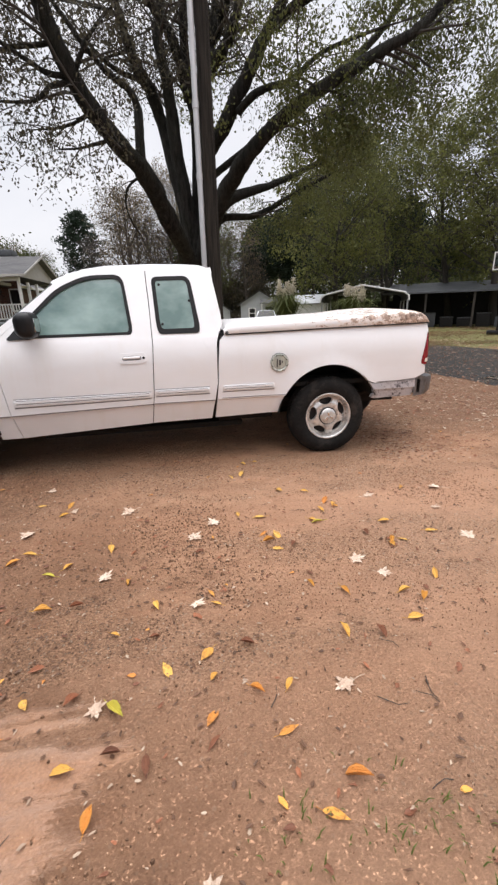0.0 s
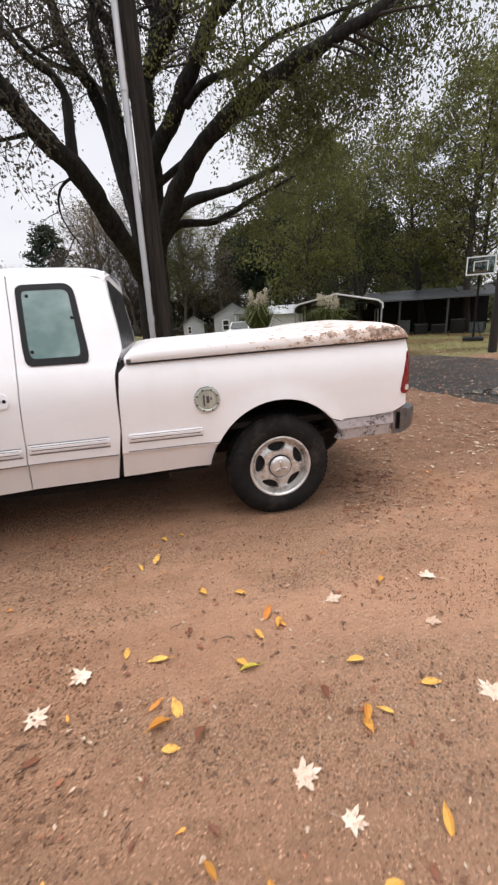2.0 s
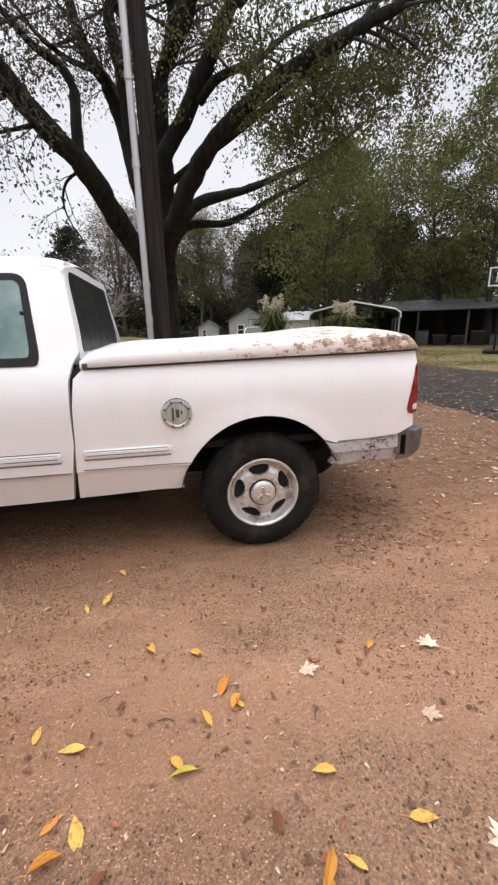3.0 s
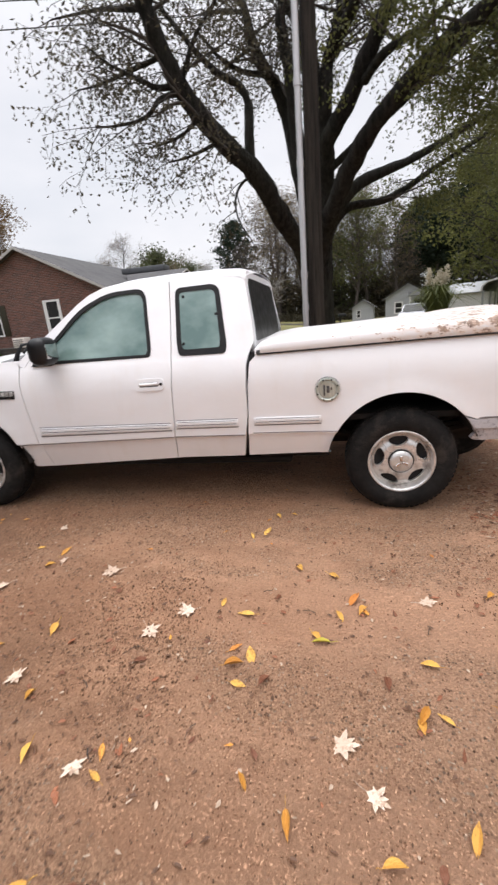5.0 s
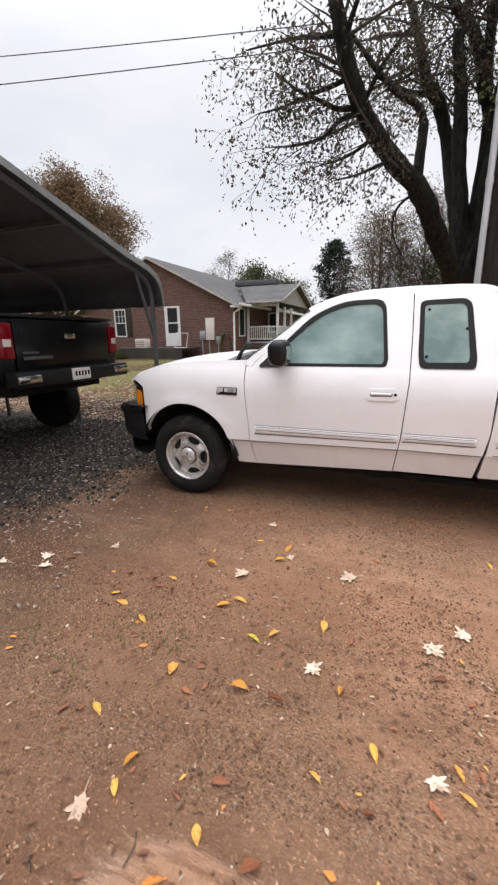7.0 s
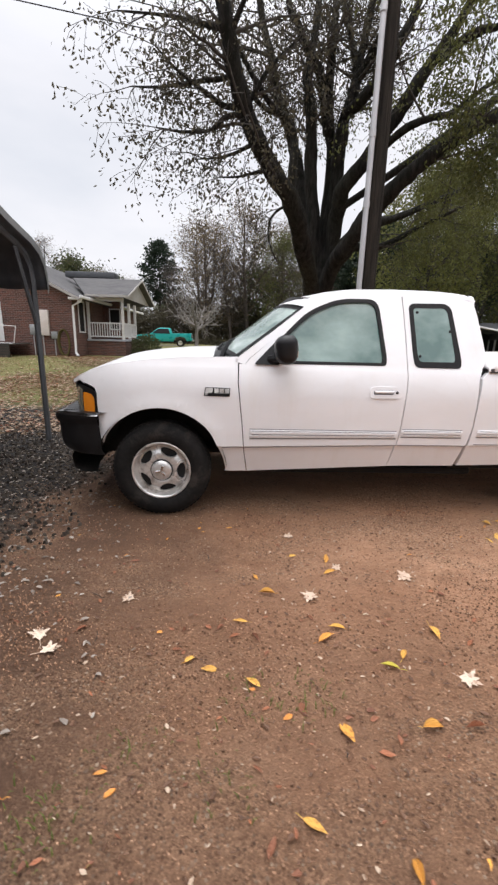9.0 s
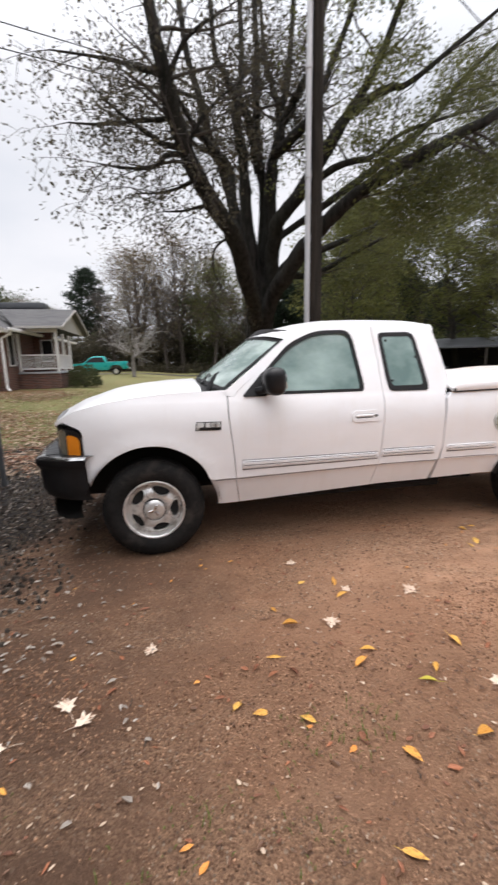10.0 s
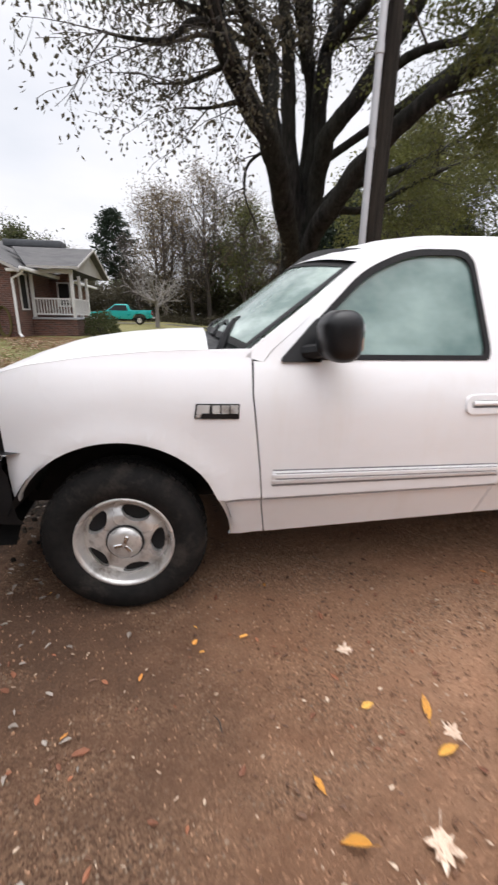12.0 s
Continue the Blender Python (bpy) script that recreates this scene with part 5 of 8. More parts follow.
part("roof_vent", boxes((-10.6, -7.9, 21.0, 21.9, 4.50, 4.80), bevel=0.03), "dark_roof", roof, "flat black roof unit")


def house_window(x0, x1, z0, z1, y, parent):
    f = 0.06
    bm = boxes((x0, x0 + f, y - 0.02, y + 0.10, z0, z1), (x1 - f, x1, y - 0.02, y + 0.10, z0, z1), (x0 + f, x1 - f, y - 0.02, y + 0.10, z1 - f, z1), (x0 + f, x1 - f, y - 0.03, y + 0.10, z0, z0 + f), (x0 + f, x1 - f, y, y + 0.08, (z0 + z1) / 2 - 0.025, (z0 + z1) / 2 + 0.025))
    w = part("window", bm, "white_trim", parent, "white double-hung window")
    part("pane", boxes((x0 + f, x1 - f, y + 0.05, y + 0.06, z0 + f, z1 - f)), "dark_void", w)
    for k in (1, 2):
        xm = x0 + f + (x1 - x0 - 2 * f) * k / 3
        part("muntin", boxes((xm - 0.012, xm + 0.012, y + 0.025, y + 0.048, (z0 + z1) / 2 + 0.026, z1 - f)), "white_trim", w)
    zm = (z0 + 3 * z1) / 4
    part("muntin", boxes((x0 + f, x1 - f, y + 0.021, y + 0.024, zm - 0.012, zm + 0.012)), "white_trim", w)
    part("shutter", boxes((x1 + 0.02, x1 + 0.40, y - 0.035, y - 0.003, z0, z1), bevel=0.008), "leaf_brown", w, "dark brown shutter")
    return w


house_window(-15.52, -14.74, 1.56, 3.02, HY0, house)
door = part("door", boxes((-12.22, -12.13, HY0 - 0.02, HY0 + 0.10, 1.06, 3.06), (-11.39, -11.30, HY0 - 0.02, HY0 + 0.10, 1.06, 3.06), (-12.13, -11.39, HY0 - 0.02, HY0 + 0.10, 2.97, 3.06), (-12.13, -11.39, HY0, HY0 + 0.06, 1.06, 1.72), (-12.13, -11.39, HY0 + 0.005, HY0 + 0.06, 2.20, 2.26), (-12.13, -12.06, HY0, HY0 + 0.06, 1.72, 2.97), (-11.46, -11.39, HY0, HY0 + 0.06, 1.72, 2.97)), "white_trim", house, "white storm door with two panes")
part("pane", boxes((-12.06, -11.46, HY0 + 0.02, HY0 + 0.03, 1.72, 2.97)), "dark_void", door)
part("door_handle", boxes((-11.45, -11.41, HY0 - 0.03, HY0 - 0.001, 1.95, 2.12), bevel=0.006), "chrome", door)
w = part("side_window", boxes((HX1 - 0.02, HX1 + 0.03, 16.1, 16.16, 1.5, 2.9), (HX1 - 0.02, HX1 + 0.03, 16.84, 16.9, 1.5, 2.9), (HX1 - 0.02, HX1 + 0.03, 16.16, 16.84, 2.84, 2.9), (HX1 - 0.02, HX1 + 0.03, 16.16, 16.84, 1.5, 1.56)), "white_trim", house)
part("pane", boxes((HX1 - 0.06, HX1 - 0.05, 16.1, 16.9, 1.5, 2.9)), "dark_void", w)

# meter boxes, conduits, hose on the gable wall
tagged(new("meter_panel", finish(boxes((-9.75, -9.28, HY0 - 0.16, HY0 - 0.004, 1.34, 2.42), bevel=0.02), "meter_panel", "pale_lens")), "pale grey electric panel fixed to the brick wall", "meter box")
for x0, x1, z0, z1 in ((-10.12, -9.80, 1.36, 1.80), (-9.22, -8.95, 1.20, 1.52)):
    tagged(new("junction_box", finish(boxes((x0, x1, HY0 - 0.12, HY0 - 0.004, z0, z1), bevel=0.02), "junction_box", "steel")), "small grey utility box on the brick wall", "meter box", "utility boxes")
for x, z in ((-10.0, 1.36), (-9.6, 1.34), (-9.1, 1.2)):
    solo("wall_conduit", tube(bmesh.new(), [(x, HY0 - 0.05, z), (x, HY0 - 0.05, height(x, HY0 - 0.05) - 0.05)], 0.025, 6), "conduit", "thin grey conduit on the brick wall", "conduit", "wall conduits")
bm = bmesh.new()
for k in range(4):
    tube(bm, [(-8.70 + (0.20 + 0.02 * k) * math.cos(a), HY0 - 0.06 - 0.02 * k, 1.05 + (0.52 + 0.02 * k) * math.sin(a)) for a in [2 * math.pi * i / 20 for i in range(21)]], 0.026, 5)
solo("garden_hose", bm, "dry_grass", "coiled brown garden hose hung on the wall", "hose")

# wooden deck at the storm door
deck = thing("deck", "dark weathered wooden deck below the storm door", "deck")
for i in range(9):
    part("board", boxes((-15.0, -10.2, HY0 - 1.75 + 0.19 * i, HY0 - 1.75 + 0.19 * i + 0.18, 0.96, 1.0)), "dark_bark", deck)
for i in range(5):
    part("skirt_board", boxes((-15.0, -10.2, HY0 - 1.80, HY0 - 1.76, 0.40 + 0.115 * i, 0.40 + 0.115 * i + 0.105)), "dark_bark", deck)
chair = thing("lawn_chair", "folded white metal lawn chair on the deck", "chair")
part("frame", tube(bmesh.new(), [(-10.95, HY0 - 1.2, 1.0), (-10.80, HY0 - 1.2, 1.72), (-10.15, HY0 - 1.2, 1.68), (-10.30, HY0 - 1.2, 1.0), (-10.95, HY0 - 1.2, 1.0)], 0.022, 6), "white_trim", chair)
ac = thing("air_conditioner", "pale boxy air conditioner beside the deck", "air conditioner")
part("case", boxes((-12.95, -12.35, HY0 - 1.70, HY0 - 1.25, 1.0, 1.45), bevel=0.03), "pale_lens", ac)
for k in range(4):
    part("louvre", boxes((-12.9, -12.4, HY0 - 1.712, HY0 - 1.702, 1.08 + 0.085 * k, 1.11 + 0.085 * k)), "grey_plastic", ac)

# porch wing east of the gable
PY0, PY1, PX1 = 17.0, 19.6, -6.45
wing = thing("porch", "side porch with white railing, posts and grey shingle roof", "porch")
part("base", boxes((HX1 + 0.02, PX1, PY0, PY1 + 3, GZ - 0.3, 1.14)), "brick", wing)
part("floor_slab", boxes((HX1 + 0.02, PX1 + 0.06, PY0 - 0.06, PY1 + 3, 1.145, 1.22), bevel=0.01), "grey_siding", wing)
part("back_wall", boxes((HX1 + 0.02, PX1 - 0.9, PY1, PY1 + 0.2, 1.225, 3.15)), "brick", wing)
bm = bmesh.new()
slab(bm, (HX1 - 1.4, 19.6, 4.28), (HX1 + 0.2, PY0 - 0.45, 3.22), (PX1 + 0.35, PY0 - 0.45, 3.22), (PX1 + 0.35, 19.6, 4.28), 0.08)
slab(bm, (HX1 - 1.4, 19.6, 4.28), (HX1 + 0.2, 22.8, 3.22), (PX1 + 0.35, 22.8, 3.22), (PX1 + 0.35, 19.6, 4.28), 0.08)
part("roof", bm, "shingle", wing)
bm = bmesh.new()
slab(bm, (PX1 + 0.355, PY0 - 0.45, 3.21), (PX1 + 0.39, PY0 - 0.45, 3.21), (PX1 + 0.39, 19.6, 4.27), (PX1 + 0.355, 19.6, 4.27), 0.09)
slab(bm, (PX1 + 0.355, 22.8, 3.21), (PX1 + 0.39, 22.8, 3.21), (PX1 + 0.39, 19.6, 4.27), (PX1 + 0.355, 19.6, 4.27), 0.09)
part("rake_board", bm, "aged_trim", wing)
part("fascia", boxes((HX1 + 0.2, PX1 + 0.35, PY0 - 0.49, PY0 - 0.455, 3.12, 3.22)), "aged_trim", wing)
part("beam", boxes((HX1 + 0.1, PX1, PY0, PY0 + 0.14, 2.98, 3.14)), "white_trim", wing)
bm = bmesh.new()
a, b, c = bm.verts.new((PX1 + 0.1, PY0 - 0.2, 3.13)), bm.verts.new((PX1 + 0.1, 22.5, 3.13)), bm.verts.new((PX1 + 0.1, 19.6, 4.1))
bm.faces.new((a, b, c))
part("gable_panel", bm, "aged_trim", wing)
for x, y in ((HX1 + 0.12, PY0 + 0.07), (PX1 - 0.07, PY0 + 0.07), (PX1 - 0.07, PY0 + 1.25), (PX1 - 0.07, PY0 + 2.5)):
    part("post", boxes((x - 0.06, x + 0.06, y - 0.06, y + 0.06, 1.225, 2.98), bevel=0.01), "white_trim", wing)
for z in (1.36, 1.98):
    part("rail", boxes((HX1 + 0.19, PX1 - 0.14, PY0 + 0.04, PY0 + 0.10, z - 0.03, z + 0.03)), "white_trim", wing)
    part("rail", boxes((PX1 - 0.10, PX1 - 0.04, PY0 + 0.14, PY0 + 2.4, z - 0.03, z + 0.03)), "white_trim", wing)
x = HX1 + 0.28
while x < PX1 - 0.2:
    part("baluster", boxes((x - 0.018, x + 0.018, PY0 + 0.052, PY0 + 0.088, 1.391, 1.949)), "white_trim", wing)
    x += 0.115
y = PY0 + 0.24
while y < PY0 + 2.4:
    part("baluster", boxes((PX1 - 0.088, PX1 - 0.052, y - 0.018, y + 0.018, 1.391, 1.949)), "white_trim", wing)
    y += 0.115
w = part("window", boxes((-7.9, -7.84, PY1 - 0.03, PY1 - 0.003, 1.7, 2.8), (-7.36, -7.3, PY1 - 0.03, PY1 - 0.003, 1.7, 2.8), (-7.84, -7.36, PY1 - 0.03, PY1 - 0.003, 2.74, 2.8), (-7.84, -7.36, PY1 - 0.03, PY1 - 0.003, 1.7, 1.76)), "white_trim", wing)
part("pane", boxes((-7.84, -7.36, PY1 - 0.016, PY1 - 0.006, 1.76, 2.74)), "dark_void", w)

# ---- metal shelter with rounded eaves ----
shelter = thing("carport", "dark metal carport with rounded eaves and steel posts", "carport")
CX0, CX1, CYC, CHALF = -9.6, -3.60, -0.62, 3.12


def shelter_line(k, n=24, drop=0.0):
    """Roof profile across y: the eave drop, the rounded knee, the slope to the ridge, mirrored."""
    half = [(CHALF, 1.96), (CHALF - 0.01, 2.13), (CHALF - 0.05, 2.28), (CHALF - 0.15, 2.40), (CHALF - 0.34, 2.49), (CHALF - 0.8, 2.60), (CHALF - 1.6, 2.84), (CHALF - 2.4, 3.08), (0.0, 3.28)]
    full = [(CYC + a, b - drop) for a, b in half] + [(CYC - a, b - drop) for a, b in half[-2::-1]]
    return full


bm = bmesh.new()
prof = shelter_line(0)
xs = np.linspace(CX0, CX1, 61)
rows = [[bm.verts.new((x, y, z + (0.012 if i % 3 == 0 else 0))) for y, z in prof] for i, x in enumerate(xs)]
for r, s in zip(rows, rows[1:]):
    for i in range(len(prof) - 1):
        bm.faces.new((r[i], r[i + 1], s[i + 1], s[i]))
ob = part("roof_sheet", bm, "dark_roof", shelter, "dark ribbed roof sheet")
m = ob.modifiers.new("thickness", "SOLIDIFY")
m.thickness = 0.012
bm = bmesh.new()
inner = shelter_line(0, drop=-0.015)
outer = [bm.verts.new((CX1 + 0.012, y, z + 0.02)) for y, z in prof]
low = [bm.verts.new((CX1 + 0.012, y * 0.985 + CYC * 0.015, z - 0.055)) for y, z in prof]
bk = [bm.verts.new((CX1 - 0.10, y, z + 0.025)) for y, z in prof]
for i in range(len(prof) - 1):
    bm.faces.new((outer[i], outer[i + 1], low[i + 1], low[i]))
    bm.faces.new((outer[i], outer[i + 1], bk[i + 1], bk[i]))
part("edge_trim", bm, "steel", shelter, "pale steel edge trim")
for x in (CX1 - 0.12, -5.50, -7.35, -9.45):
    bow = [(x, y * 0.955 + CYC * 0.045, z - 0.07) for y, z in prof]
    far_leg = [(x, bow[0][1], -0.05), (x, bow[0][1], 1.6)]
    near_leg = [(x, bow[-1][1], 1.6), (x, bow[-1][1], -0.05)]
    part("post_and_bow", tube(bmesh.new(), far_leg + bow[1:-1] + near_leg, 0.036, 6), "dark_roof", shelter)
for sgn in (1, -1):
    part("brace", tube(bmesh.new(), [(CX1 - 0.12, CYC + sgn * 2.95, 1.55), (CX1 - 0.12, CYC + sgn * 2.62, 2.38)], 0.025, 6), "dark_roof", shelter)
part("end_wall", boxes((CX0 + 0.02, CX0 + 0.05, CYC - 2.9, CYC + 2.9, 0.02, 2.45)), "dark_roof", shelter)
for y in np.linspace(-2.4, 2.4, 6):
    zz = float(np.interp(abs(y), [0, 0.72, 1.52, 2.32, 2.78], [3.28, 3.08, 2.84, 2.60, 2.49]))
    part("purlin", boxes((CX0, CX1 - 0.16, CYC + y - 0.025, CYC + y + 0.025, zz - 0.075, zz - 0.03)), "dark_roof", shelter)


# ---- other vehicles ----
def simple_wheel(parent, x, y, r, w, far):
    o = new("wheel")
    o.parent = parent
    o.matrix_basis = pose(x, y, r, 0, 0, 180 if far else 0)
    part("tyre", lathe_y(bmesh.new(), [(r * 0.6, 0), (r * 0.75, -0.02), (r * 0.95, 0.0), (r, 0.04), (r, w - 0.04), (r * 0.95, w), (r * 0.6, w)], 32, (0, 0, 0), True), "tyre", o, "", 60)
    part("rim", lathe_y(bmesh.new(), [(r * 0.61, 0.01), (r * 0.56, 0.005), (r * 0.50, 0.03), (r * 0.2, 0.02), (r * 0.12, 0.0), (0.001, 0.0)], 28), "silver", o)
    part("brake_drum", lathe_y(bmesh.new(), [(r * 0.59, w * 0.55), (r * 0.59, w * 0.75), (r * 0.2, w * 0.8)], 24), "underbody", o)


def body_shell(points, half, bevel, mat, parent, name="body", taper=0.0, y0=0.0):
    """A car body: a side outline, given thickness across, with rounded edges."""
    bm = bmesh.new()
    a = [bm.verts.new((x, y0 - half + taper * max(0, z - 1.0), z)) for x, z in points]
    b = [bm.verts.new((x, y0 + half - taper * max(0, z - 1.0), z)) for x, z in points]
    bm.faces.new(a[::-1])
    bm.faces.new(b)
    for i in range(len(points)):
        j = (i + 1) % len(points)
        bm.faces.new((a[i], a[j], b[j], b[i]))
    if bevel:
        bmesh.ops.bevel(bm, geom=list(bm.edges), offset=bevel, segments=2, affect="EDGES", profile=0.5)
    return part(name, bm, mat, parent)


def other_pickup(name, label, paint, at, turn, lift=0.0, tonneau=False):
    """A pickup, its tail at the origin and its nose along -x."""
    t = thing(name, label, "truck", "", "", at, turn)
    L = lift
    body_shell([(-5.75, 0.60 + L), (-5.80, 0.85 + L), (-5.70, 1.05 + L), (-4.5, 1.18 + L), (-4.2, 1.20 + L), (-2.0, 1.22 + L), (-1.98, 1.30 + L), (-0.06, 1.34 + L), (-0.03, 0.62 + L), (-0.55, 0.55 + L), (-0.75, 0.95 + L), (-1.25, 1.05 + L), (-1.70, 0.95 + L), (-1.90, 0.50 + L), (-4.1, 0.50 + L), (-4.30, 0.95 + L), (-4.75, 1.05 + L), (-5.20, 0.95 + L), (-5.38, 0.55 + L)], 0.97, 0.03, paint, t)
    body_shell([(-4.25, 1.19 + L), (-3.45, 1.78 + L), (-3.2, 1.84 + L), (-2.25, 1.83 + L), (-2.02, 1.20 + L)], 0.86, 0.05, paint, t, "cab", 0.22)
    g = [(-4.05, 1.25 + L), (-3.42, 1.73 + L), (-2.40, 1.74 + L), (-2.25, 1.25 + L)]
    for sgn in (-1, 1):
        bm = bmesh.new()
        bm.faces.new([bm.verts.new((x, sgn * (0.865 - 0.22 * max(0, z - 1.0)), z)) for x, z in g])
        part("window", bm, "black_plastic", t)
    bm = boxes((-0.035, 0.0, -0.78, 0.78, 0.72 + L, 1.325 + L), bevel=0.015)
    gate = part("tailgate", bm, paint, t)
    part("gate_handle", boxes((0.001, 0.02, -0.06, 0.12, 1.10 + L, 1.16 + L), bevel=0.006), "chrome", gate)
    part("badge", boxes((0.001, 0.012, -0.70, -0.28, 0.86 + L, 0.90 + L), bevel=0.003), "grey_plastic", gate)
    part("badge", boxes((0.001, 0.012, -0.70, -0.48, 0.93 + L, 0.955 + L), bevel=0.003), "grey_plastic", gate)
    for sgn in (-1, 1):
        lampp = part("tail_lamp", boxes((-0.10, 0.012, sgn * 0.975 - 0.0 if sgn < 0 else 0.80, -0.80 if sgn < 0 else 0.975, 0.88 + L, 1.28 + L), bevel=0.02), "red_lens", t, "red tail lamp")
        part("reverse_lens", boxes((0.013, 0.018, sgn * 0.89 - 0.05, sgn * 0.89 + 0.05, 1.02 + L, 1.10 + L), bevel=0.002), "pale_lens", lampp)
    bump_ = part("rear_bumper", boxes((-0.02, 0.17, -0.97, 0.97, 0.55 + L, 0.74 + L), bevel=0.03), "black_plastic" if lift else "steel", t)
    part("number_plate", boxes((0.171, 0.180, -0.18, 0.14, 0.58 + L, 0.73 + L)), "pale_lens", bump_, "pale number plate with dark bars")
    for k in range(5):
        part("plate_mark", boxes((0.1805, 0.183, -0.13 + 0.055 * k, -0.10 + 0.055 * k, 0.63 + L, 0.69 + L)), "navy_paint", bump_)
    for sgn in (-1, 1):
        part("bumper_corner", boxes((0.0, 0.185, sgn * 0.80 - 0.155, sgn * 0.80 + 0.155, 0.60 + L, 0.70 + L), bevel=0.02), "chrome" if lift else "steel", bump_)
    if tonneau:
        part("bed_cover", boxes((-1.95, -0.02, -0.95, 0.95, 1.345 + L, 1.385 + L), bevel=0.015), "black_plastic", t)
    part("underside", boxes((-5.2, -0.2, -0.75, 0.75, 0.42 + L, 0.62 + L)), "underbody", t)
    r = 0.43 if lift > 0.2 else 0.38
    for x in (-1.22, -4.78):
        simple_wheel(t, x, -0.98, r, 0.26, False)
        simple_wheel(t, x, 0.98, r, 0.26, True)
    return t


other_pickup("black_pickup", "black pickup truck parked under the metal carport", "black_paint", (-4.28, 1.13, 0), 4, 0.33, True).scale = (1.06, 1.10, 1.04)
other_pickup("blue_pickup", "dark blue pickup truck parked on the asphalt", "navy_paint", (7.95, 1.10, 0.02), 180 + 25, 0.12)
other_pickup("teal_pickup", "teal pickup truck parked on the lawn far off", "teal_paint", (-5.5, 40.0, height(-5.5, 40.0)), 4, 0.0)

car = thing("sedan", "small silver-white car parked facing the yard", "car", "", "", (7.25, 28.2, height(7.25, 28.2)), 75)
body_shell([(-2.0, 0.35), (-2.05, 0.60), (-1.9, 0.80), (-0.9, 0.92), (1.7, 0.95), (2.0, 0.85), (2.05, 0.45), (1.9, 0.33)], 0.85, 0.08, "car_silver", car)
body_shell([(-0.95, 0.91), (-0.25, 1.38), (1.0, 1.42), (1.65, 0.94)], 0.76, 0.05, "car_silver", car, "cabin", 0.3)
bm = bmesh.new()
bm.faces.new([bm.verts.new(p) for p in ((-0.99, -0.68, 0.95), (-0.99, 0.68, 0.95), (-0.36, 0.56, 1.36), (-0.36, -0.56, 1.36))])
part("windshield", bm, "black_plastic", car)
for x in (-1.3, 1.3):
    simple_wheel(car, x, -0.86, 0.31, 0.2, False)
    simple_wheel(car, x, 0.86, 0.31, 0.2, True)

# ---- poles, wires, hoop ----
PX, PYP = 1.118, 4.27
pole = thing("utility_pole", "weathered wooden utility pole with a grey conduit", "utility pole")
part("shaft", tube(bmesh.new(), [(PX, PYP, -0.1), (PX - 0.01, PYP, 4), (PX - 0.03, PYP, 9.5)], [0.124, 0.115, 0.100], 18), "pole_wood", pole)
cpts = [(PX - 0.195, PYP - 0.09, -0.1), (PX - 0.190, PYP - 0.09, 3.0), (PX - 0.185, PYP - 0.08, 6.0), (PX - 0.175, PYP - 0.08, 8.6)]
pipe = part("conduit", tube(bmesh.new(), cpts, 0.047, 12), "conduit", pole, "pale galvanised conduit")
for z in (1.55, 2.05, 3.6, 4.6, 6.2):
    part("coupling", tube(bmesh.new(), [(PX - 0.189, PYP - 0.088, z - 0.05), (PX - 0.189, PYP - 0.088, z + 0.05)], 0.055, 12), "conduit", pipe)

pole2 = thing("utility_pole", "dark wooden utility pole with crossarm beside the hoop", "utility pole", "", "", (11.9, 8.9, 0))
part("shaft", tube(bmesh.new(), [(0, 0, -0.1), (0, 0, 4.5), (0.02, 0, 9.2)], [0.135, 0.118, 0.095], 14), "pole_dark", pole2)
part("crossarm", boxes((-0.45, 0.75, -0.04, 0.04, 8.64, 8.72), bevel=0.01), "pole_dark", pole2)
for x in (-0.40, 0.35, 0.70):
    part("insulator", lathe_y(bmesh.new(), [(0.03, -0.03), (0.05, 0.0), (0.03, 0.03)], 10, (x, 0, 8.765)), "grey_plastic", pole2)
part("transformer_bracket", boxes((-0.26, -0.11, -0.08, 0.08, 8.25, 8.5), bevel=0.03), "pole_dark", pole2)


def wire(a, b, sag, r, label):
    n = 24
    pts = [tuple(Vector(a).lerp(Vector(b), i / n) - Vector((0, 0, 4 * sag * (i / n) * (1 - i / n)))) for i in range(n + 1)]
    return solo("overhead_wire", tube(bmesh.new(), pts, r, 5), "cable", label, "cable", "overhead wires")


wire((6.0, 11.4, 9.2), (-34.0, -2.2, 8.5), 0.5, 0.011, "thin black overhead wire crossing the sky")
wire((6.0, 11.4, 8.9), (-34.0, -2.2, 7.5), 0.5, 0.012, "thin black overhead wire crossing the sky")
wire((12.8, 8.9, 8.0), (40.0, 2.0, 11.5), 0.8, 0.018, "thin black overhead wire from the pole")
wire((12.05, 8.9, 5.9), (40.0, 2.0, 9.0), 0.8, 0.020, "thin black overhead wire from the pole")
wire((12.05, 8.9, 6.7), (40.0, 3.0, 9.6), 0.8, 0.010, "thin black overhead wire from the pole")
wire((11.6, 8.9, 8.8), (1.12, 4.27, 9.3), 0.3, 0.014, "thin black overhead wire between the poles")
solo("splice_case", tube(bmesh.new(), [(14.05, 8.40, 5.98), (14.85, 8.20, 6.02)], 0.075, 8), "cable", "black cable splice case hanging on the wire", "cable box")

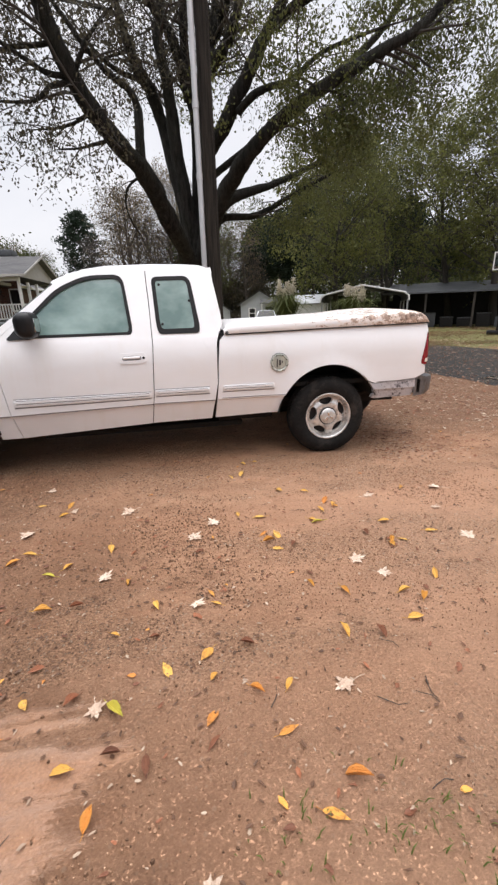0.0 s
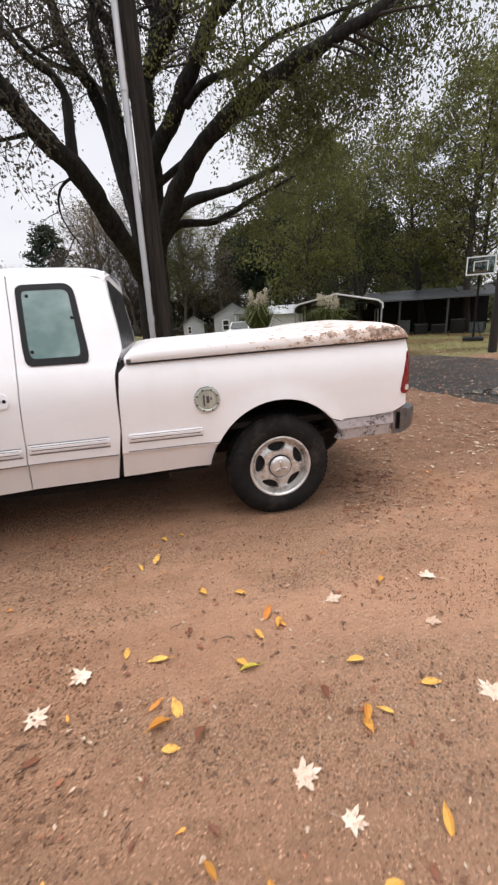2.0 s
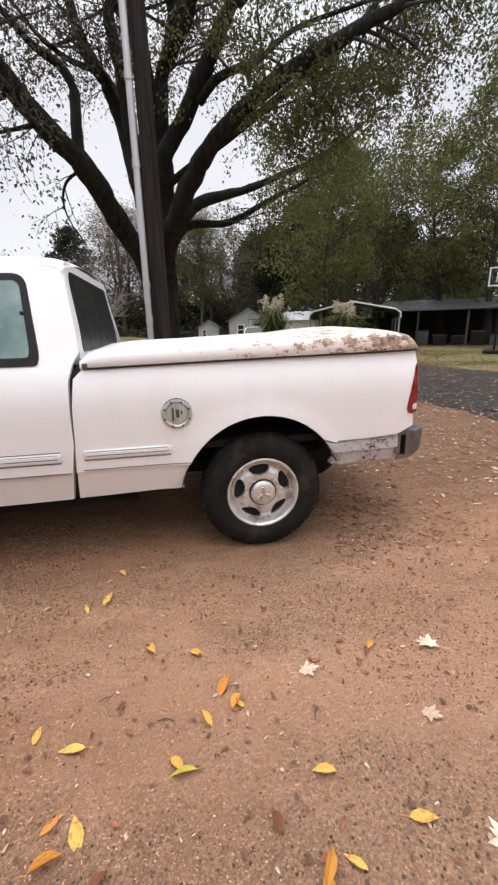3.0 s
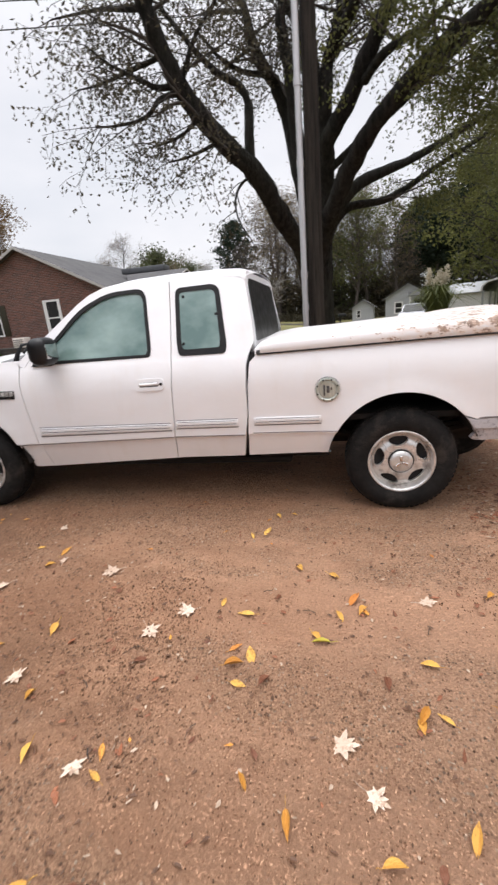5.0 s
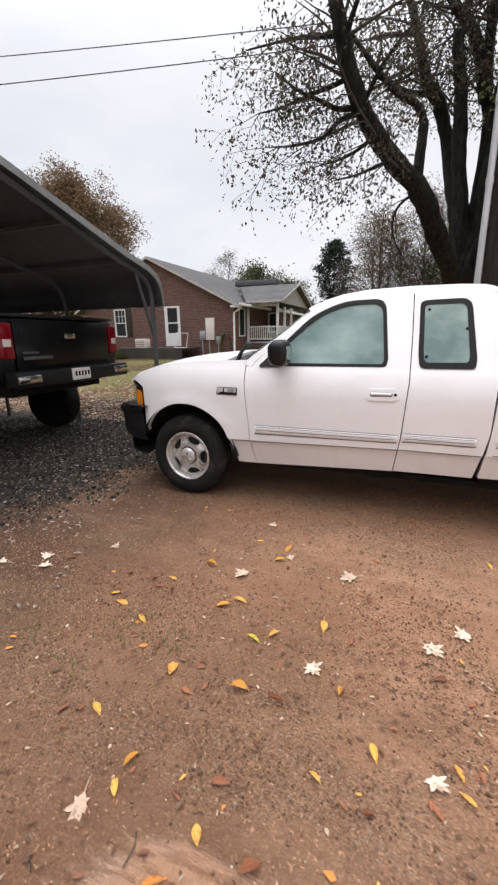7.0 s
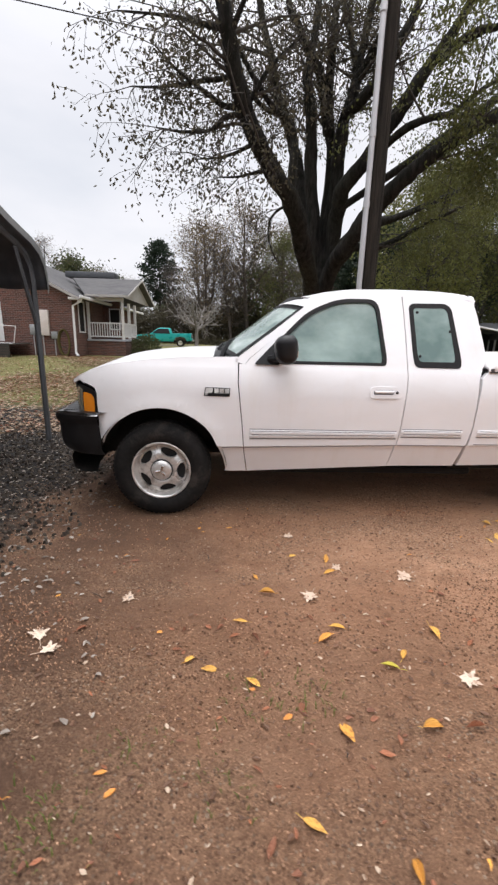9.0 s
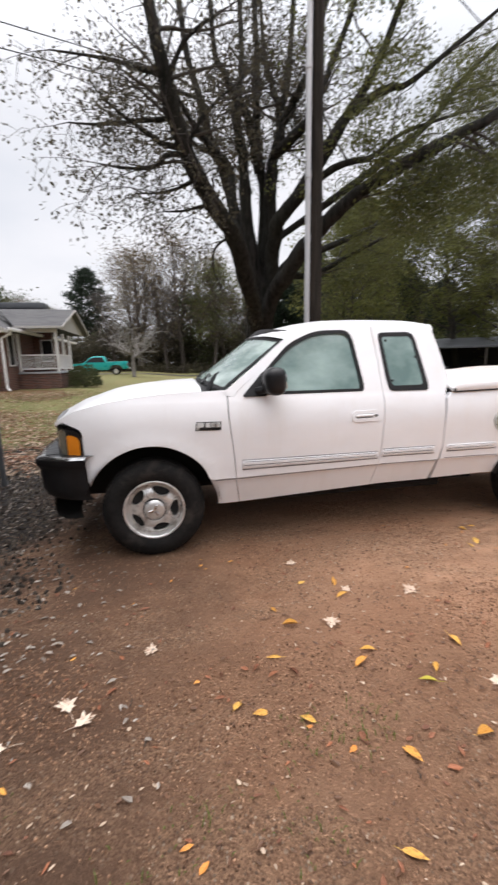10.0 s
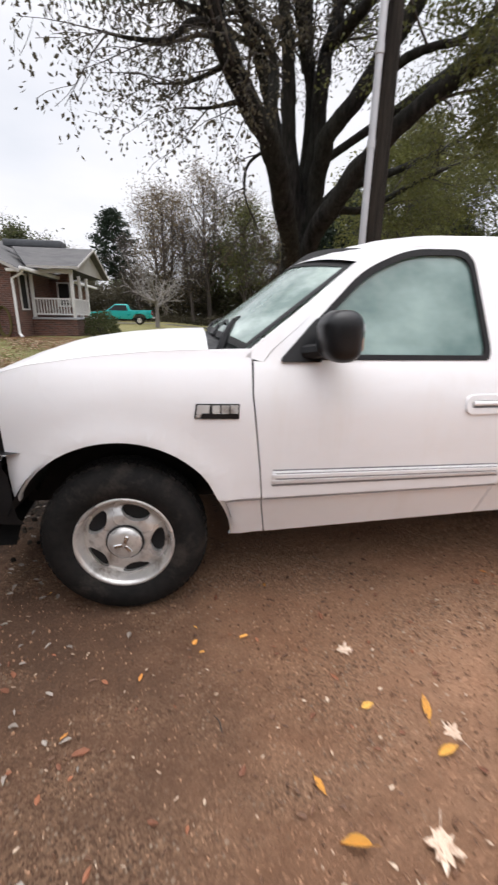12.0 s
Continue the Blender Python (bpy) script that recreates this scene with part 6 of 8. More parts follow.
hoop = thing("basketball_hoop", "basketball hoop with white-lined backboard on a dark post", "basketball hoop", "", "", (14.95, 13.30, 0), -40)
hoop.scale = (1.08, 1.08, 1.08)
part("post", tube(bmesh.new(), [(0.0, 0.55, 0.0), (0.0, 0.50, 2.45), (0.0, 0.08, 3.0)], 0.045, 8), "black_plastic", hoop)
part("base", boxes((-0.40, 0.40, 0.35, 1.15, 0.0, 0.16), bevel=0.05), "black_plastic", hoop)
board = part("backboard", boxes((-0.52, 0.52, 0.0, 0.04, 2.62, 3.32), bevel=0.01), "glass", hoop, "clear backboard with white lines")
for x0, x1, z0, z1 in ((-0.52, 0.52, 3.27, 3.32), (-0.52, 0.52, 2.62, 2.67), (-0.52, -0.47, 2.67, 3.27), (0.47, 0.52, 2.67, 3.27), (-0.26, 0.26, 3.1, 3.135), (-0.26, -0.225, 2.76, 3.1), (0.225, 0.26, 2.76, 3.1)):
    part("line", boxes((x0, x1, -0.012, -0.003, z0, z1)), "white_trim", board)
part("rim", tube(bmesh.new(), [(0.23 * math.cos(a), -0.28 + 0.23 * math.sin(a), 2.72) for a in [2 * math.pi * k / 20 for k in range(21)]], 0.010, 6), "leaf_autumn", hoop)
part("strut", tube(bmesh.new(), [(0.30, 0.9, 0.12), (0.0, 0.52, 1.2)], 0.02, 6), "black_plastic", hoop)

# ---- buildings far behind ----
def small_building(name, label, at, turn, w, d, h, ridge, wall_mat, roof_mat, porch=False):
    b = thing(name, label, "house", "", "", at, turn)
    bm = sheet([(-w / 2, -0.3), (w / 2, -0.3), (w / 2, h), (0, ridge), (-w / 2, h)], [[(-w * 0.30, h * 0.35), (-w * 0.10, h * 0.35), (-w * 0.10, h * 0.82), (-w * 0.30, h * 0.82)]], (), (), 0.12)
    part("front_wall", bm, wall_mat, b)
    part("wall", boxes((-w / 2, -w / 2 + 0.12, 0.13, d, -0.3, h), (w / 2 - 0.12, w / 2, 0.13, d, -0.3, h), (-w / 2 + 0.13, w / 2 - 0.13, d - 0.12, d, -0.3, h)), wall_mat, b)
    bm = bmesh.new()
    for s_ in (1, -1):
        ex = s_ * (w / 2 + 0.25)
        ez = ridge + 0.05 - (ridge - h) * (w / 2 + 0.25) / (w / 2)
        slab(bm, (0, -0.25, ridge + 0.06), (ex, -0.25, ez), (ex, d + 0.2, ez), (0, d + 0.2, ridge + 0.06), 0.07)
    part("roof", bm, roof_mat, b)
    wn = part("window", boxes((-w * 0.30, -w * 0.10, -0.02, 0.03, h * 0.35, h * 0.39), (-w * 0.30, -w * 0.10, -0.02, 0.03, h * 0.78, h * 0.82), (-w * 0.30, -w * 0.27, -0.02, 0.03, h * 0.39, h * 0.78), (-w * 0.13, -w * 0.10, -0.02, 0.03, h * 0.39, h * 0.78), (-w * 0.27, -w * 0.13, -0.02, 0.03, h * 0.57, h * 0.60)), "white_trim", b)
    part("pane", boxes((-w * 0.28, -w * 0.12, 0.04, 0.05, h * 0.37, h * 0.80)), "dark_void", wn)
    if porch:
        bm = bmesh.new()
        slab(bm, (w * 0.02, -1.0, h + 0.02), (w / 2 + 0.2, -1.0, h + 0.02), (w / 2 + 0.2, -0.26, h + 0.35), (w * 0.02, -0.26, h + 0.35), 0.06)
        part("porch_roof", bm, roof_mat, b)
        for x in (w * 0.06, w / 2):
            part("porch_post", boxes((x - 0.05, x + 0.05, -0.95, -0.85, -0.2, h)), "white_trim", b)
        part("door", boxes((w * 0.15, w * 0.38, -0.03, -0.004, 0.0, h * 0.85)), "dark_void", b)
    return b


small_building("cottage", "small grey sided cottage with a white-trimmed porch", (7.75, 33.4, height(7.75, 33.4)), -12, 3.4, 4.0, 2.0, 3.0, "grey_siding", "shingle", True)
small_building("trailer_home", "white mobile home behind the pampas grass", (13.3, 31.5, height(13.3, 31.5)), 62, 2.6, 2.6, 1.9, 2.5, "white_trim", "steel")
small_building("garden_shed", "small grey garden shed with shingled roof", (23.7, 18.3, height(23.7, 18.3)), -50, 2.6, 2.6, 1.9, 2.9, "grey_siding", "shingle")
small_building("far_shed", "small white-trimmed shed beside the road", (4.55, 37.2, height(4.55, 37.2)), -8, 1.9, 2.4, 1.5, 2.1, "grey_siding", "shingle")

lot = thing("carport", "open metal carport with a pale eave among dark trees", "carport", "", "", (12.35, 22.0, height(12.35, 22.0)), -26)
prof2 = [(-2.8, 1.75), (-2.75, 2.05), (-2.5, 2.25), (-0.1, 2.75), (2.4, 2.25), (2.68, 2.05), (2.72, 1.75)]
bm = grid_surface(bmesh.new(), [0, 6.5], range(len(prof2)), lambda y, k: (prof2[k][0], y, prof2[k][1]))
part("roof_sheet", bm, "dark_roof", lot).modifiers.new("thickness", "SOLIDIFY").thickness = 0.04
part("edge_trim", tube(bmesh.new(), [(x, -0.02, z) for x, z in prof2], 0.06, 6), "white_trim", lot)
for x in (-2.7, 2.65):
    for y in (0.1, 3.2, 6.4):
        part("post", boxes((x - 0.05, x + 0.05, y - 0.05, y + 0.05, -0.1, 1.8)), "steel", lot)
# near-black sheet that paints the shade inside the open carport
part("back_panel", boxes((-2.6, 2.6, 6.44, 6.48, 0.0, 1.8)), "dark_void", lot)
lean = thing("open_shed", "long dark open shed roof full of stored things", "shed", "", "", (17.6, 20.8, height(17.6, 20.8)), -36)
bm = bmesh.new()
slab(bm, (-4.2, 0, 2.25), (4.2, 0, 2.25), (4.2, 5, 3.0), (-4.2, 5, 3.0), 0.10)
part("roof_sheet", bm, "dark_roof", lean)
for x in (-4.0, -1.4, 1.4, 4.0):
    part("post", boxes((x - 0.06, x + 0.06, 0.1, 0.22, -0.1, 2.15)), "dark_bark", lean)
# the shed's inner shade, put in as a near-black sheet
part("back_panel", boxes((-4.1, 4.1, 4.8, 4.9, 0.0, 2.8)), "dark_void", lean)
rng = random.Random(31)
for k in range(7):
    cx = -3.5 + k * 1.1
    hh = rng.uniform(0.5, 1.2)
    b_ = thing("storage_bin", "dark weathered bin stored under the shed roof", "bin", "stored bins", "", (17.6 + cx * 0.79 + 0.8, 20.8 - cx * 0.60 + 0.9, height(17.6, 21)), -38 + rng.uniform(-15, 15))
    part("case", boxes((-0.4, 0.4, -0.3, 0.3, 0, hh), bevel=0.04), rng.choice(["grey_plastic", "dark_roof", "underbody"]), b_)
    part("lid", boxes((-0.42, 0.42, -0.32, 0.32, hh + 0.002, hh + 0.06), bevel=0.02), "grey_plastic", b_)
mail = thing("mailbox", "black mailbox on a short post by the road", "mailbox", "", "", (2.17, 26.5, height(2.17, 26.5)), 0)
part("post", boxes((-0.05, 0.05, -0.05, 0.05, -0.05, 0.9)), "dark_bark", mail)
bm = boxes((-0.14, 0.42, -0.10, 0.10, 0.90, 1.14), bevel=0.04)
part("box", bm, "black_plastic", mail)

# ---- trees ----
class Wood:
    """Gathers bars and leaves as plain lists, for quick meshes."""
    def __init__(self, seed):
        self.v, self.f, self.lv, self.lf = [], [], [], []
        self.rng = random.Random(seed)

    def bar(self, pts, radii, n):
        base, side = len(self.v), None
        m = len(pts)
        for i in range(m):
            d = (pts[min(i + 1, m - 1)] - pts[max(i - 1, 0)])
            d = d.normalized() if d.length > 1e-6 else Vector((0, 0, 1))
            if side is None:
                side = d.orthogonal().normalized()
            side = (side - d * side.dot(d)).normalized()
            up = d.cross(side)
            for k in range(n):
                a = 2 * math.pi * k / n
                self.v.append(pts[i] + radii[i] * (math.cos(a) * side + math.sin(a) * up))
        for i in range(m - 1):
            for k in range(n):
                a, b = base + i * n + k, base + i * n + (k + 1) % n
                self.f.append((a, b, b + n, a + n))

    def leaf(self, p, size, droop):
        r = self.rng
        d = Vector((r.gauss(0, 1), r.gauss(0, 1), r.gauss(0, 0.7) - droop)).normalized()
        s = d.cross(Vector((r.gauss(0, 1), r.gauss(0, 1), r.gauss(0, 1)))).normalized()
        nrm = d.cross(s)
        ln, w = size * r.uniform(0.7, 1.3), size * r.uniform(0.20, 0.34)
        b = len(self.lv)
        mid = p + d * ln * 0.5 + nrm * ln * 0.08
        self.lv += [p, mid + s * w, p + d * ln, mid - s * w]
        self.lf.append((b, b + 1, b + 2, b + 3))

    def cluster(self, p, count, spread_, size, droop):
        r = self.rng
        for _ in range(count):
            q = p + Vector((r.gauss(0, spread_), r.gauss(0, spread_), r.gauss(0, spread_ * 0.8) - droop * spread_ * 0.4))
            self.leaf(q, size, droop)

    def shoot(self, start, d, length, radius, level, o):
        """A wandering branch with side shoots; o holds the settings."""
        r = self.rng
        n = 5 if level > 1 else 3
        pts, radii, p = [start], [radius], start
        d = d.normalized()
        for i in range(n):
            d = (d + Vector((r.gauss(0, 0.16), r.gauss(0, 0.16), r.gauss(0, 0.12) + o["lift"] * (0.5 if level > 1 else 0.0) - o["droop"] * (0.16 if level <= 1 else 0.0)))).normalized()
            p = p + d * (length / n)
            pts.append(p)
            radii.append(max(radius * (1 - 0.8 * (i + 1) / n), o["thin"]))
        self.bar(pts, radii, 6 if radius > 0.05 else (4 if radius > 0.018 else 3))
        if level <= 0:
            self.cluster(pts[-1], o["leaves"], o["spread"], o["size"], o["droop"])
            self.cluster(pts[1], o["leaves"] // 2, o["spread"], o["size"], o["droop"])
            return
        kids = o["kids"][min(level, len(o["kids"]) - 1)]
        for k in range(kids):
            t = 0.25 + 0.75 * (k + r.random()) / kids
            i = min(int(t * n), n - 1)
            q = pts[i].lerp(pts[i + 1], t * n - i)
            along = (pts[i + 1] - pts[i]).normalized()
            side = along.cross(Vector((r.gauss(0, 1), r.gauss(0, 1), r.gauss(0, 1)))).normalized()
            self.shoot(q, along * r.uniform(0.3, 0.8) + side * r.uniform(0.6, 1.0), length * r.uniform(0.40, 0.62), radii[i] * 0.55, level - 1, o)

    def meshes(self, name, bark, leaf):
        me = bpy.data.meshes.new(name + "_trunk")
        me.from_pydata([tuple(v) for v in self.v], [], self.f)
        me.materials.append(M[bark])
        me.polygons.foreach_set("use_smooth", [True] * len(me.polygons))
        lm = None
        if self.lf:
            lm = bpy.data.meshes.new(name + "_crown")
            lm.from_pydata([tuple(v) for v in self.lv], [], self.lf)
            lm.materials.append(M[leaf])
        return me, lm

    def plant(self, name, label, bark, leaf, at=(0, 0, 0), turn=0.0, scale=1.0, group=""):
        t = thing(name, label, "tree", group, "", at, turn)
        t.scale = (scale,) * 3
        me, lm = self.meshes(name, bark, leaf)
        new("trunk", me).parent = t
        if lm:
            new("crown", lm).parent = t
        return t


# the great oak behind the pickup
oak = Wood(11)
V = Vector


def smooth_line(pts, radii, per=4):
    """A curve through the points of a limb."""
    out, rr = [], []
    P = [V(p) for p in pts]
    for i in range(len(P) - 1):
        a, b, c, d = P[max(i - 1, 0)], P[i], P[i + 1], P[min(i + 2, len(P) - 1)]
        for k in range(per):
            t = k / per
            out.append(0.5 * ((2 * b) + (c - a) * t + (2 * a - 5 * b + 4 * c - d) * t * t + (3 * b - a - 3 * c + d) * t ** 3))
            rr.append(radii[i] * (1 - t) + radii[i + 1] * t)
    return out + [P[-1]], rr + [radii[-1]]


crowns = {"l": Wood(21), "r": Wood(22)}
opts = {
    "l": dict(lift=0.04, droop=1.0, thin=0.004, leaves=8, spread=0.12, size=0.070, kids=[0, 4, 4, 4]),
    "s": dict(lift=0.02, droop=0.9, thin=0.004, leaves=8, spread=0.11, size=0.078, kids=[0, 4, 4, 4]),
    "r": dict(lift=0.02, droop=1.2, thin=0.004, leaves=27, spread=0.12, size=0.072, kids=[0, 4, 4, 4])}


def limb(kind, r0, r1, *pts):
    """One limb of the oak, thinning from r0 to r1, with its leafy shoots."""
    n = len(pts) - 1
    radii = [r0 + (r1 - r0) * (i / n) ** 1.25 for i in range(n + 1)]
    line, rr = smooth_line(pts, radii, 5)
    for i in range(1, len(line)):
        line[i] = line[i] + V((noise.noise((i * 0.55, r0 * 90, 1.0)), noise.noise((i * 0.55, r0 * 90, 5.0)), 0)) * min(0.05, rr[i] * 0.35)
    rr = [r * (1 + 0.16 * noise.noise((i * 0.5, r0 * 70, pts[0][0] * 3))) for i, r in enumerate(rr)]
    oak.bar(line, rr, 14 if r0 > 0.1 else 7)
    if not kind:
        return
    w, o, total = crowns["r" if kind == "r" else "l"], opts[kind], len(line)
    span = sum((q - p).length for p, q in zip(line, line[1:]))
    count = int(span * (3.0 if kind == "r" else (4.2 if kind == "s" else 2.1)))
    t0 = 0.15 if kind == "s" else 0.34
    for k in range(count):
        t = t0 + (1 - t0) * (k + w.rng.random()) / count
        i = min(int(t * (total - 1)), total - 2)
        q = line[i]
        if kind == "r" and q.x < 2.2:
            continue
        along = (line[i + 1] - line[i]).normalized()
        if kind != "s" and noise.noise((q.x * 0.55, q.y * 0.55, q.z * 0.55)) < -0.10:
            continue
        if kind == "r" and w.rng.random() < (0.35 if q.x < 3.4 else (0.6 if q.x > 5.6 else 0.0)):
            continue
        d = along * 0.6 + V((w.rng.gauss(0, 0.6), w.rng.gauss(0, 0.6), w.rng.uniform(-0.5, 0.4)))
        if kind == "s":
            w.shoot(q, d, w.rng.uniform(0.5, 1.1), 0.014, 1, o)
        else:
            w.shoot(q, d, w.rng.uniform(0.9, 1.9) * (1.15 if kind == "r" else 1.0), min(rr[i] * 0.35, 0.035), 2, o)
            if kind == "r" and 3.0 < q.x < 5.4:
                w.shoot(q, V((-d.y, d.x, d.z - 0.2)), w.rng.uniform(0.9, 1.8), min(rr[i] * 0.35, 0.03), 2, o)
    w.shoot(line[-1], line[-1] - line[-3], 0.9 if kind == "s" else 1.4, rr[-1] * 0.8, 1 if kind == "s" else 2, o)


limb("", 0.47, 0.30, (1.08, 8.70, -0.15), (1.06, 8.68, 0.25), (1.05, 8.66, 1.4), (1.07, 8.62, 2.5), (1.06, 8.62, 3.3), (1.06, 8.62, 4.1))
limb("l", 0.22, 0.055, (0.95, 8.45, 2.45), (0.60, 7.50, 3.10), (0.24, 6.70, 3.68), (0.00, 6.22, 4.10), (-0.43, 5.75, 4.50), (-0.90, 5.28, 5.00), (-1.18, 5.00, 5.50), (-1.34, 4.78, 6.00), (-1.47, 4.62, 6.50), (-1.56, 4.60, 7.00), (-1.66, 4.60, 7.60), (-1.95, 4.80, 9.60))
limb("l", 0.10, 0.03, (-0.12, 6.00, 4.20), (-0.09, 6.00, 4.75), (-0.08, 6.05, 5.25), (-0.22, 5.95, 5.52), (-0.55, 5.80, 5.68), (-0.95, 5.60, 6.05), (-1.40, 5.40, 6.60))
limb("l", 0.205, 0.06, (0.98, 8.65, 2.90), (0.81, 8.80, 4.14), (0.67, 8.95, 4.87), (0.44, 9.30, 6.07), (0.20, 9.20, 6.75), (-0.01, 9.05, 7.06), (-0.24, 8.80, 7.49), (-0.39, 8.70, 8.07), (-0.75, 8.70, 9.29), (-0.90, 8.70, 12.00))
limb("l", 0.185, 0.05, (1.00, 8.50, 3.10), (0.83, 8.40, 4.39), (0.65, 8.35, 5.65), (0.58, 8.20, 6.50), (0.43, 8.20, 7.36), (0.53, 8.30, 8.08), (0.64, 8.40, 9.12), (0.50, 8.40, 11.50))
limb("l", 0.16, 0.06, (1.05, 8.70, 3.10), (1.22, 8.70, 4.87), (1.21, 8.65, 6.02), (1.09, 8.70, 7.03), (1.09, 8.70, 8.21), (1.10, 8.70, 9.33), (0.95, 8.80, 12.30))
limb("l", 0.14, 0.05, (1.12, 8.65, 6.46), (0.94, 8.50, 7.11), (0.70, 8.30, 7.66), (0.38, 8.20, 8.05), (0.14, 8.10, 8.39), (-0.11, 8.00, 8.84), (-0.20, 7.90, 11.00))
limb("l", 0.185, 0.05, (1.12, 8.60, 3.10), (1.37, 8.50, 5.20), (1.33, 8.30, 6.07), (1.43, 8.35, 6.75), (1.63, 8.45, 7.33), (1.75, 8.80, 7.98), (1.66, 9.20, 8.80), (1.52, 9.70, 10.00), (1.40, 9.80, 12.50))
limb("l", 0.12, 0.05, (1.74, 8.75, 7.90), (1.87, 8.80, 8.51), (1.99, 8.70, 9.34), (2.10, 8.60, 11.60))
limb("l", 0.13, 0.05, (1.70, 8.60, 7.58), (1.97, 8.40, 8.05), (2.09, 8.00, 8.25), (2.37, 8.00, 8.89), (2.90, 7.80, 11.00))
limb("l", 0.13, 0.05, (1.43, 8.30, 6.76), (1.70, 7.60, 6.85), (1.91, 7.20, 6.98), (2.05, 6.90, 7.20), (2.16, 6.80, 7.53), (2.43, 6.80, 8.09), (3.10, 6.60, 9.80))
limb("r", 0.21, 0.06, (1.15, 8.50, 2.90), (1.33, 8.30, 4.09), (1.36, 7.70, 4.94), (1.75, 7.35, 5.43), (2.15, 6.96, 6.07), (2.38, 6.70, 6.41), (2.63, 6.56, 6.82), (2.87, 6.40, 7.16), (3.22, 6.30, 7.78), (4.10, 6.00, 10.00))
limb("r", 0.11, 0.03, (2.77, 6.42, 6.86), (3.13, 6.20, 7.11), (3.42, 6.00, 7.17), (3.82, 5.80, 7.25), (5.60, 5.60, 8.60))
limb("r", 0.22, 0.03, (1.10, 8.50, 2.20), (1.25, 8.00, 3.16), (1.51, 7.30, 3.68), (1.75, 6.96, 4.13), (2.05, 6.46, 4.49), (2.38, 6.16, 4.81), (2.73, 5.96, 5.09), (3.50, 5.50, 5.50), (4.60, 5.30, 6.05), (5.40, 5.20, 6.45), (6.05, 5.25, 7.25), (6.75, 5.20, 8.30), (7.15, 5.20, 9.40))
limb("r", 0.07, 0.012, (5.20, 5.20, 6.35), (5.90, 5.25, 6.85), (6.65, 5.20, 7.05), (7.40, 5.10, 7.45), (8.10, 5.10, 7.50))
limb("r", 0.09, 0.025, (2.10, 7.00, 5.66), (2.34, 6.50, 5.76), (2.67, 6.20, 5.80), (3.02, 6.00, 5.83), (3.70, 5.90, 6.30), (4.90, 5.80, 6.70))
limb("s", 0.032, 0.006, (-0.03, 6.18, 4.13), (-0.27, 6.22, 4.08), (-0.47, 6.26, 3.88), (-0.51, 6.26, 3.57), (-0.42, 6.30, 3.28), (-0.30, 6.34, 3.08))
limb("s", 0.055, 0.012, (-1.00, 5.18, 5.17), (-1.19, 5.05, 5.16), (-1.42, 4.92, 5.05), (-1.68, 4.86, 4.83), (-2.14, 4.80, 4.77), (-2.55, 4.73, 4.78))
limb("s", 0.055, 0.012, (-1.06, 5.12, 5.28), (-1.46, 5.06, 5.30), (-1.72, 4.99, 5.42), (-2.18, 4.93, 5.67), (-2.55, 4.86, 5.97))
limb("s", 0.05, 0.012, (-1.23, 4.93, 5.66), (-1.48, 5.06, 5.68), (-1.93, 5.19, 5.68), (-2.56, 5.25, 5.61), (-3.06, 5.31, 5.63))
limb("s", 0.055, 0.012, (-1.38, 4.73, 6.15), (-1.72, 4.92, 6.32), (-2.31, 5.05, 6.49), (-3.20, 5.11, 6.56))
limb("s", 0.045, 0.01, (-0.52, 5.66, 4.60), (-0.75, 5.53, 4.50), (-1.14, 5.40, 4.35), (-1.53, 5.34, 4.30))
limb("s", 0.045, 0.01, (-0.83, 5.35, 4.92), (-1.12, 5.54, 4.83), (-1.50, 5.67, 4.75), (-2.01, 5.73, 4.72))
limb("s", 0.07, 0.03, (0.07, 9.10, 7.02), (-0.52, 8.60, 6.97), (-0.95, 8.20, 7.10), (-1.21, 8.00, 7.35))
limb("r", 0.15, 0.04, (1.20, 8.60, 3.30), (1.98, 8.70, 4.25), (2.90, 9.20, 4.70), (3.40, 9.50, 4.90), (4.50, 9.90, 5.42), (5.60, 10.20, 5.96), (7.00, 10.60, 6.90))
limb("r", 0.12, 0.04, (1.20, 8.60, 2.90), (1.75, 8.90, 3.85), (2.90, 9.20, 4.05), (4.00, 9.30, 4.62), (5.20, 9.40, 5.20))
limb("r", 0.10, 0.02, (1.25, 8.70, 4.60), (5.44, 8.40, 7.51), (6.85, 8.20, 9.06), (8.32, 8.00, 10.34), (9.88, 8.00, 11.39))
limb("s", 0.05, 0.012, (-1.06, 5.12, 5.29), (-0.68, 4.93, 5.80), (-0.16, 4.80, 6.19))
limb("s", 0.05, 0.012, (-1.36, 4.76, 6.06), (-1.01, 4.50, 6.57), (-0.37, 4.38, 6.96))
limb("s", 0.05, 0.012, (-0.40, 8.70, 8.10), (-1.20, 9.30, 8.60), (-2.00, 9.80, 8.90))
limb("s", 0.05, 0.012, (-0.25, 8.80, 7.50), (-0.90, 9.40, 7.60), (-1.70, 9.90, 7.50))
oak_tree = oak.plant("oak_tree", "huge spreading oak with dark bark and thinning brown-green leaves", "bark", "leaf_oak")
for w, mat, lab in ((crowns["l"], "leaf_brown", "thin grey-brown outer crown"), (crowns["r"], "leaf_oak", "olive drooping crown")):
    me, lm = w.meshes("oak", "dark_bark", mat)
    tagged(new("branchwork", me), "").parent = oak_tree
    o_ = new("crown", lm)
    o_.parent = oak_tree
    tagged(o_, lab)


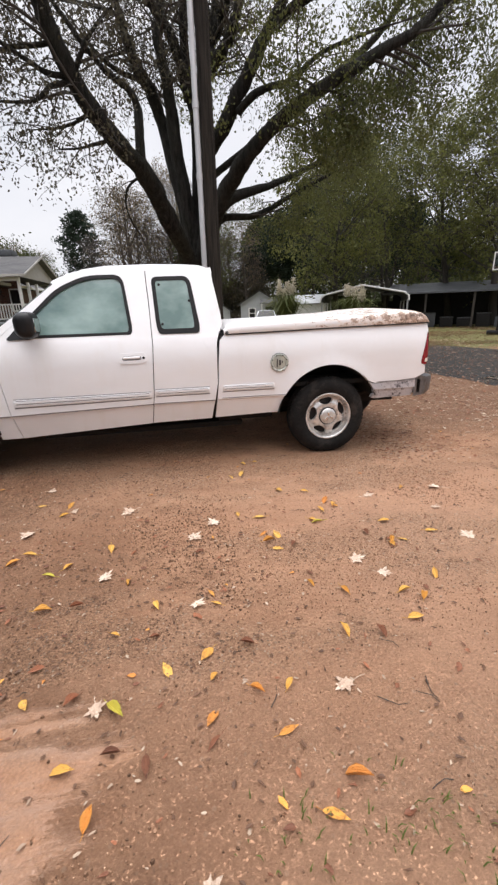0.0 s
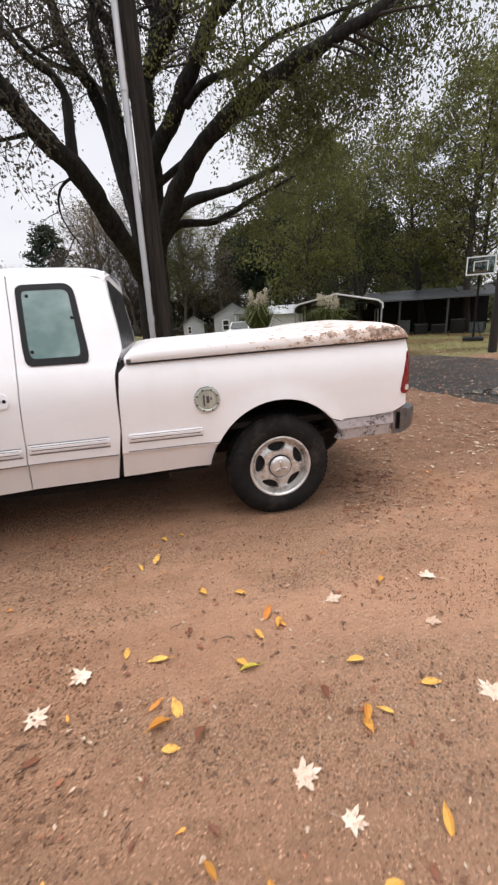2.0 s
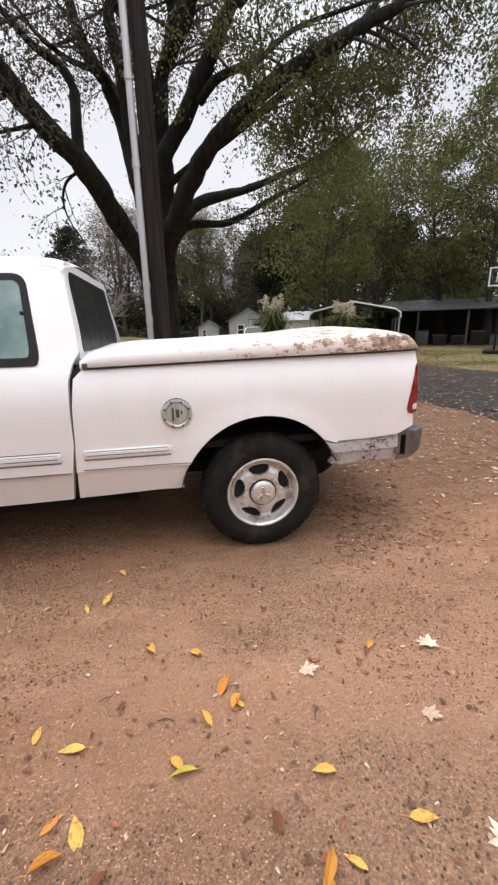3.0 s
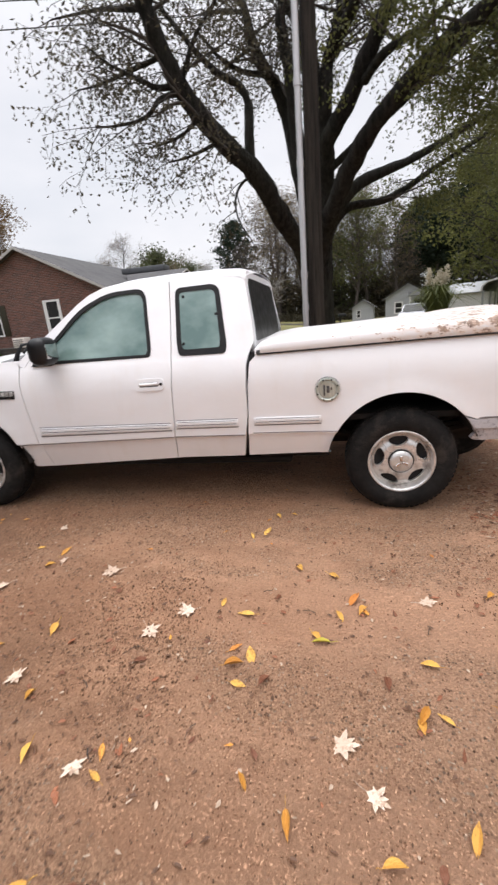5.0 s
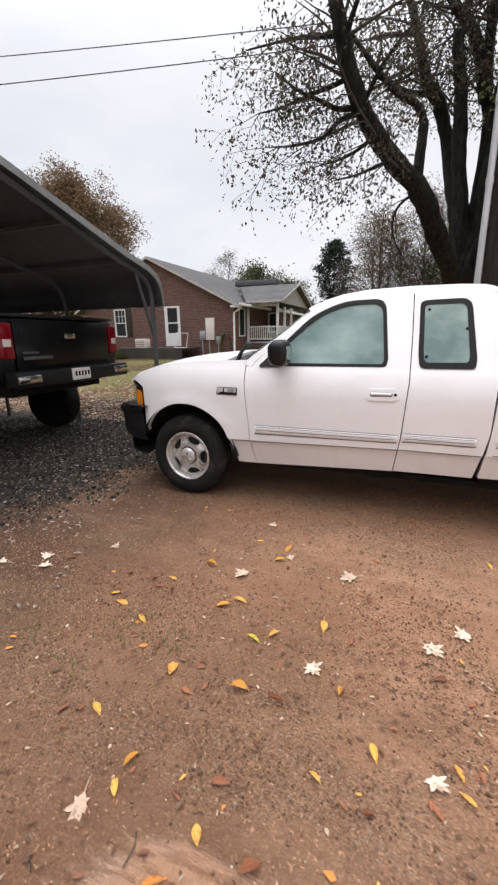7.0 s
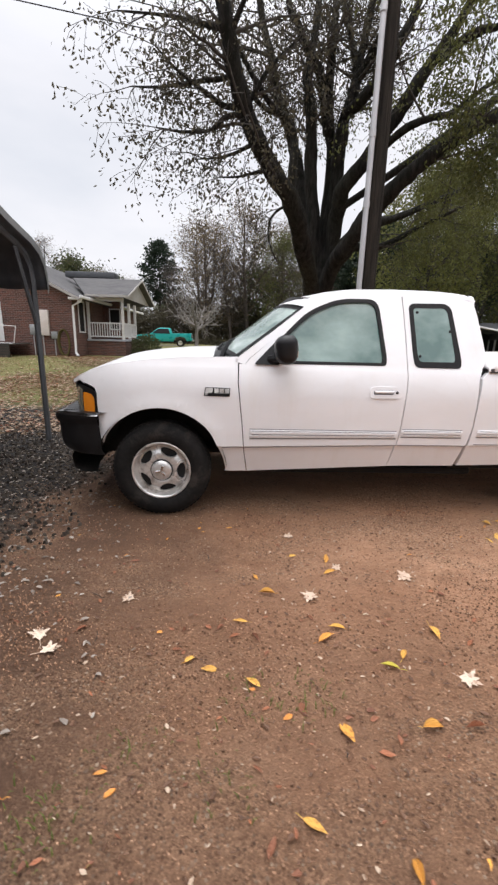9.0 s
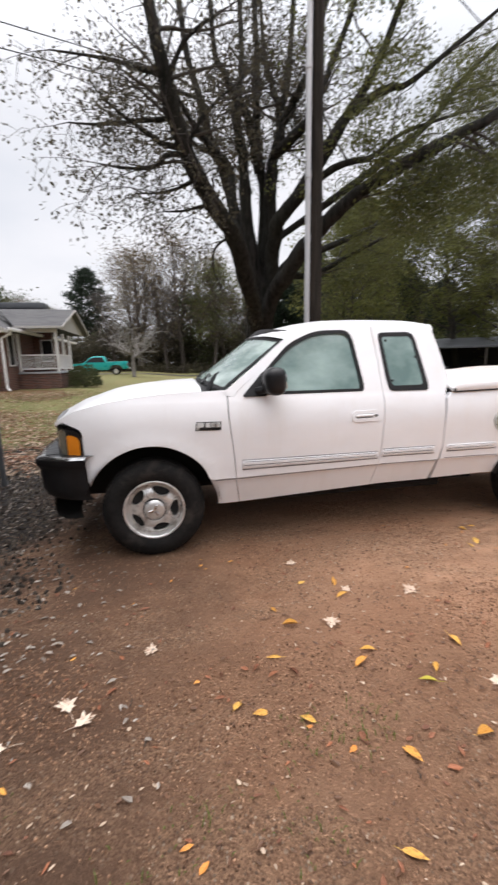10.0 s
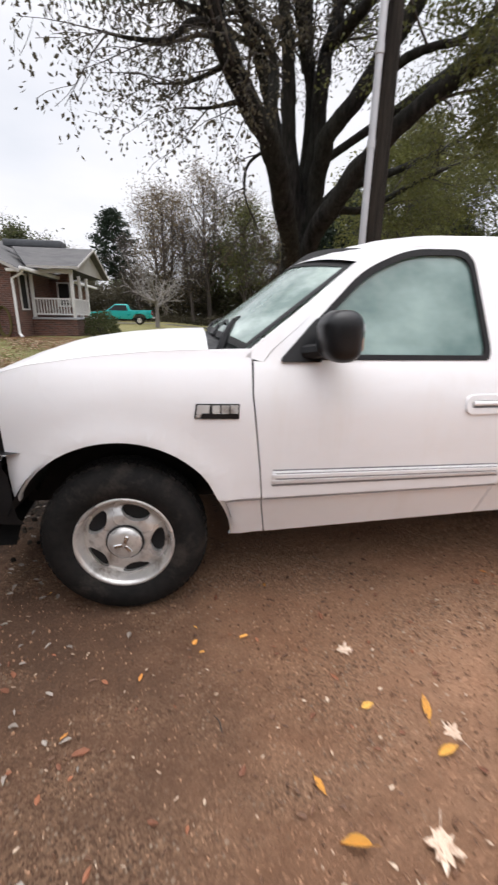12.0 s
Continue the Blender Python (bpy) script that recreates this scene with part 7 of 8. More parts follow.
def broadleaf(seed, h, trunk_r, crown_w, o, level=3, stems=1, first=0.22):
    """A whole tree of its own: a tapered trunk, rising limbs and leafy shoots."""
    w = Wood(seed)
    r = w.rng
    for s_ in range(stems):
        lean = V((r.gauss(0, 0.05), r.gauss(0, 0.05), 1)) if stems == 1 else V((math.cos(2.4 * s_) * 0.22, math.sin(2.4 * s_) * 0.22, 1))
        pts, radii, p, d = [], [], V((0.1 * s_, 0, -0.1)), lean.normalized()
        n = 9
        for i in range(n + 1):
            pts.append(p)
            radii.append(trunk_r * (1 - 0.88 * i / n) * (1.25 if i == 0 else 1))
            d = (d + V((r.gauss(0, 0.05), r.gauss(0, 0.05), 0.05))).normalized()
            p = p + d * (h * 0.92 / n)
        w.bar(pts, radii, 8)
        limbs_n = o["limbs"] // stems
        for k in range(limbs_n):
            t = first + (0.97 - first) * (k + r.random()) / limbs_n
            i = min(int(t * n), n - 1)
            q = pts[i].lerp(pts[i + 1], t * n - i)
            a = k * 2.4 + r.uniform(-0.5, 0.5)
            taper = math.sin(math.pi * min(0.92, 0.22 + 0.75 * (t - first) / (1 - first))) ** 0.7
            up = 0.25 + 0.9 * t
            w.shoot(q, V((math.cos(a), math.sin(a), up * o.get("rise", 1.0))), crown_w * taper * r.uniform(0.75, 1.15), radii[i] * 0.45, level - 1, o)
    return w


green = dict(lift=0.06, droop=0.5, thin=0.010, leaves=14, spread=0.24, size=0.21, kids=[0, 4, 5], limbs=32)
sparse = dict(lift=0.10, droop=0.2, thin=0.010, leaves=7, spread=0.30, size=0.17, kids=[0, 4, 4], limbs=24)
bare = dict(lift=0.12, droop=0.0, thin=0.010, leaves=1, spread=0.25, size=0.10, kids=[0, 5, 5], limbs=26)
for seed, h, tr, cw, o, mat, x, y, stems, lab in (
        (41, 12.5, 0.20, 3.8, green, "leaf_green", 11.6, 24.5, 1, "green broadleaf tree with a dense dark crown"),
        (42, 12.0, 0.16, 3.2, sparse, "leaf_green", 16.6, 27.0, 3, "thin many-stemmed tree with sparse green leaves"),
        (43, 15.5, 0.26, 5.4, dict(green, leaves=17), "leaf_green", 21.5, 21.5, 1, "tall green broadleaf tree beside the driveway"),
        (44, 14.5, 0.25, 5.0, green, "leaf_green", 25.5, 25.5, 1, "tall green broadleaf tree beside the driveway"),
        (45, 13.0, 0.22, 4.6, dict(green, leaves=20), "leaf_green", 28.8, 11.2, 1, "dark green tree at the edge of the yard"),
        (46, 8.5, 0.20, 3.4, dict(green, leaves=18), "leaf_deep", 31.5, 17.5, 1, "low dark tree at the edge of the yard"),
        (51, 13.5, 0.26, 5.2, dict(green, leaves=13), "leaf_green", 20.4, 24.6, 1, "dense green broadleaf tree beside the sheds"),
        (47, 15.0, 0.28, 5.0, green, "leaf_deep", 16.5, 31.0, 1, "dark green tree behind the sheds"),
        (48, 13.4, 0.28, 6.6, dict(green, leaves=85, limbs=50, size=0.21, spread=0.42), "leaf_autumn", -31.5, 29.5, 1, "autumn tree with orange-brown leaves behind the house"),
        (49, 12.0, 0.18, 3.4, dict(bare, leaves=3), "leaf_autumn", -24.0, 46.0, 1, "bare reddish tree behind the house"),
        (50, 15.0, 0.22, 5.2, dict(green, leaves=40, size=0.21, spread=0.42), "leaf_autumn", -38.0, 27.0, 1, "autumn tree with thinning brown leaves")):
    broadleaf(seed, h, tr, cw, o, 3, stems, 0.20 if o is green else 0.22).plant("tree", lab, "dark_bark", mat, (x, y, height(x, y)), seed * 37.0, 1.0, "yard trees")

# small bare spreading tree on the lawn
w = Wood(61)
for k in range(13):
    a = 2 * math.pi * k / 13 + w.rng.uniform(-0.2, 0.2)
    w.shoot(V((0, 0, 1.6 + 0.05 * k)), V((math.cos(a), math.sin(a), w.rng.uniform(0.3, 0.9))), w.rng.uniform(2.2, 3.2), 0.095, 2, dict(lift=0.05, droop=0.1, thin=0.022, leaves=0, spread=0.1, size=0.05, kids=[0, 4, 4]))
w.bar([V((0, 0, -0.1)), V((0.03, 0, 1.0)), V((0, 0, 2.2))], [0.20, 0.16, 0.10], 10)
w.plant("bare_tree", "small bare pale-barked spreading tree on the lawn", "pale_bark", "leaf_grey", (-4.6, 34.5, height(-4.6, 34.5)))


def pine(seed, h):
    """A tall pine: bare lower stem, tufted flat boughs above."""
    w = Wood(seed)
    r = w.rng
    pts = [V((r.gauss(0, 0.05), r.gauss(0, 0.05), h * i / 8)) for i in range(9)]
    w.bar(pts, [0.28 * (1 - 0.85 * i / 8) for i in range(9)], 8)
    for k in range(46):
        t = 0.42 + 0.58 * k / 46
        a = k * 2.4
        ln = h * 0.20 * math.sin(math.pi * (0.18 + 0.80 * (t - 0.42) / 0.58)) * r.uniform(0.7, 1.2) + 0.3
        q = V((0, 0, h * t))
        d = V((math.cos(a), math.sin(a), 0.25))
        tip = q + d * ln
        w.bar([q, q.lerp(tip, 0.5) + V((0, 0, 0.1)), tip], [0.05, 0.03, 0.015], 4)
        for j in range(6):
            w.cluster(q.lerp(tip, 0.35 + 0.65 * j / 5), 24, 0.36, 0.44, -0.3)
    return w


pine(71, 17.6).plant("pine_tree", "tall dark pine with a rounded crown beyond the road", "dark_bark", "needle", (-14.9, 75.0, 0))

# the wood beyond the road: a few kinds, repeated with other turns and sizes
kinds = [
    broadleaf(81, 12.0, 0.20, 3.0, dict(bare, leaves=0, size=0.24, spread=0.5, thin=0.014, limbs=34, rise=1.7, kids=[0, 6, 5]), 3).plant("tree", "bare grey tree in the wood beyond the road", "grey_bark", "leaf_grey", (-9.0, 60.0, 0), 0, 1.0, "woodland trees"),
    broadleaf(82, 12.0, 0.24, 3.8, dict(green, size=0.42, leaves=6, spread=0.6, thin=0.02, limbs=26, kids=[0, 4, 4]), 3).plant("tree", "dark green tree in the wood beyond the road", "dark_bark", "leaf_deep", (4.0, 62.0, 0), 0, 1.0, "woodland trees"),
    broadleaf(83, 13.0, 0.24, 3.6, dict(sparse, size=0.17, leaves=5, spread=0.5, thin=0.014, limbs=28, rise=1.5), 3).plant("tree", "half-bare brown tree in the wood beyond the road", "grey_bark", "leaf_tan", (-2.0, 64.0, 0), 0, 1.0, "woodland trees"),
    pine(84, 14.0).plant("pine_tree", "dark pine in the wood beyond the road", "dark_bark", "needle", (14.0, 66.0, 0), 0, 1.0, "woodland trees"),
]
broadleaf(85, 15.5, 0.26, 4.6, dict(sparse, size=0.22, leaves=12, spread=0.6, thin=0.014, limbs=30, rise=1.5), 3).plant("tree", "olive-brown thinning tree beyond the road", "grey_bark", "leaf_oak", (5.0, 55.5, 0), 0, 1.0, "woodland trees")
rng = random.Random(77)
for row, (y0, count, span) in enumerate(((57.0, 19, 75.0), (63.0, 18, 84.0), (72.0, 18, 100.0))):
    for k in range(count):
        x = -span * 0.42 + span * (k + rng.uniform(-0.3, 0.3)) / (count - 1)
        gap_x = -0.4 - 0.19 * (y0 + 3.0)
        if gap_x - 4.5 < x < gap_x + 3.5:
            continue
        src = kinds[rng.choice(([1, 0, 2, 1] if x < -13 else [0, 0, 0, 2, 2]) if x < 14 else [1, 1, 2, 3])]
        src.scale = (1.0,) * 3
        c = copy_thing(src, pose(x, y0 + rng.uniform(-3, 3) + 0.05 * abs(x), 0, 0, 0, rng.uniform(0, 360)))
        s_ = rng.uniform(0.7, 0.95) if x < -13 else (rng.uniform(1.25, 1.7) if -11 < x < 6 else rng.uniform(0.95, 1.25))
        c.scale = (s_, s_, s_ * rng.uniform(0.9, 1.05))
for k in range(34):
    x = -78 + 4.1 * k + rng.uniform(-1.5, 1.5)
    c = copy_thing(kinds[rng.choice([0, 2, 0, 1])], pose(x, 94 + rng.uniform(-4, 4), 0, 0, 0, rng.uniform(0, 360)))
    s_ = rng.uniform(0.72, 1.0)
    c.scale = (s_ * 1.15, s_ * 1.15, s_)
for x, y, s_ in ((-34.5, 88.0, 1.45), (-38.5, 91.0, 1.3), (-30.5, 92.0, 1.2), (-26.5, 93.0, 1.1)):
    c = copy_thing(kinds[1 if x < -32 else 2], pose(x, y, 0, 0, 0, x * 40))
    c.scale = (s_,) * 3
for k in range(9):
    x, y = 33 + 5.2 * (k % 5) + rng.uniform(-1, 1), 16 + 6.5 * k * 0.8 + rng.uniform(-2, 2)
    c = copy_thing(kinds[rng.choice([1, 1, 3])], pose(x, y, 0, 0, 0, rng.uniform(0, 360)))
    c.scale = (0.75,) * 3

# brush that closes the foot of the wood
def thicket(name, label, mat, x0, x1, y0, y1, h, count, size, seed, kind="stuff"):
    w = Wood(seed)
    r = w.rng
    for _ in range(count):
        x, y = r.uniform(x0, x1), r.uniform(y0, y1)
        top = h * (0.55 + 0.45 * noise.noise((x * 0.25, y * 0.25, seed)) + 0.2 * r.random())
        w.leaf(V((x, y, height(x, y) + max(0.05, r.random() ** 0.8 * top))), size, 0.1)
    me = bpy.data.meshes.new(name)
    me.from_pydata([tuple(v) for v in w.lv], [], w.lf)
    me.materials.append(M[mat])
    return tagged(new(name, me), label, "brush", "", kind)


thicket("brush", "dark tangled brush along the foot of the far wood", "leaf_deep", 14, 75, 58, 66, 4.5, 12000, 0.6, 91)
thicket("brush", "brown tangled brush along the foot of the far wood", "leaf_brown", -60, 15, 60, 70, 8.0, 75000, 0.42, 95)
thicket("undergrowth", "brown leafless undergrowth along the far wood", "leaf_brown", -50, 20, 55, 58, 1.8, 6000, 0.40, 92)
thicket("hedge", "dark evergreen hedge behind the sheds and hoop", "leaf_deep", 19, 48, 29, 36, 5.0, 12000, 0.40, 93)
thicket("hedge", "dark evergreen hedge at the edge of the yard", "leaf_deep", 33, 44, 8, 30, 6.5, 14000, 0.42, 94)


# added out of view behind the camera, to cut low light under the pickup
thicket("treeline", "unseen tree line added behind the camera to block low sky light", "leaf_deep", -45, 45, -24, -19, 6.0, 11000, 1.3, 97)


def bush(name, label, mat, at, rx, rz, count, size, seed):
    w = Wood(seed)
    r = w.rng
    for _ in range(count):
        a, u = r.uniform(0, 2 * math.pi), r.uniform(-0.2, 1)
        q = (1 - 0.35 * r.random() ** 2) * (1 + 0.18 * noise.noise((math.cos(a) * 2, math.sin(a) * 2, u * 3 + seed)))
        c = math.sqrt(max(0, 1 - u * u))
        w.leaf(V((rx * q * c * math.cos(a), rx * q * c * math.sin(a), max(0.02, rz * (0.25 + 0.75 * u) * q))), size, 0.0)
    for k in range(7):
        a = k * 0.9
        w.bar([V((0, 0, -0.05)), V((rx * 0.5 * math.cos(a), rx * 0.5 * math.sin(a), rz * 0.6))], [0.03, 0.01], 4)
    t = w.plant(name, label, "dark_bark", mat, at)
    t["category"] = "bush"
    return t


bush("bush", "round clipped dark green bush beside the porch", "leaf_deep", (-5.55, 17.6, height(-5.5, 17.6)), 0.75, 1.05, 2600, 0.10, 101)
bush("bush", "low dark shrub in front of the deck", "leaf_deep", (-15.6, 13.4, height(-15.6, 13.4)), 0.9, 0.9, 2200, 0.10, 102)
bush("bush", "low dark shrub in front of the deck", "leaf_deep", (-14.0, 13.3, height(-14, 13.3)), 0.6, 0.6, 1500, 0.09, 103)
bush("bush", "bright green shrub beside the garden shed", "leaf_green", (27.0, 18.2, height(27, 18.2)), 1.0, 1.3, 1800, 0.13, 104)


def pampas(at, seed, h):
    w = Wood(seed)
    r = w.rng
    for _ in range(900):
        a, lean = r.uniform(0, 2 * math.pi), abs(r.gauss(0, 0.45))
        ln = h * r.uniform(0.7, 1.25)
        d = V((math.cos(a), math.sin(a), 0))
        p0 = d * r.uniform(0, 0.25)
        p1 = p0 + d * lean * ln * 0.4 + V((0, 0, ln * 0.75))
        p2 = p0 + d * lean * ln * 1.1 + V((0, 0, ln * (0.95 - 0.5 * lean)))
        s_ = V((-d.y, d.x, 0)) * 0.024
        b = len(w.lv)
        w.lv += [p0 - s_, p0 + s_, p1 + s_, p1 - s_, p2]
        w.lf += [(b, b + 1, b + 2, b + 3), (b + 3, b + 2, b + 4)]
    t = w.plant("pampas_grass", "tall green pampas grass clump with cream plumes", "dark_bark", "pampas", at)
    t["category"] = "ornamental grass"
    pl = Wood(seed + 1)
    for k in range(12):
        a = k * 2.4
        top = V((math.cos(a) * 0.5, math.sin(a) * 0.5, h * pl.rng.uniform(1.0, 1.3)))
        for j in range(70):
            pl.leaf(top + V((pl.rng.gauss(0, 0.06), pl.rng.gauss(0, 0.06), pl.rng.uniform(-0.45, 0.15))), 0.14, -0.6)
    me, lm = pl.meshes("plume", "dark_bark", "plume")
    o_ = new("plumes", lm)
    o_.parent = t
    tagged(o_, "cream feathery plumes")


pampas((7.65, 23.8, height(7.65, 23.8)), 111, 2.5)
pampas((11.0, 20.4, height(11.0, 20.4)), 112, 2.1)

# ---- fallen leaves, stones, tufts ----
M["f_yellow"] = fallen("yellow_fallen_leaf", (0.56, 0.25, 0.045), (0.76, 0.46, 0.11), (0.30, 0.14, 0.05))
M["f_orange"] = fallen("orange_fallen_leaf", (0.55, 0.20, 0.045), (0.78, 0.38, 0.08), (0.22, 0.09, 0.04))
M["f_green"] = fallen("lime_fallen_leaf", (0.50, 0.41, 0.06), (0.56, 0.48, 0.08), (0.45, 0.42, 0.06))
M["f_pale"] = fallen("pale_maple_leaf", (0.52, 0.36, 0.26), (0.78, 0.63, 0.50), (0.34, 0.21, 0.14))
M["f_tan"] = leafy("tan_litter_leaf", (0.24, 0.15, 0.095), (0.62, 0.48, 0.36), 0.6, 0.10)
M["f_bleached"] = leafy("bleached_litter_leaf", (0.16, 0.125, 0.10), (0.56, 0.50, 0.44), 0.6, 0.10)
M["f_red"] = fallen("rust_fallen_leaf", (0.15, 0.060, 0.034), (0.33, 0.125, 0.062), (0.07, 0.034, 0.024))
M["f_dark"] = leafy("dark_wet_leaf", (0.070, 0.037, 0.023), (0.17, 0.083, 0.046), 0.5, 0.1)


def leaf_mesh(name, mat, outline, curl, stem):
    """A thin leaf: its outline domed along the midrib, with a stalk."""
    bm = bmesh.new()
    top = [bm.verts.new((x, y, 0)) for x, y in outline]
    f = bm.faces.new(top)
    bmesh.ops.poke(bm, faces=[f])
    bmesh.ops.subdivide_edges(bm, edges=list(bm.edges), cuts=1, use_grid_fill=True)
    for v in bm.verts:
        v.co.z = curl * (abs(v.co.y) * 0.9 + 0.10 * math.sin(v.co.x * 2.6 + 1.0)) + 0.25 * curl * v.co.x * v.co.x
    tube(bm, [(outline[0][0], 0, 0.01), (outline[0][0] - stem * 0.6, 0.04 * stem, 0.05), (outline[0][0] - stem, 0.12 * stem, 0.02)], [0.022, 0.018, 0.012], 4)
    me = finish(bm, name, mat, 80)
    return me


ovate = [(-0.50, 0.0), (-0.34, 0.17), (-0.08, 0.26), (0.18, 0.20), (0.38, 0.09), (0.55, 0.0), (0.36, -0.10), (0.15, -0.22), (-0.10, -0.25), (-0.36, -0.15)]
maple = [(-0.42, 0.0)]
for k, (ang, ln) in enumerate(((128, 0.42), (72, 0.58), (28, 0.50), (0, 0.62), (-28, 0.50), (-72, 0.58), (-128, 0.42))):
    a = radians(ang)
    maple += [(ln * 0.68 * math.cos(a + 0.23), ln * 0.68 * math.sin(a + 0.23)), (ln * math.cos(a), ln * math.sin(a)), (ln * 0.68 * math.cos(a - 0.23), ln * 0.68 * math.sin(a - 0.23))]
    if k < 6:
        nxt = radians((ang + ((72, 28, 0, -28, -72, -128)[k])) / 2)
        maple.append((0.26 * math.cos(nxt), 0.26 * math.sin(nxt)))
yellow_spots = [(-0.34, -2.42), (-0.39, -1.53), (-0.17, -1.38), (-0.04, -2.13), (0.44, -2.01), (0.14, -1.97), (-0.43, -1.89), (1.41, -1.11), (1.18, -1.31), (1.58, -1.66), (1.11, -2.06), (0.95, -1.96), (1.00, -2.31), (1.48, -2.18), (1.65, -2.02), (1.36, -2.30), (1.41, -2.12), (0.20, -2.37), (0.37, -2.32), (0.39, -2.44), (0.68, -2.53), (-0.13, -2.70), (-0.02, -1.75), (0.86, -1.60), (1.29, -1.16), (0.87, -0.15), (0.99, -0.12)]
golden_spots = [(0.82, -0.37), (0.72, -0.43), (2.05, -0.95), (1.07, -0.77), (1.27, -0.83), (0.82, -1.19), (1.90, -1.60), (1.57, -1.70), (1.66, -1.66), (0.89, -1.45), (0.82, -1.51), (0.68, -1.11), (1.66, -1.42), (-1.10, -1.67), (-1.38, -1.54), (-0.94, -2.19), (-0.67, -2.31), (-0.67, -2.40), (-1.29, -1.60), (-0.99, -1.06), (-1.05, -0.90), (-1.15, -1.29), (-0.66, -1.35), (-0.57, -0.69), (-0.79, -0.66), (-2.17, -2.09), (-0.58, -0.85)]
orange_spots = [(0.70, -2.97), (0.63, -2.70), (0.81, -2.89), (-0.02, -2.85), (0.37, -2.61), (0.55, -2.53), (0.81, -1.41), (1.37, -1.03), (0.42, -1.93), (-0.40, -2.56), (-0.73, -1.42), (-0.76, -1.90), (-1.95, -2.12)]
green_spots = [(0.01, -2.51), (1.204, -1.341), (-0.48, -1.60)]
pale_spots = [(-0.75, -1.09), (-0.16, -1.67), (0.34, -1.99), (1.28, -1.80), (1.38, -1.95), (0.90, -2.57), (-0.06, -2.49), (0.32, -3.07), (2.32, -0.99), (1.73, -1.02), (2.12, -1.30), (2.10, -1.70), (0.50, -1.19), (0.35, -1.34), (-0.74, -2.49), (-1.77, -1.09), (-2.36, -1.55), (-0.52, -0.79), (-0.79, -0.40), (-2.13, -1.38), (-2.04, -1.48), (-0.11, -0.88)]
rust_spots = [(-0.34, -2.26), (0.14, -2.18), (0.55, -2.30), (1.16, -2.35), (0.38, -1.52), (-0.02, -1.45), (0.37, -2.70), (0.14, -2.73), (0.02, -2.67), (1.47, -1.53), (0.97, -1.05), (0.97, -1.58), (-0.91, -1.80), (-0.26, -1.89), (-0.46, -2.35), (-0.16, -2.44), (-1.25, -1.34), (-1.18, -1.40), (-1.08, -1.41), (-0.78, -1.27), (-1.45, -1.48), (-1.94, -1.34), (-1.43, -1.35)]
rng = random.Random(123)
for spots, mat, shape, s0, s1, lab in (
        (yellow_spots, "f_yellow", ovate, 0.055, 0.095, "yellow fallen leaf lying on the dirt"),
        (golden_spots, "f_yellow", ovate, 0.055, 0.095, "golden yellow fallen leaf lying on the dirt"),
        (orange_spots, "f_orange", ovate, 0.065, 0.10, "orange-brown curled leaf lying on the dirt"),
        (green_spots, "f_green", ovate, 0.08, 0.10, "lime green fallen leaf lying on the dirt"),
        (pale_spots, "f_pale", maple, 0.075, 0.12, "pale lobed maple leaf lying on the dirt"),
        (rust_spots, "f_red", ovate, 0.045, 0.075, "rust-red dry leaf lying on the dirt")):
    kinds_m = [leaf_mesh("fallen_leaf", mat, shape, c, st) for c, st in (((0.10, 0.5), (0.22, 0.6), (0.36, 0.4)) if shape is maple else ((0.35, 0.30), (0.8, 0.42), (1.3, 0.25)))]
    for x, y in spots:
        ob = new("fallen_leaf", rng.choice(kinds_m))
        s = rng.uniform(s0, s1)
        ob.matrix_basis = pose(x, y, height(x, y) + 0.004, rng.uniform(-14, 14), rng.uniform(-14, 14), rng.uniform(0, 360)) @ Matrix.Diagonal((s, s * (rng.uniform(0.8, 1.1) if shape is maple else rng.uniform(0.55, 1.0)), s, 1))
        tagged(ob, lab, "leaf", "fallen leaves")


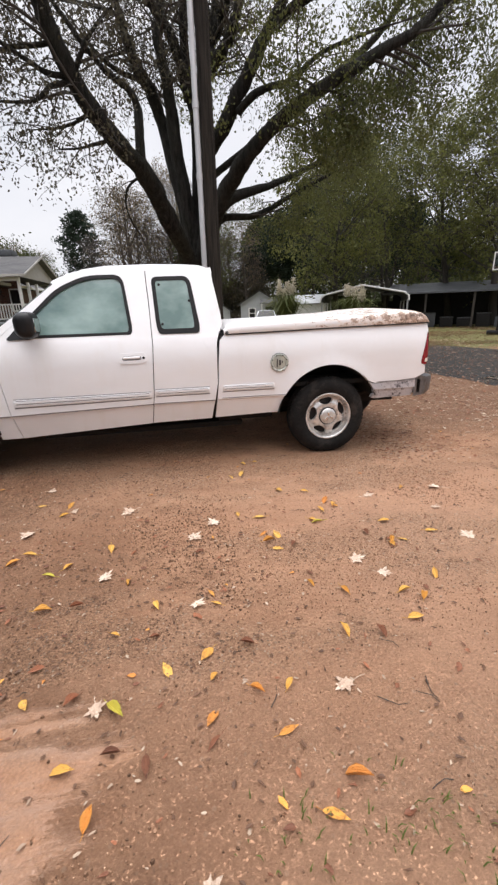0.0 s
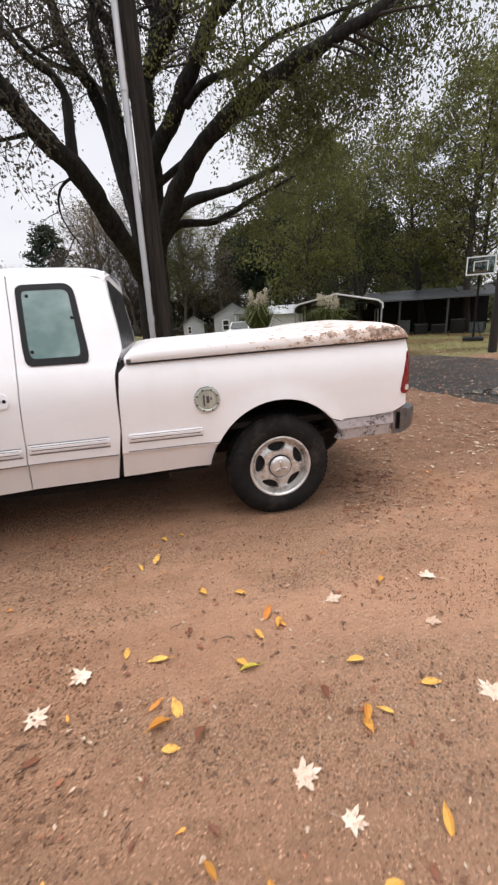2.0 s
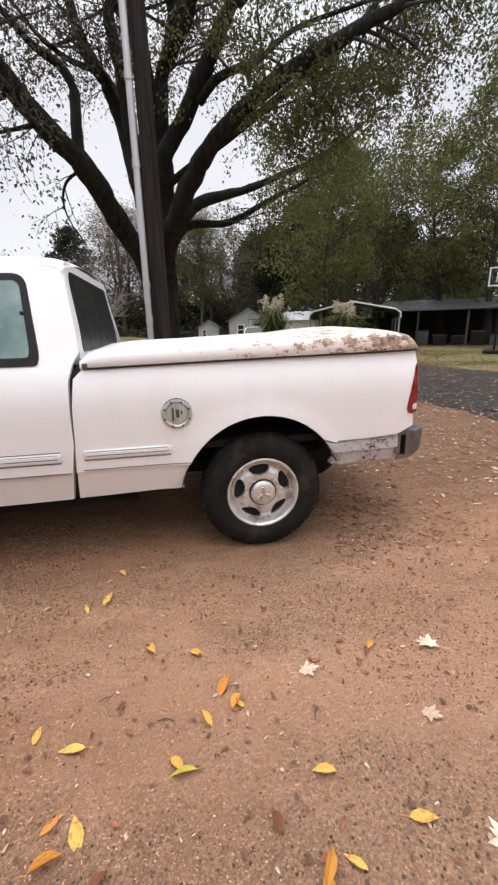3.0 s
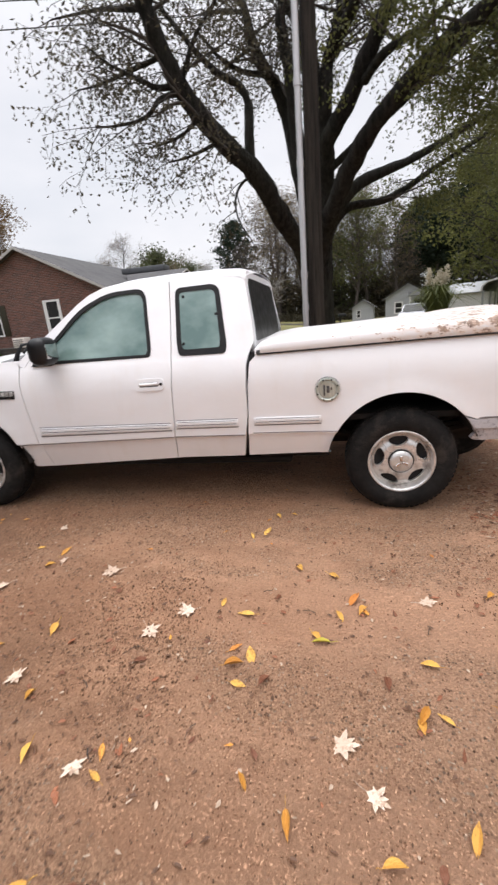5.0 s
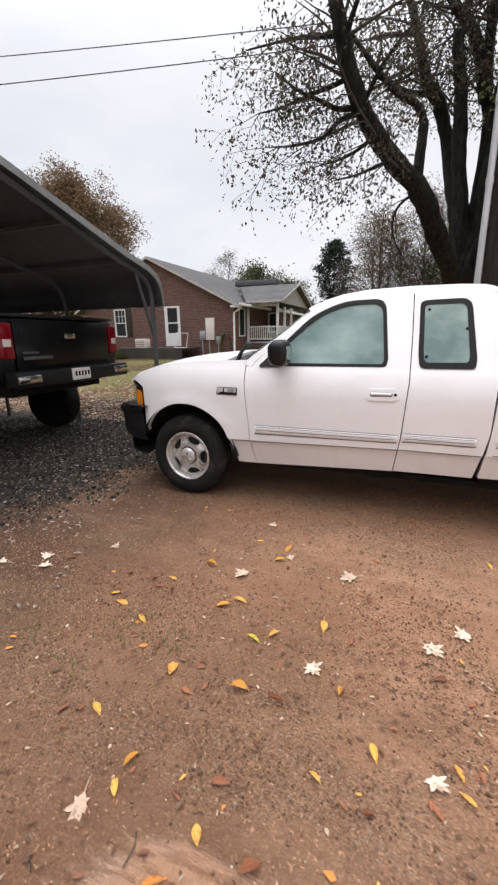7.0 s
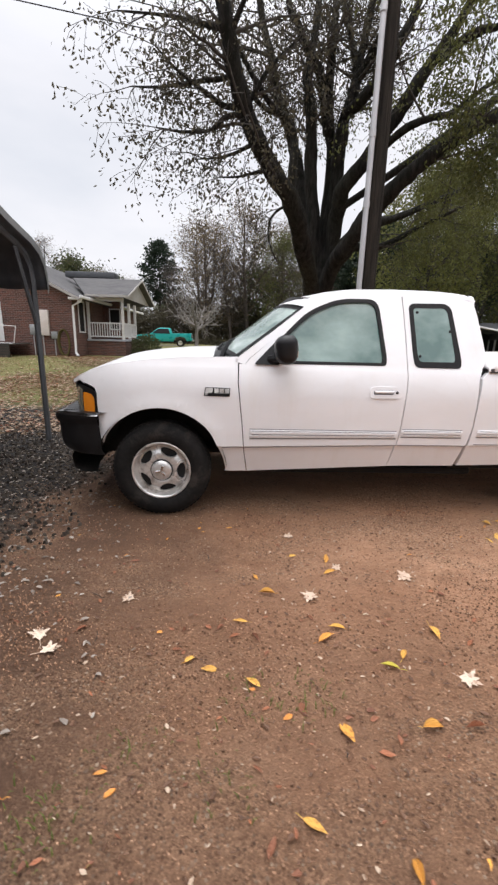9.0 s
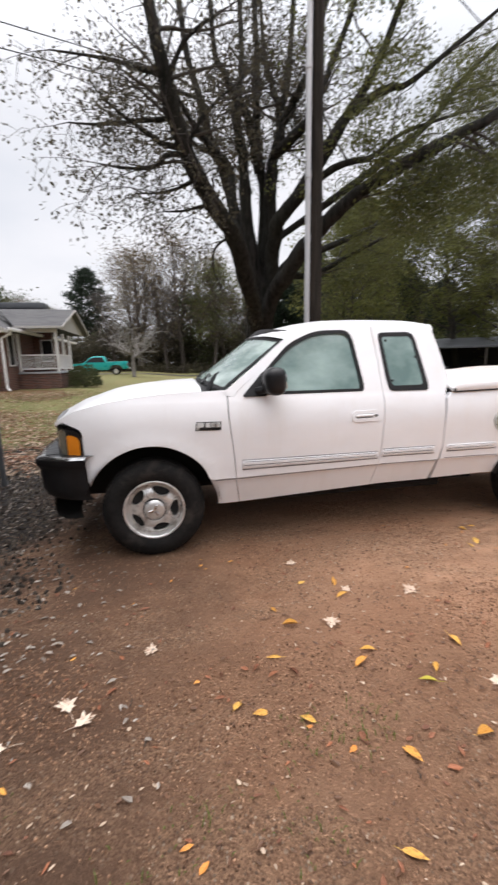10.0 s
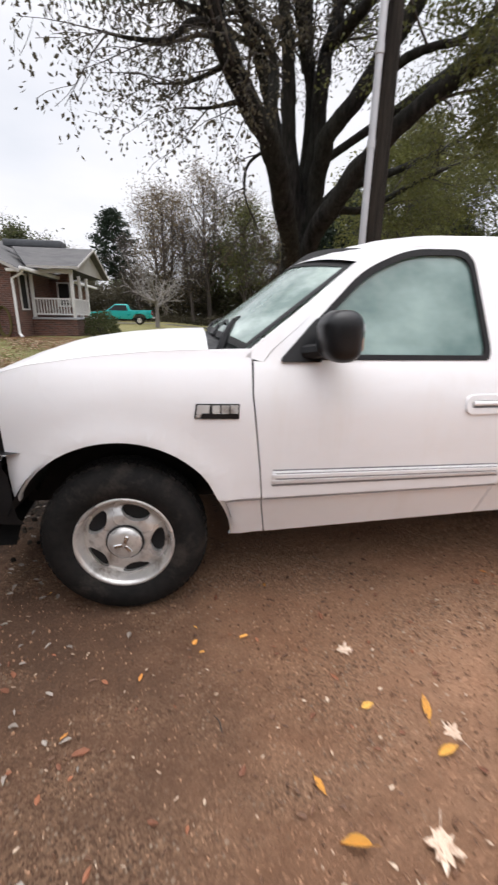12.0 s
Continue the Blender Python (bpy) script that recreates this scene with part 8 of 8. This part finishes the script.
def scatter(name, label, mat, count, area, size, seed, shape, keep=None, category="leaves", curl=0.4):
    """Many small flat or lumpy pieces in one mesh of uncountable stuff."""
    r = random.Random(seed)
    v, f = [], []
    made = 0
    while made < count:
        x, y = r.uniform(*area[:2]), r.uniform(*area[2:])
        if keep and r.random() > keep(x, y):
            made += 0.2
            continue
        made += 1
        s = size * r.uniform(0.55, 1.35)
        b, z = len(v), height(x, y) + (0.022 if x > 5.2 else 0.0)
        a = r.uniform(0, 2 * math.pi)
        c, sn = math.cos(a), math.sin(a)
        if shape == "leaf":
            tilt, lift = r.uniform(-0.35, 0.35), r.uniform(0.003, 0.012) + (0.012 if y > 4.5 else 0.0)
            wide = r.uniform(0.7, 1.25)
            for px, py, pz in ((-0.5, 0, 0), (-0.26, 0.20, curl * 0.20), (0.12, 0.23, curl * 0.24), (0.52, 0.03, 0.06), (0.14, -0.18, curl * 0.22), (-0.24, -0.22, curl * 0.20), (-0.05, 0.0, 0.0)):
                py *= wide * r.uniform(0.55, 1.3)
                px *= r.uniform(0.75, 1.2)
                v.append((x + s * (px * c - py * sn), y + s * (px * sn + py * c), z + lift + s * (pz + tilt * py * 0.6)))
            f += [(b + k, b + 6, b + (k + 1) % 6) for k in range(6)]
        else:
            w_, h_ = s * r.uniform(0.6, 1.0), s * r.uniform(0.35, 0.7)
            ring = 4 if size < 0.012 else 5
            for k in range(ring):
                t = 2 * math.pi * k / ring
                q = r.uniform(0.8, 1.15)
                px, py = 0.5 * s * q * math.cos(t), 0.5 * w_ * q * math.sin(t)
                v.append((x + px * c - py * sn, y + px * sn + py * c, z - 0.003))
            for k in range(ring):
                t = 2 * math.pi * (k + 0.3) / ring
                q = r.uniform(0.5, 0.75)
                px, py = 0.5 * s * q * math.cos(t), 0.5 * w_ * q * math.sin(t)
                v.append((x + px * c - py * sn, y + px * sn + py * c, z + h_ * r.uniform(0.7, 1.0)))
            for k in range(ring):
                k2 = (k + 1) % ring
                f.append((b + k, b + k2, b + ring + k2, b + ring + k))
            f.append(tuple(b + ring + k for k in range(ring)))
    me = bpy.data.meshes.new(name)
    me.from_pydata(v, [], f)
    me.materials.append(M[mat])
    return tagged(new(name, me), label, category, "", "stuff")


def patchy(scale, seed, lo=-0.1, hi=0.35):
    return lambda x, y: 0.12 + smooth_step(lo, hi, noise.noise((x * scale, y * scale, seed)))


def strewn(x, y):
    """Patches of loose stones, few of them on the smooth wet clay."""
    clay = (1.9 * (x + 0.42)) ** 2 + (2.6 * (y + 2.72 - 0.35 * x)) ** 2
    return patchy(0.9, 3.3)(x, y) * (0.12 + 0.88 * smooth_step(0.5, 1.2, clay))


def stone_mat(name, a, b):
    def build(nt, out):
        g = nt.nodes.new("ShaderNodeNewGeometry")
        surface(nt, out, mix(nt, g.outputs["Random Per Island"], a, b), 0.85, 0.0, None, 0.0, 0.15)
    return material(name, build)


M["pebble"] = stone_mat("yard_pebbles", (0.20, 0.098, 0.055), (0.60, 0.37, 0.235))
M["clod"] = stone_mat("dark_soil_clods", (0.105, 0.058, 0.036), (0.36, 0.205, 0.125))
M["grit"] = stone_mat("pale_grit", (0.34, 0.22, 0.15), (0.56, 0.41, 0.30))
M["gravel"] = stone_mat("dark_gravel", (0.014, 0.011, 0.009), (0.13, 0.105, 0.085))
scatter("pebbles", "small brown pebbles scattered over the dirt", "pebble", 46000, (-3.2, 3.8, -3.6, 0.7), 0.0085, 201, "stone", strewn, "pebbles")
scatter("clods", "dark crumbs of soil and bark on the dirt", "clod", 22000, (-3.2, 4.2, -3.6, 2.2), 0.0095, 202, "stone", strewn, "soil")
scatter("grit", "pale grit lying on the packed dirt", "grit", 2400, (-3.0, 4.5, -3.6, 1.5), 0.011, 203, "stone", lambda x, y: (0.15 + smooth_step(-0.1, 0.35, noise.noise((x * 0.8, y * 0.8, 5.5)))) * (0.35 + 0.65 * smooth_step(0.2, 1.2, x)), "grit")
scatter("gravel", "dark crushed gravel around the carport", "gravel", 11000, (-7.0, -2.35, -1.3, 3.8), 0.035, 204, "stone", lambda x, y: smooth_step(-2.3, -2.9, x + 0.35 * noise.noise((x, y * 1.5, 1.2))) * smooth_step(-1.4, -0.7, y), "gravel")
scatter("leaf_litter", "pale and brown dead leaves lying in the gravel", "f_bleached", 3600, (-6.5, -1.5, -1.9, 5.0), 0.036, 205, "leaf", lambda x, y: smooth_step(-1.5, -2.9, x), curl=0.8)
scatter("leaf_litter", "brown dead leaves covering the lawn", "f_red", 7000, (-14.0, -3.0, 3.0, 15.5), 0.09, 206, "leaf", patchy(0.35, 2.2, -0.2, 0.3))
scatter("leaf_litter", "tan dead leaves covering the lawn", "leaf_autumn", 11000, (-14.0, -2.6, 2.6, 15.5), 0.10, 207, "leaf", patchy(0.35, 2.2, -0.2, 0.3))
scatter("leaf_litter", "dry brown leaves drifted beside the carport", "f_tan", 3800, (-9.0, -2.9, 2.6, 9.5), 0.070, 222, "leaf", patchy(0.5, 8.2, -0.35, 0.25), curl=0.8)
scatter("leaf_litter", "rust-brown leaves drifted beside the carport", "f_red", 1800, (-9.0, -2.9, 2.6, 9.5), 0.070, 223, "leaf", patchy(0.5, 8.2, -0.35, 0.25), curl=0.8)
scatter("leaf_litter", "bleached dead leaves among the lawn grass", "f_tan", 5500, (-11.0, -2.6, 2.6, 14.5), 0.10, 213, "leaf", patchy(0.35, 2.2, -0.2, 0.3))
scatter("leaf_litter", "brown dead leaves along the driveway", "f_red", 5200, (2.4, 11.5, -0.6, 12.0), 0.06, 208, "leaf", lambda x, y: 0.15 + 0.85 * smooth_step(0.2, 1.4, y) * (1 - 0.3 * smooth_step(5.5, 6.5, x)))
scatter("leaf_litter", "tan dead leaves along the driveway", "f_tan", 5200, (2.4, 11.5, -0.4, 12.0), 0.06, 209, "leaf", lambda x, y: 0.15 + 0.85 * smooth_step(0.2, 1.4, y) * (1 - 0.3 * smooth_step(5.5, 6.5, x)))
scatter("leaf_litter", "tan dead leaves covering the grass behind the driveway", "leaf_autumn", 13000, (3.0, 19.0, 9.5, 21.0), 0.12, 220, "leaf", patchy(0.35, 3.1, -0.2, 0.3))
scatter("leaf_bits", "dark broken leaf pieces trodden into the dirt", "f_dark", 2200, (-3.2, 4.5, -3.4, 1.6), 0.026, 210, "leaf")
scatter("leaf_bits", "tan broken leaf pieces on the dirt", "f_tan", 1300, (-3.2, 4.5, -3.4, 0.8), 0.020, 211, "leaf")
scatter("leaf_bits", "orange broken leaf pieces on the dirt", "f_red", 420, (-3.0, 4.5, -3.2, 0.4), 0.030, 212, "leaf")


scatter("leaf_litter", "small tan leaves strewn over the dirt behind the pickup", "f_tan", 1500, (2.2, 6.2, -0.5, 3.5), 0.028, 215, "leaf", patchy(0.6, 4.4, -0.3, 0.3))
scatter("leaf_litter", "small brown leaves strewn over the dirt behind the pickup", "f_red", 2600, (2.2, 6.2, -0.4, 3.5), 0.036, 216, "leaf", patchy(0.6, 4.4, -0.3, 0.3))
scatter("leaf_bits", "dark crumbled bark and leaf in the damp dirt", "f_dark", 3200, (-3.2, 0.6, -3.3, -0.2), 0.016, 217, "leaf", patchy(0.9, 6.1, -0.3, 0.3))
scatter("clods", "dark bark crumbs and lumps of damp soil", "clod", 9500, (-3.2, 0.6, -3.2, 0.2), 0.013, 218, "stone", strewn, "soil")
scatter("leaf_bits", "small rust-brown leaves on the dirt", "f_red", 110, (-3.0, 4.2, -3.2, 0.4), 0.045, 219, "leaf")
scatter("leaf_bits", "small dull orange leaves on the dirt", "f_orange", 70, (-3.0, 4.5, -3.2, 0.6), 0.042, 214, "leaf")


def twigs(count, seed):
    r = random.Random(seed)
    bm = bmesh.new()
    for _ in range(count):
        x, y, a, ln = r.uniform(-3, 4), r.uniform(-3.3, 0.6), r.uniform(0, 6.28), r.uniform(0.03, 0.11)
        pts = [(x + ln * t * math.cos(a + 0.5 * t), y + ln * t * math.sin(a + 0.5 * t), height(x, y) + 0.006 + 0.006 * math.sin(6 * t)) for t in (0, 0.35, 0.7, 1.0)]
        tube(bm, pts, [0.002, 0.002, 0.0016, 0.001], 4)
    return solo("twigs", bm, "dark_bark", "thin dark twigs lying on the dirt", "twigs", "", "stuff")


twigs(80, 301)


def tufts(name, label, mat, spots, blades, seed, h=0.05, rad=0.10):
    r = random.Random(seed)
    v, f = [], []
    for cx, cy in spots:
        for _ in range(blades):
            x, y = cx + r.gauss(0, rad), cy + r.gauss(0, rad)
            a, ln = r.uniform(0, 6.28), h * r.uniform(0.5, 1.4)
            d = Vector((math.cos(a), math.sin(a), 0))
            s = Vector((-d.y, d.x, 0)) * 0.0022
            p = Vector((x, y, height(x, y) - 0.002))
            q = p + d * ln * 0.25 + Vector((0, 0, ln * 0.7))
            t = p + d * ln * 0.75 + Vector((0, 0, ln * 0.9))
            b = len(v)
            v += [tuple(p - s), tuple(p + s), tuple(q + s), tuple(q - s), tuple(t)]
            f += [(b, b + 1, b + 2, b + 3), (b + 3, b + 2, b + 4)]
    me = bpy.data.meshes.new(name)
    me.from_pydata(v, [], f)
    me.materials.append(M[mat])
    return tagged(new(name, me), label, "grass", "", "stuff")


tufts("grass_tufts", "small green grass tufts pushing through the dirt", "grass", [(-2.30, -1.85), (-1.70, -2.2), (-1.78, -2.12), (-1.2, -2.05), (-0.95, -1.80), (-1.55, -1.95), (-0.85, -1.7), (0.85, -3.0), (0.62, -3.0), (1.05, -3.05), (-2.6, -2.2), (-1.15, -1.72)], 30, 401, 0.028, 0.07)
rng = random.Random(9)
tufts("lawn_grass", "short green lawn grass beside the house", "grass", [(rng.uniform(-13, -3.4), rng.uniform(4.8, 14.5)) for _ in range(800)], 30, 402, 0.035, 0.22)
tufts("lawn_grass", "yellowing lawn grass behind the driveway", "dry_grass", [(rng.uniform(-2, 16), rng.uniform(9.5, 20.0)) for _ in range(700)], 26, 403, 0.08, 0.30)
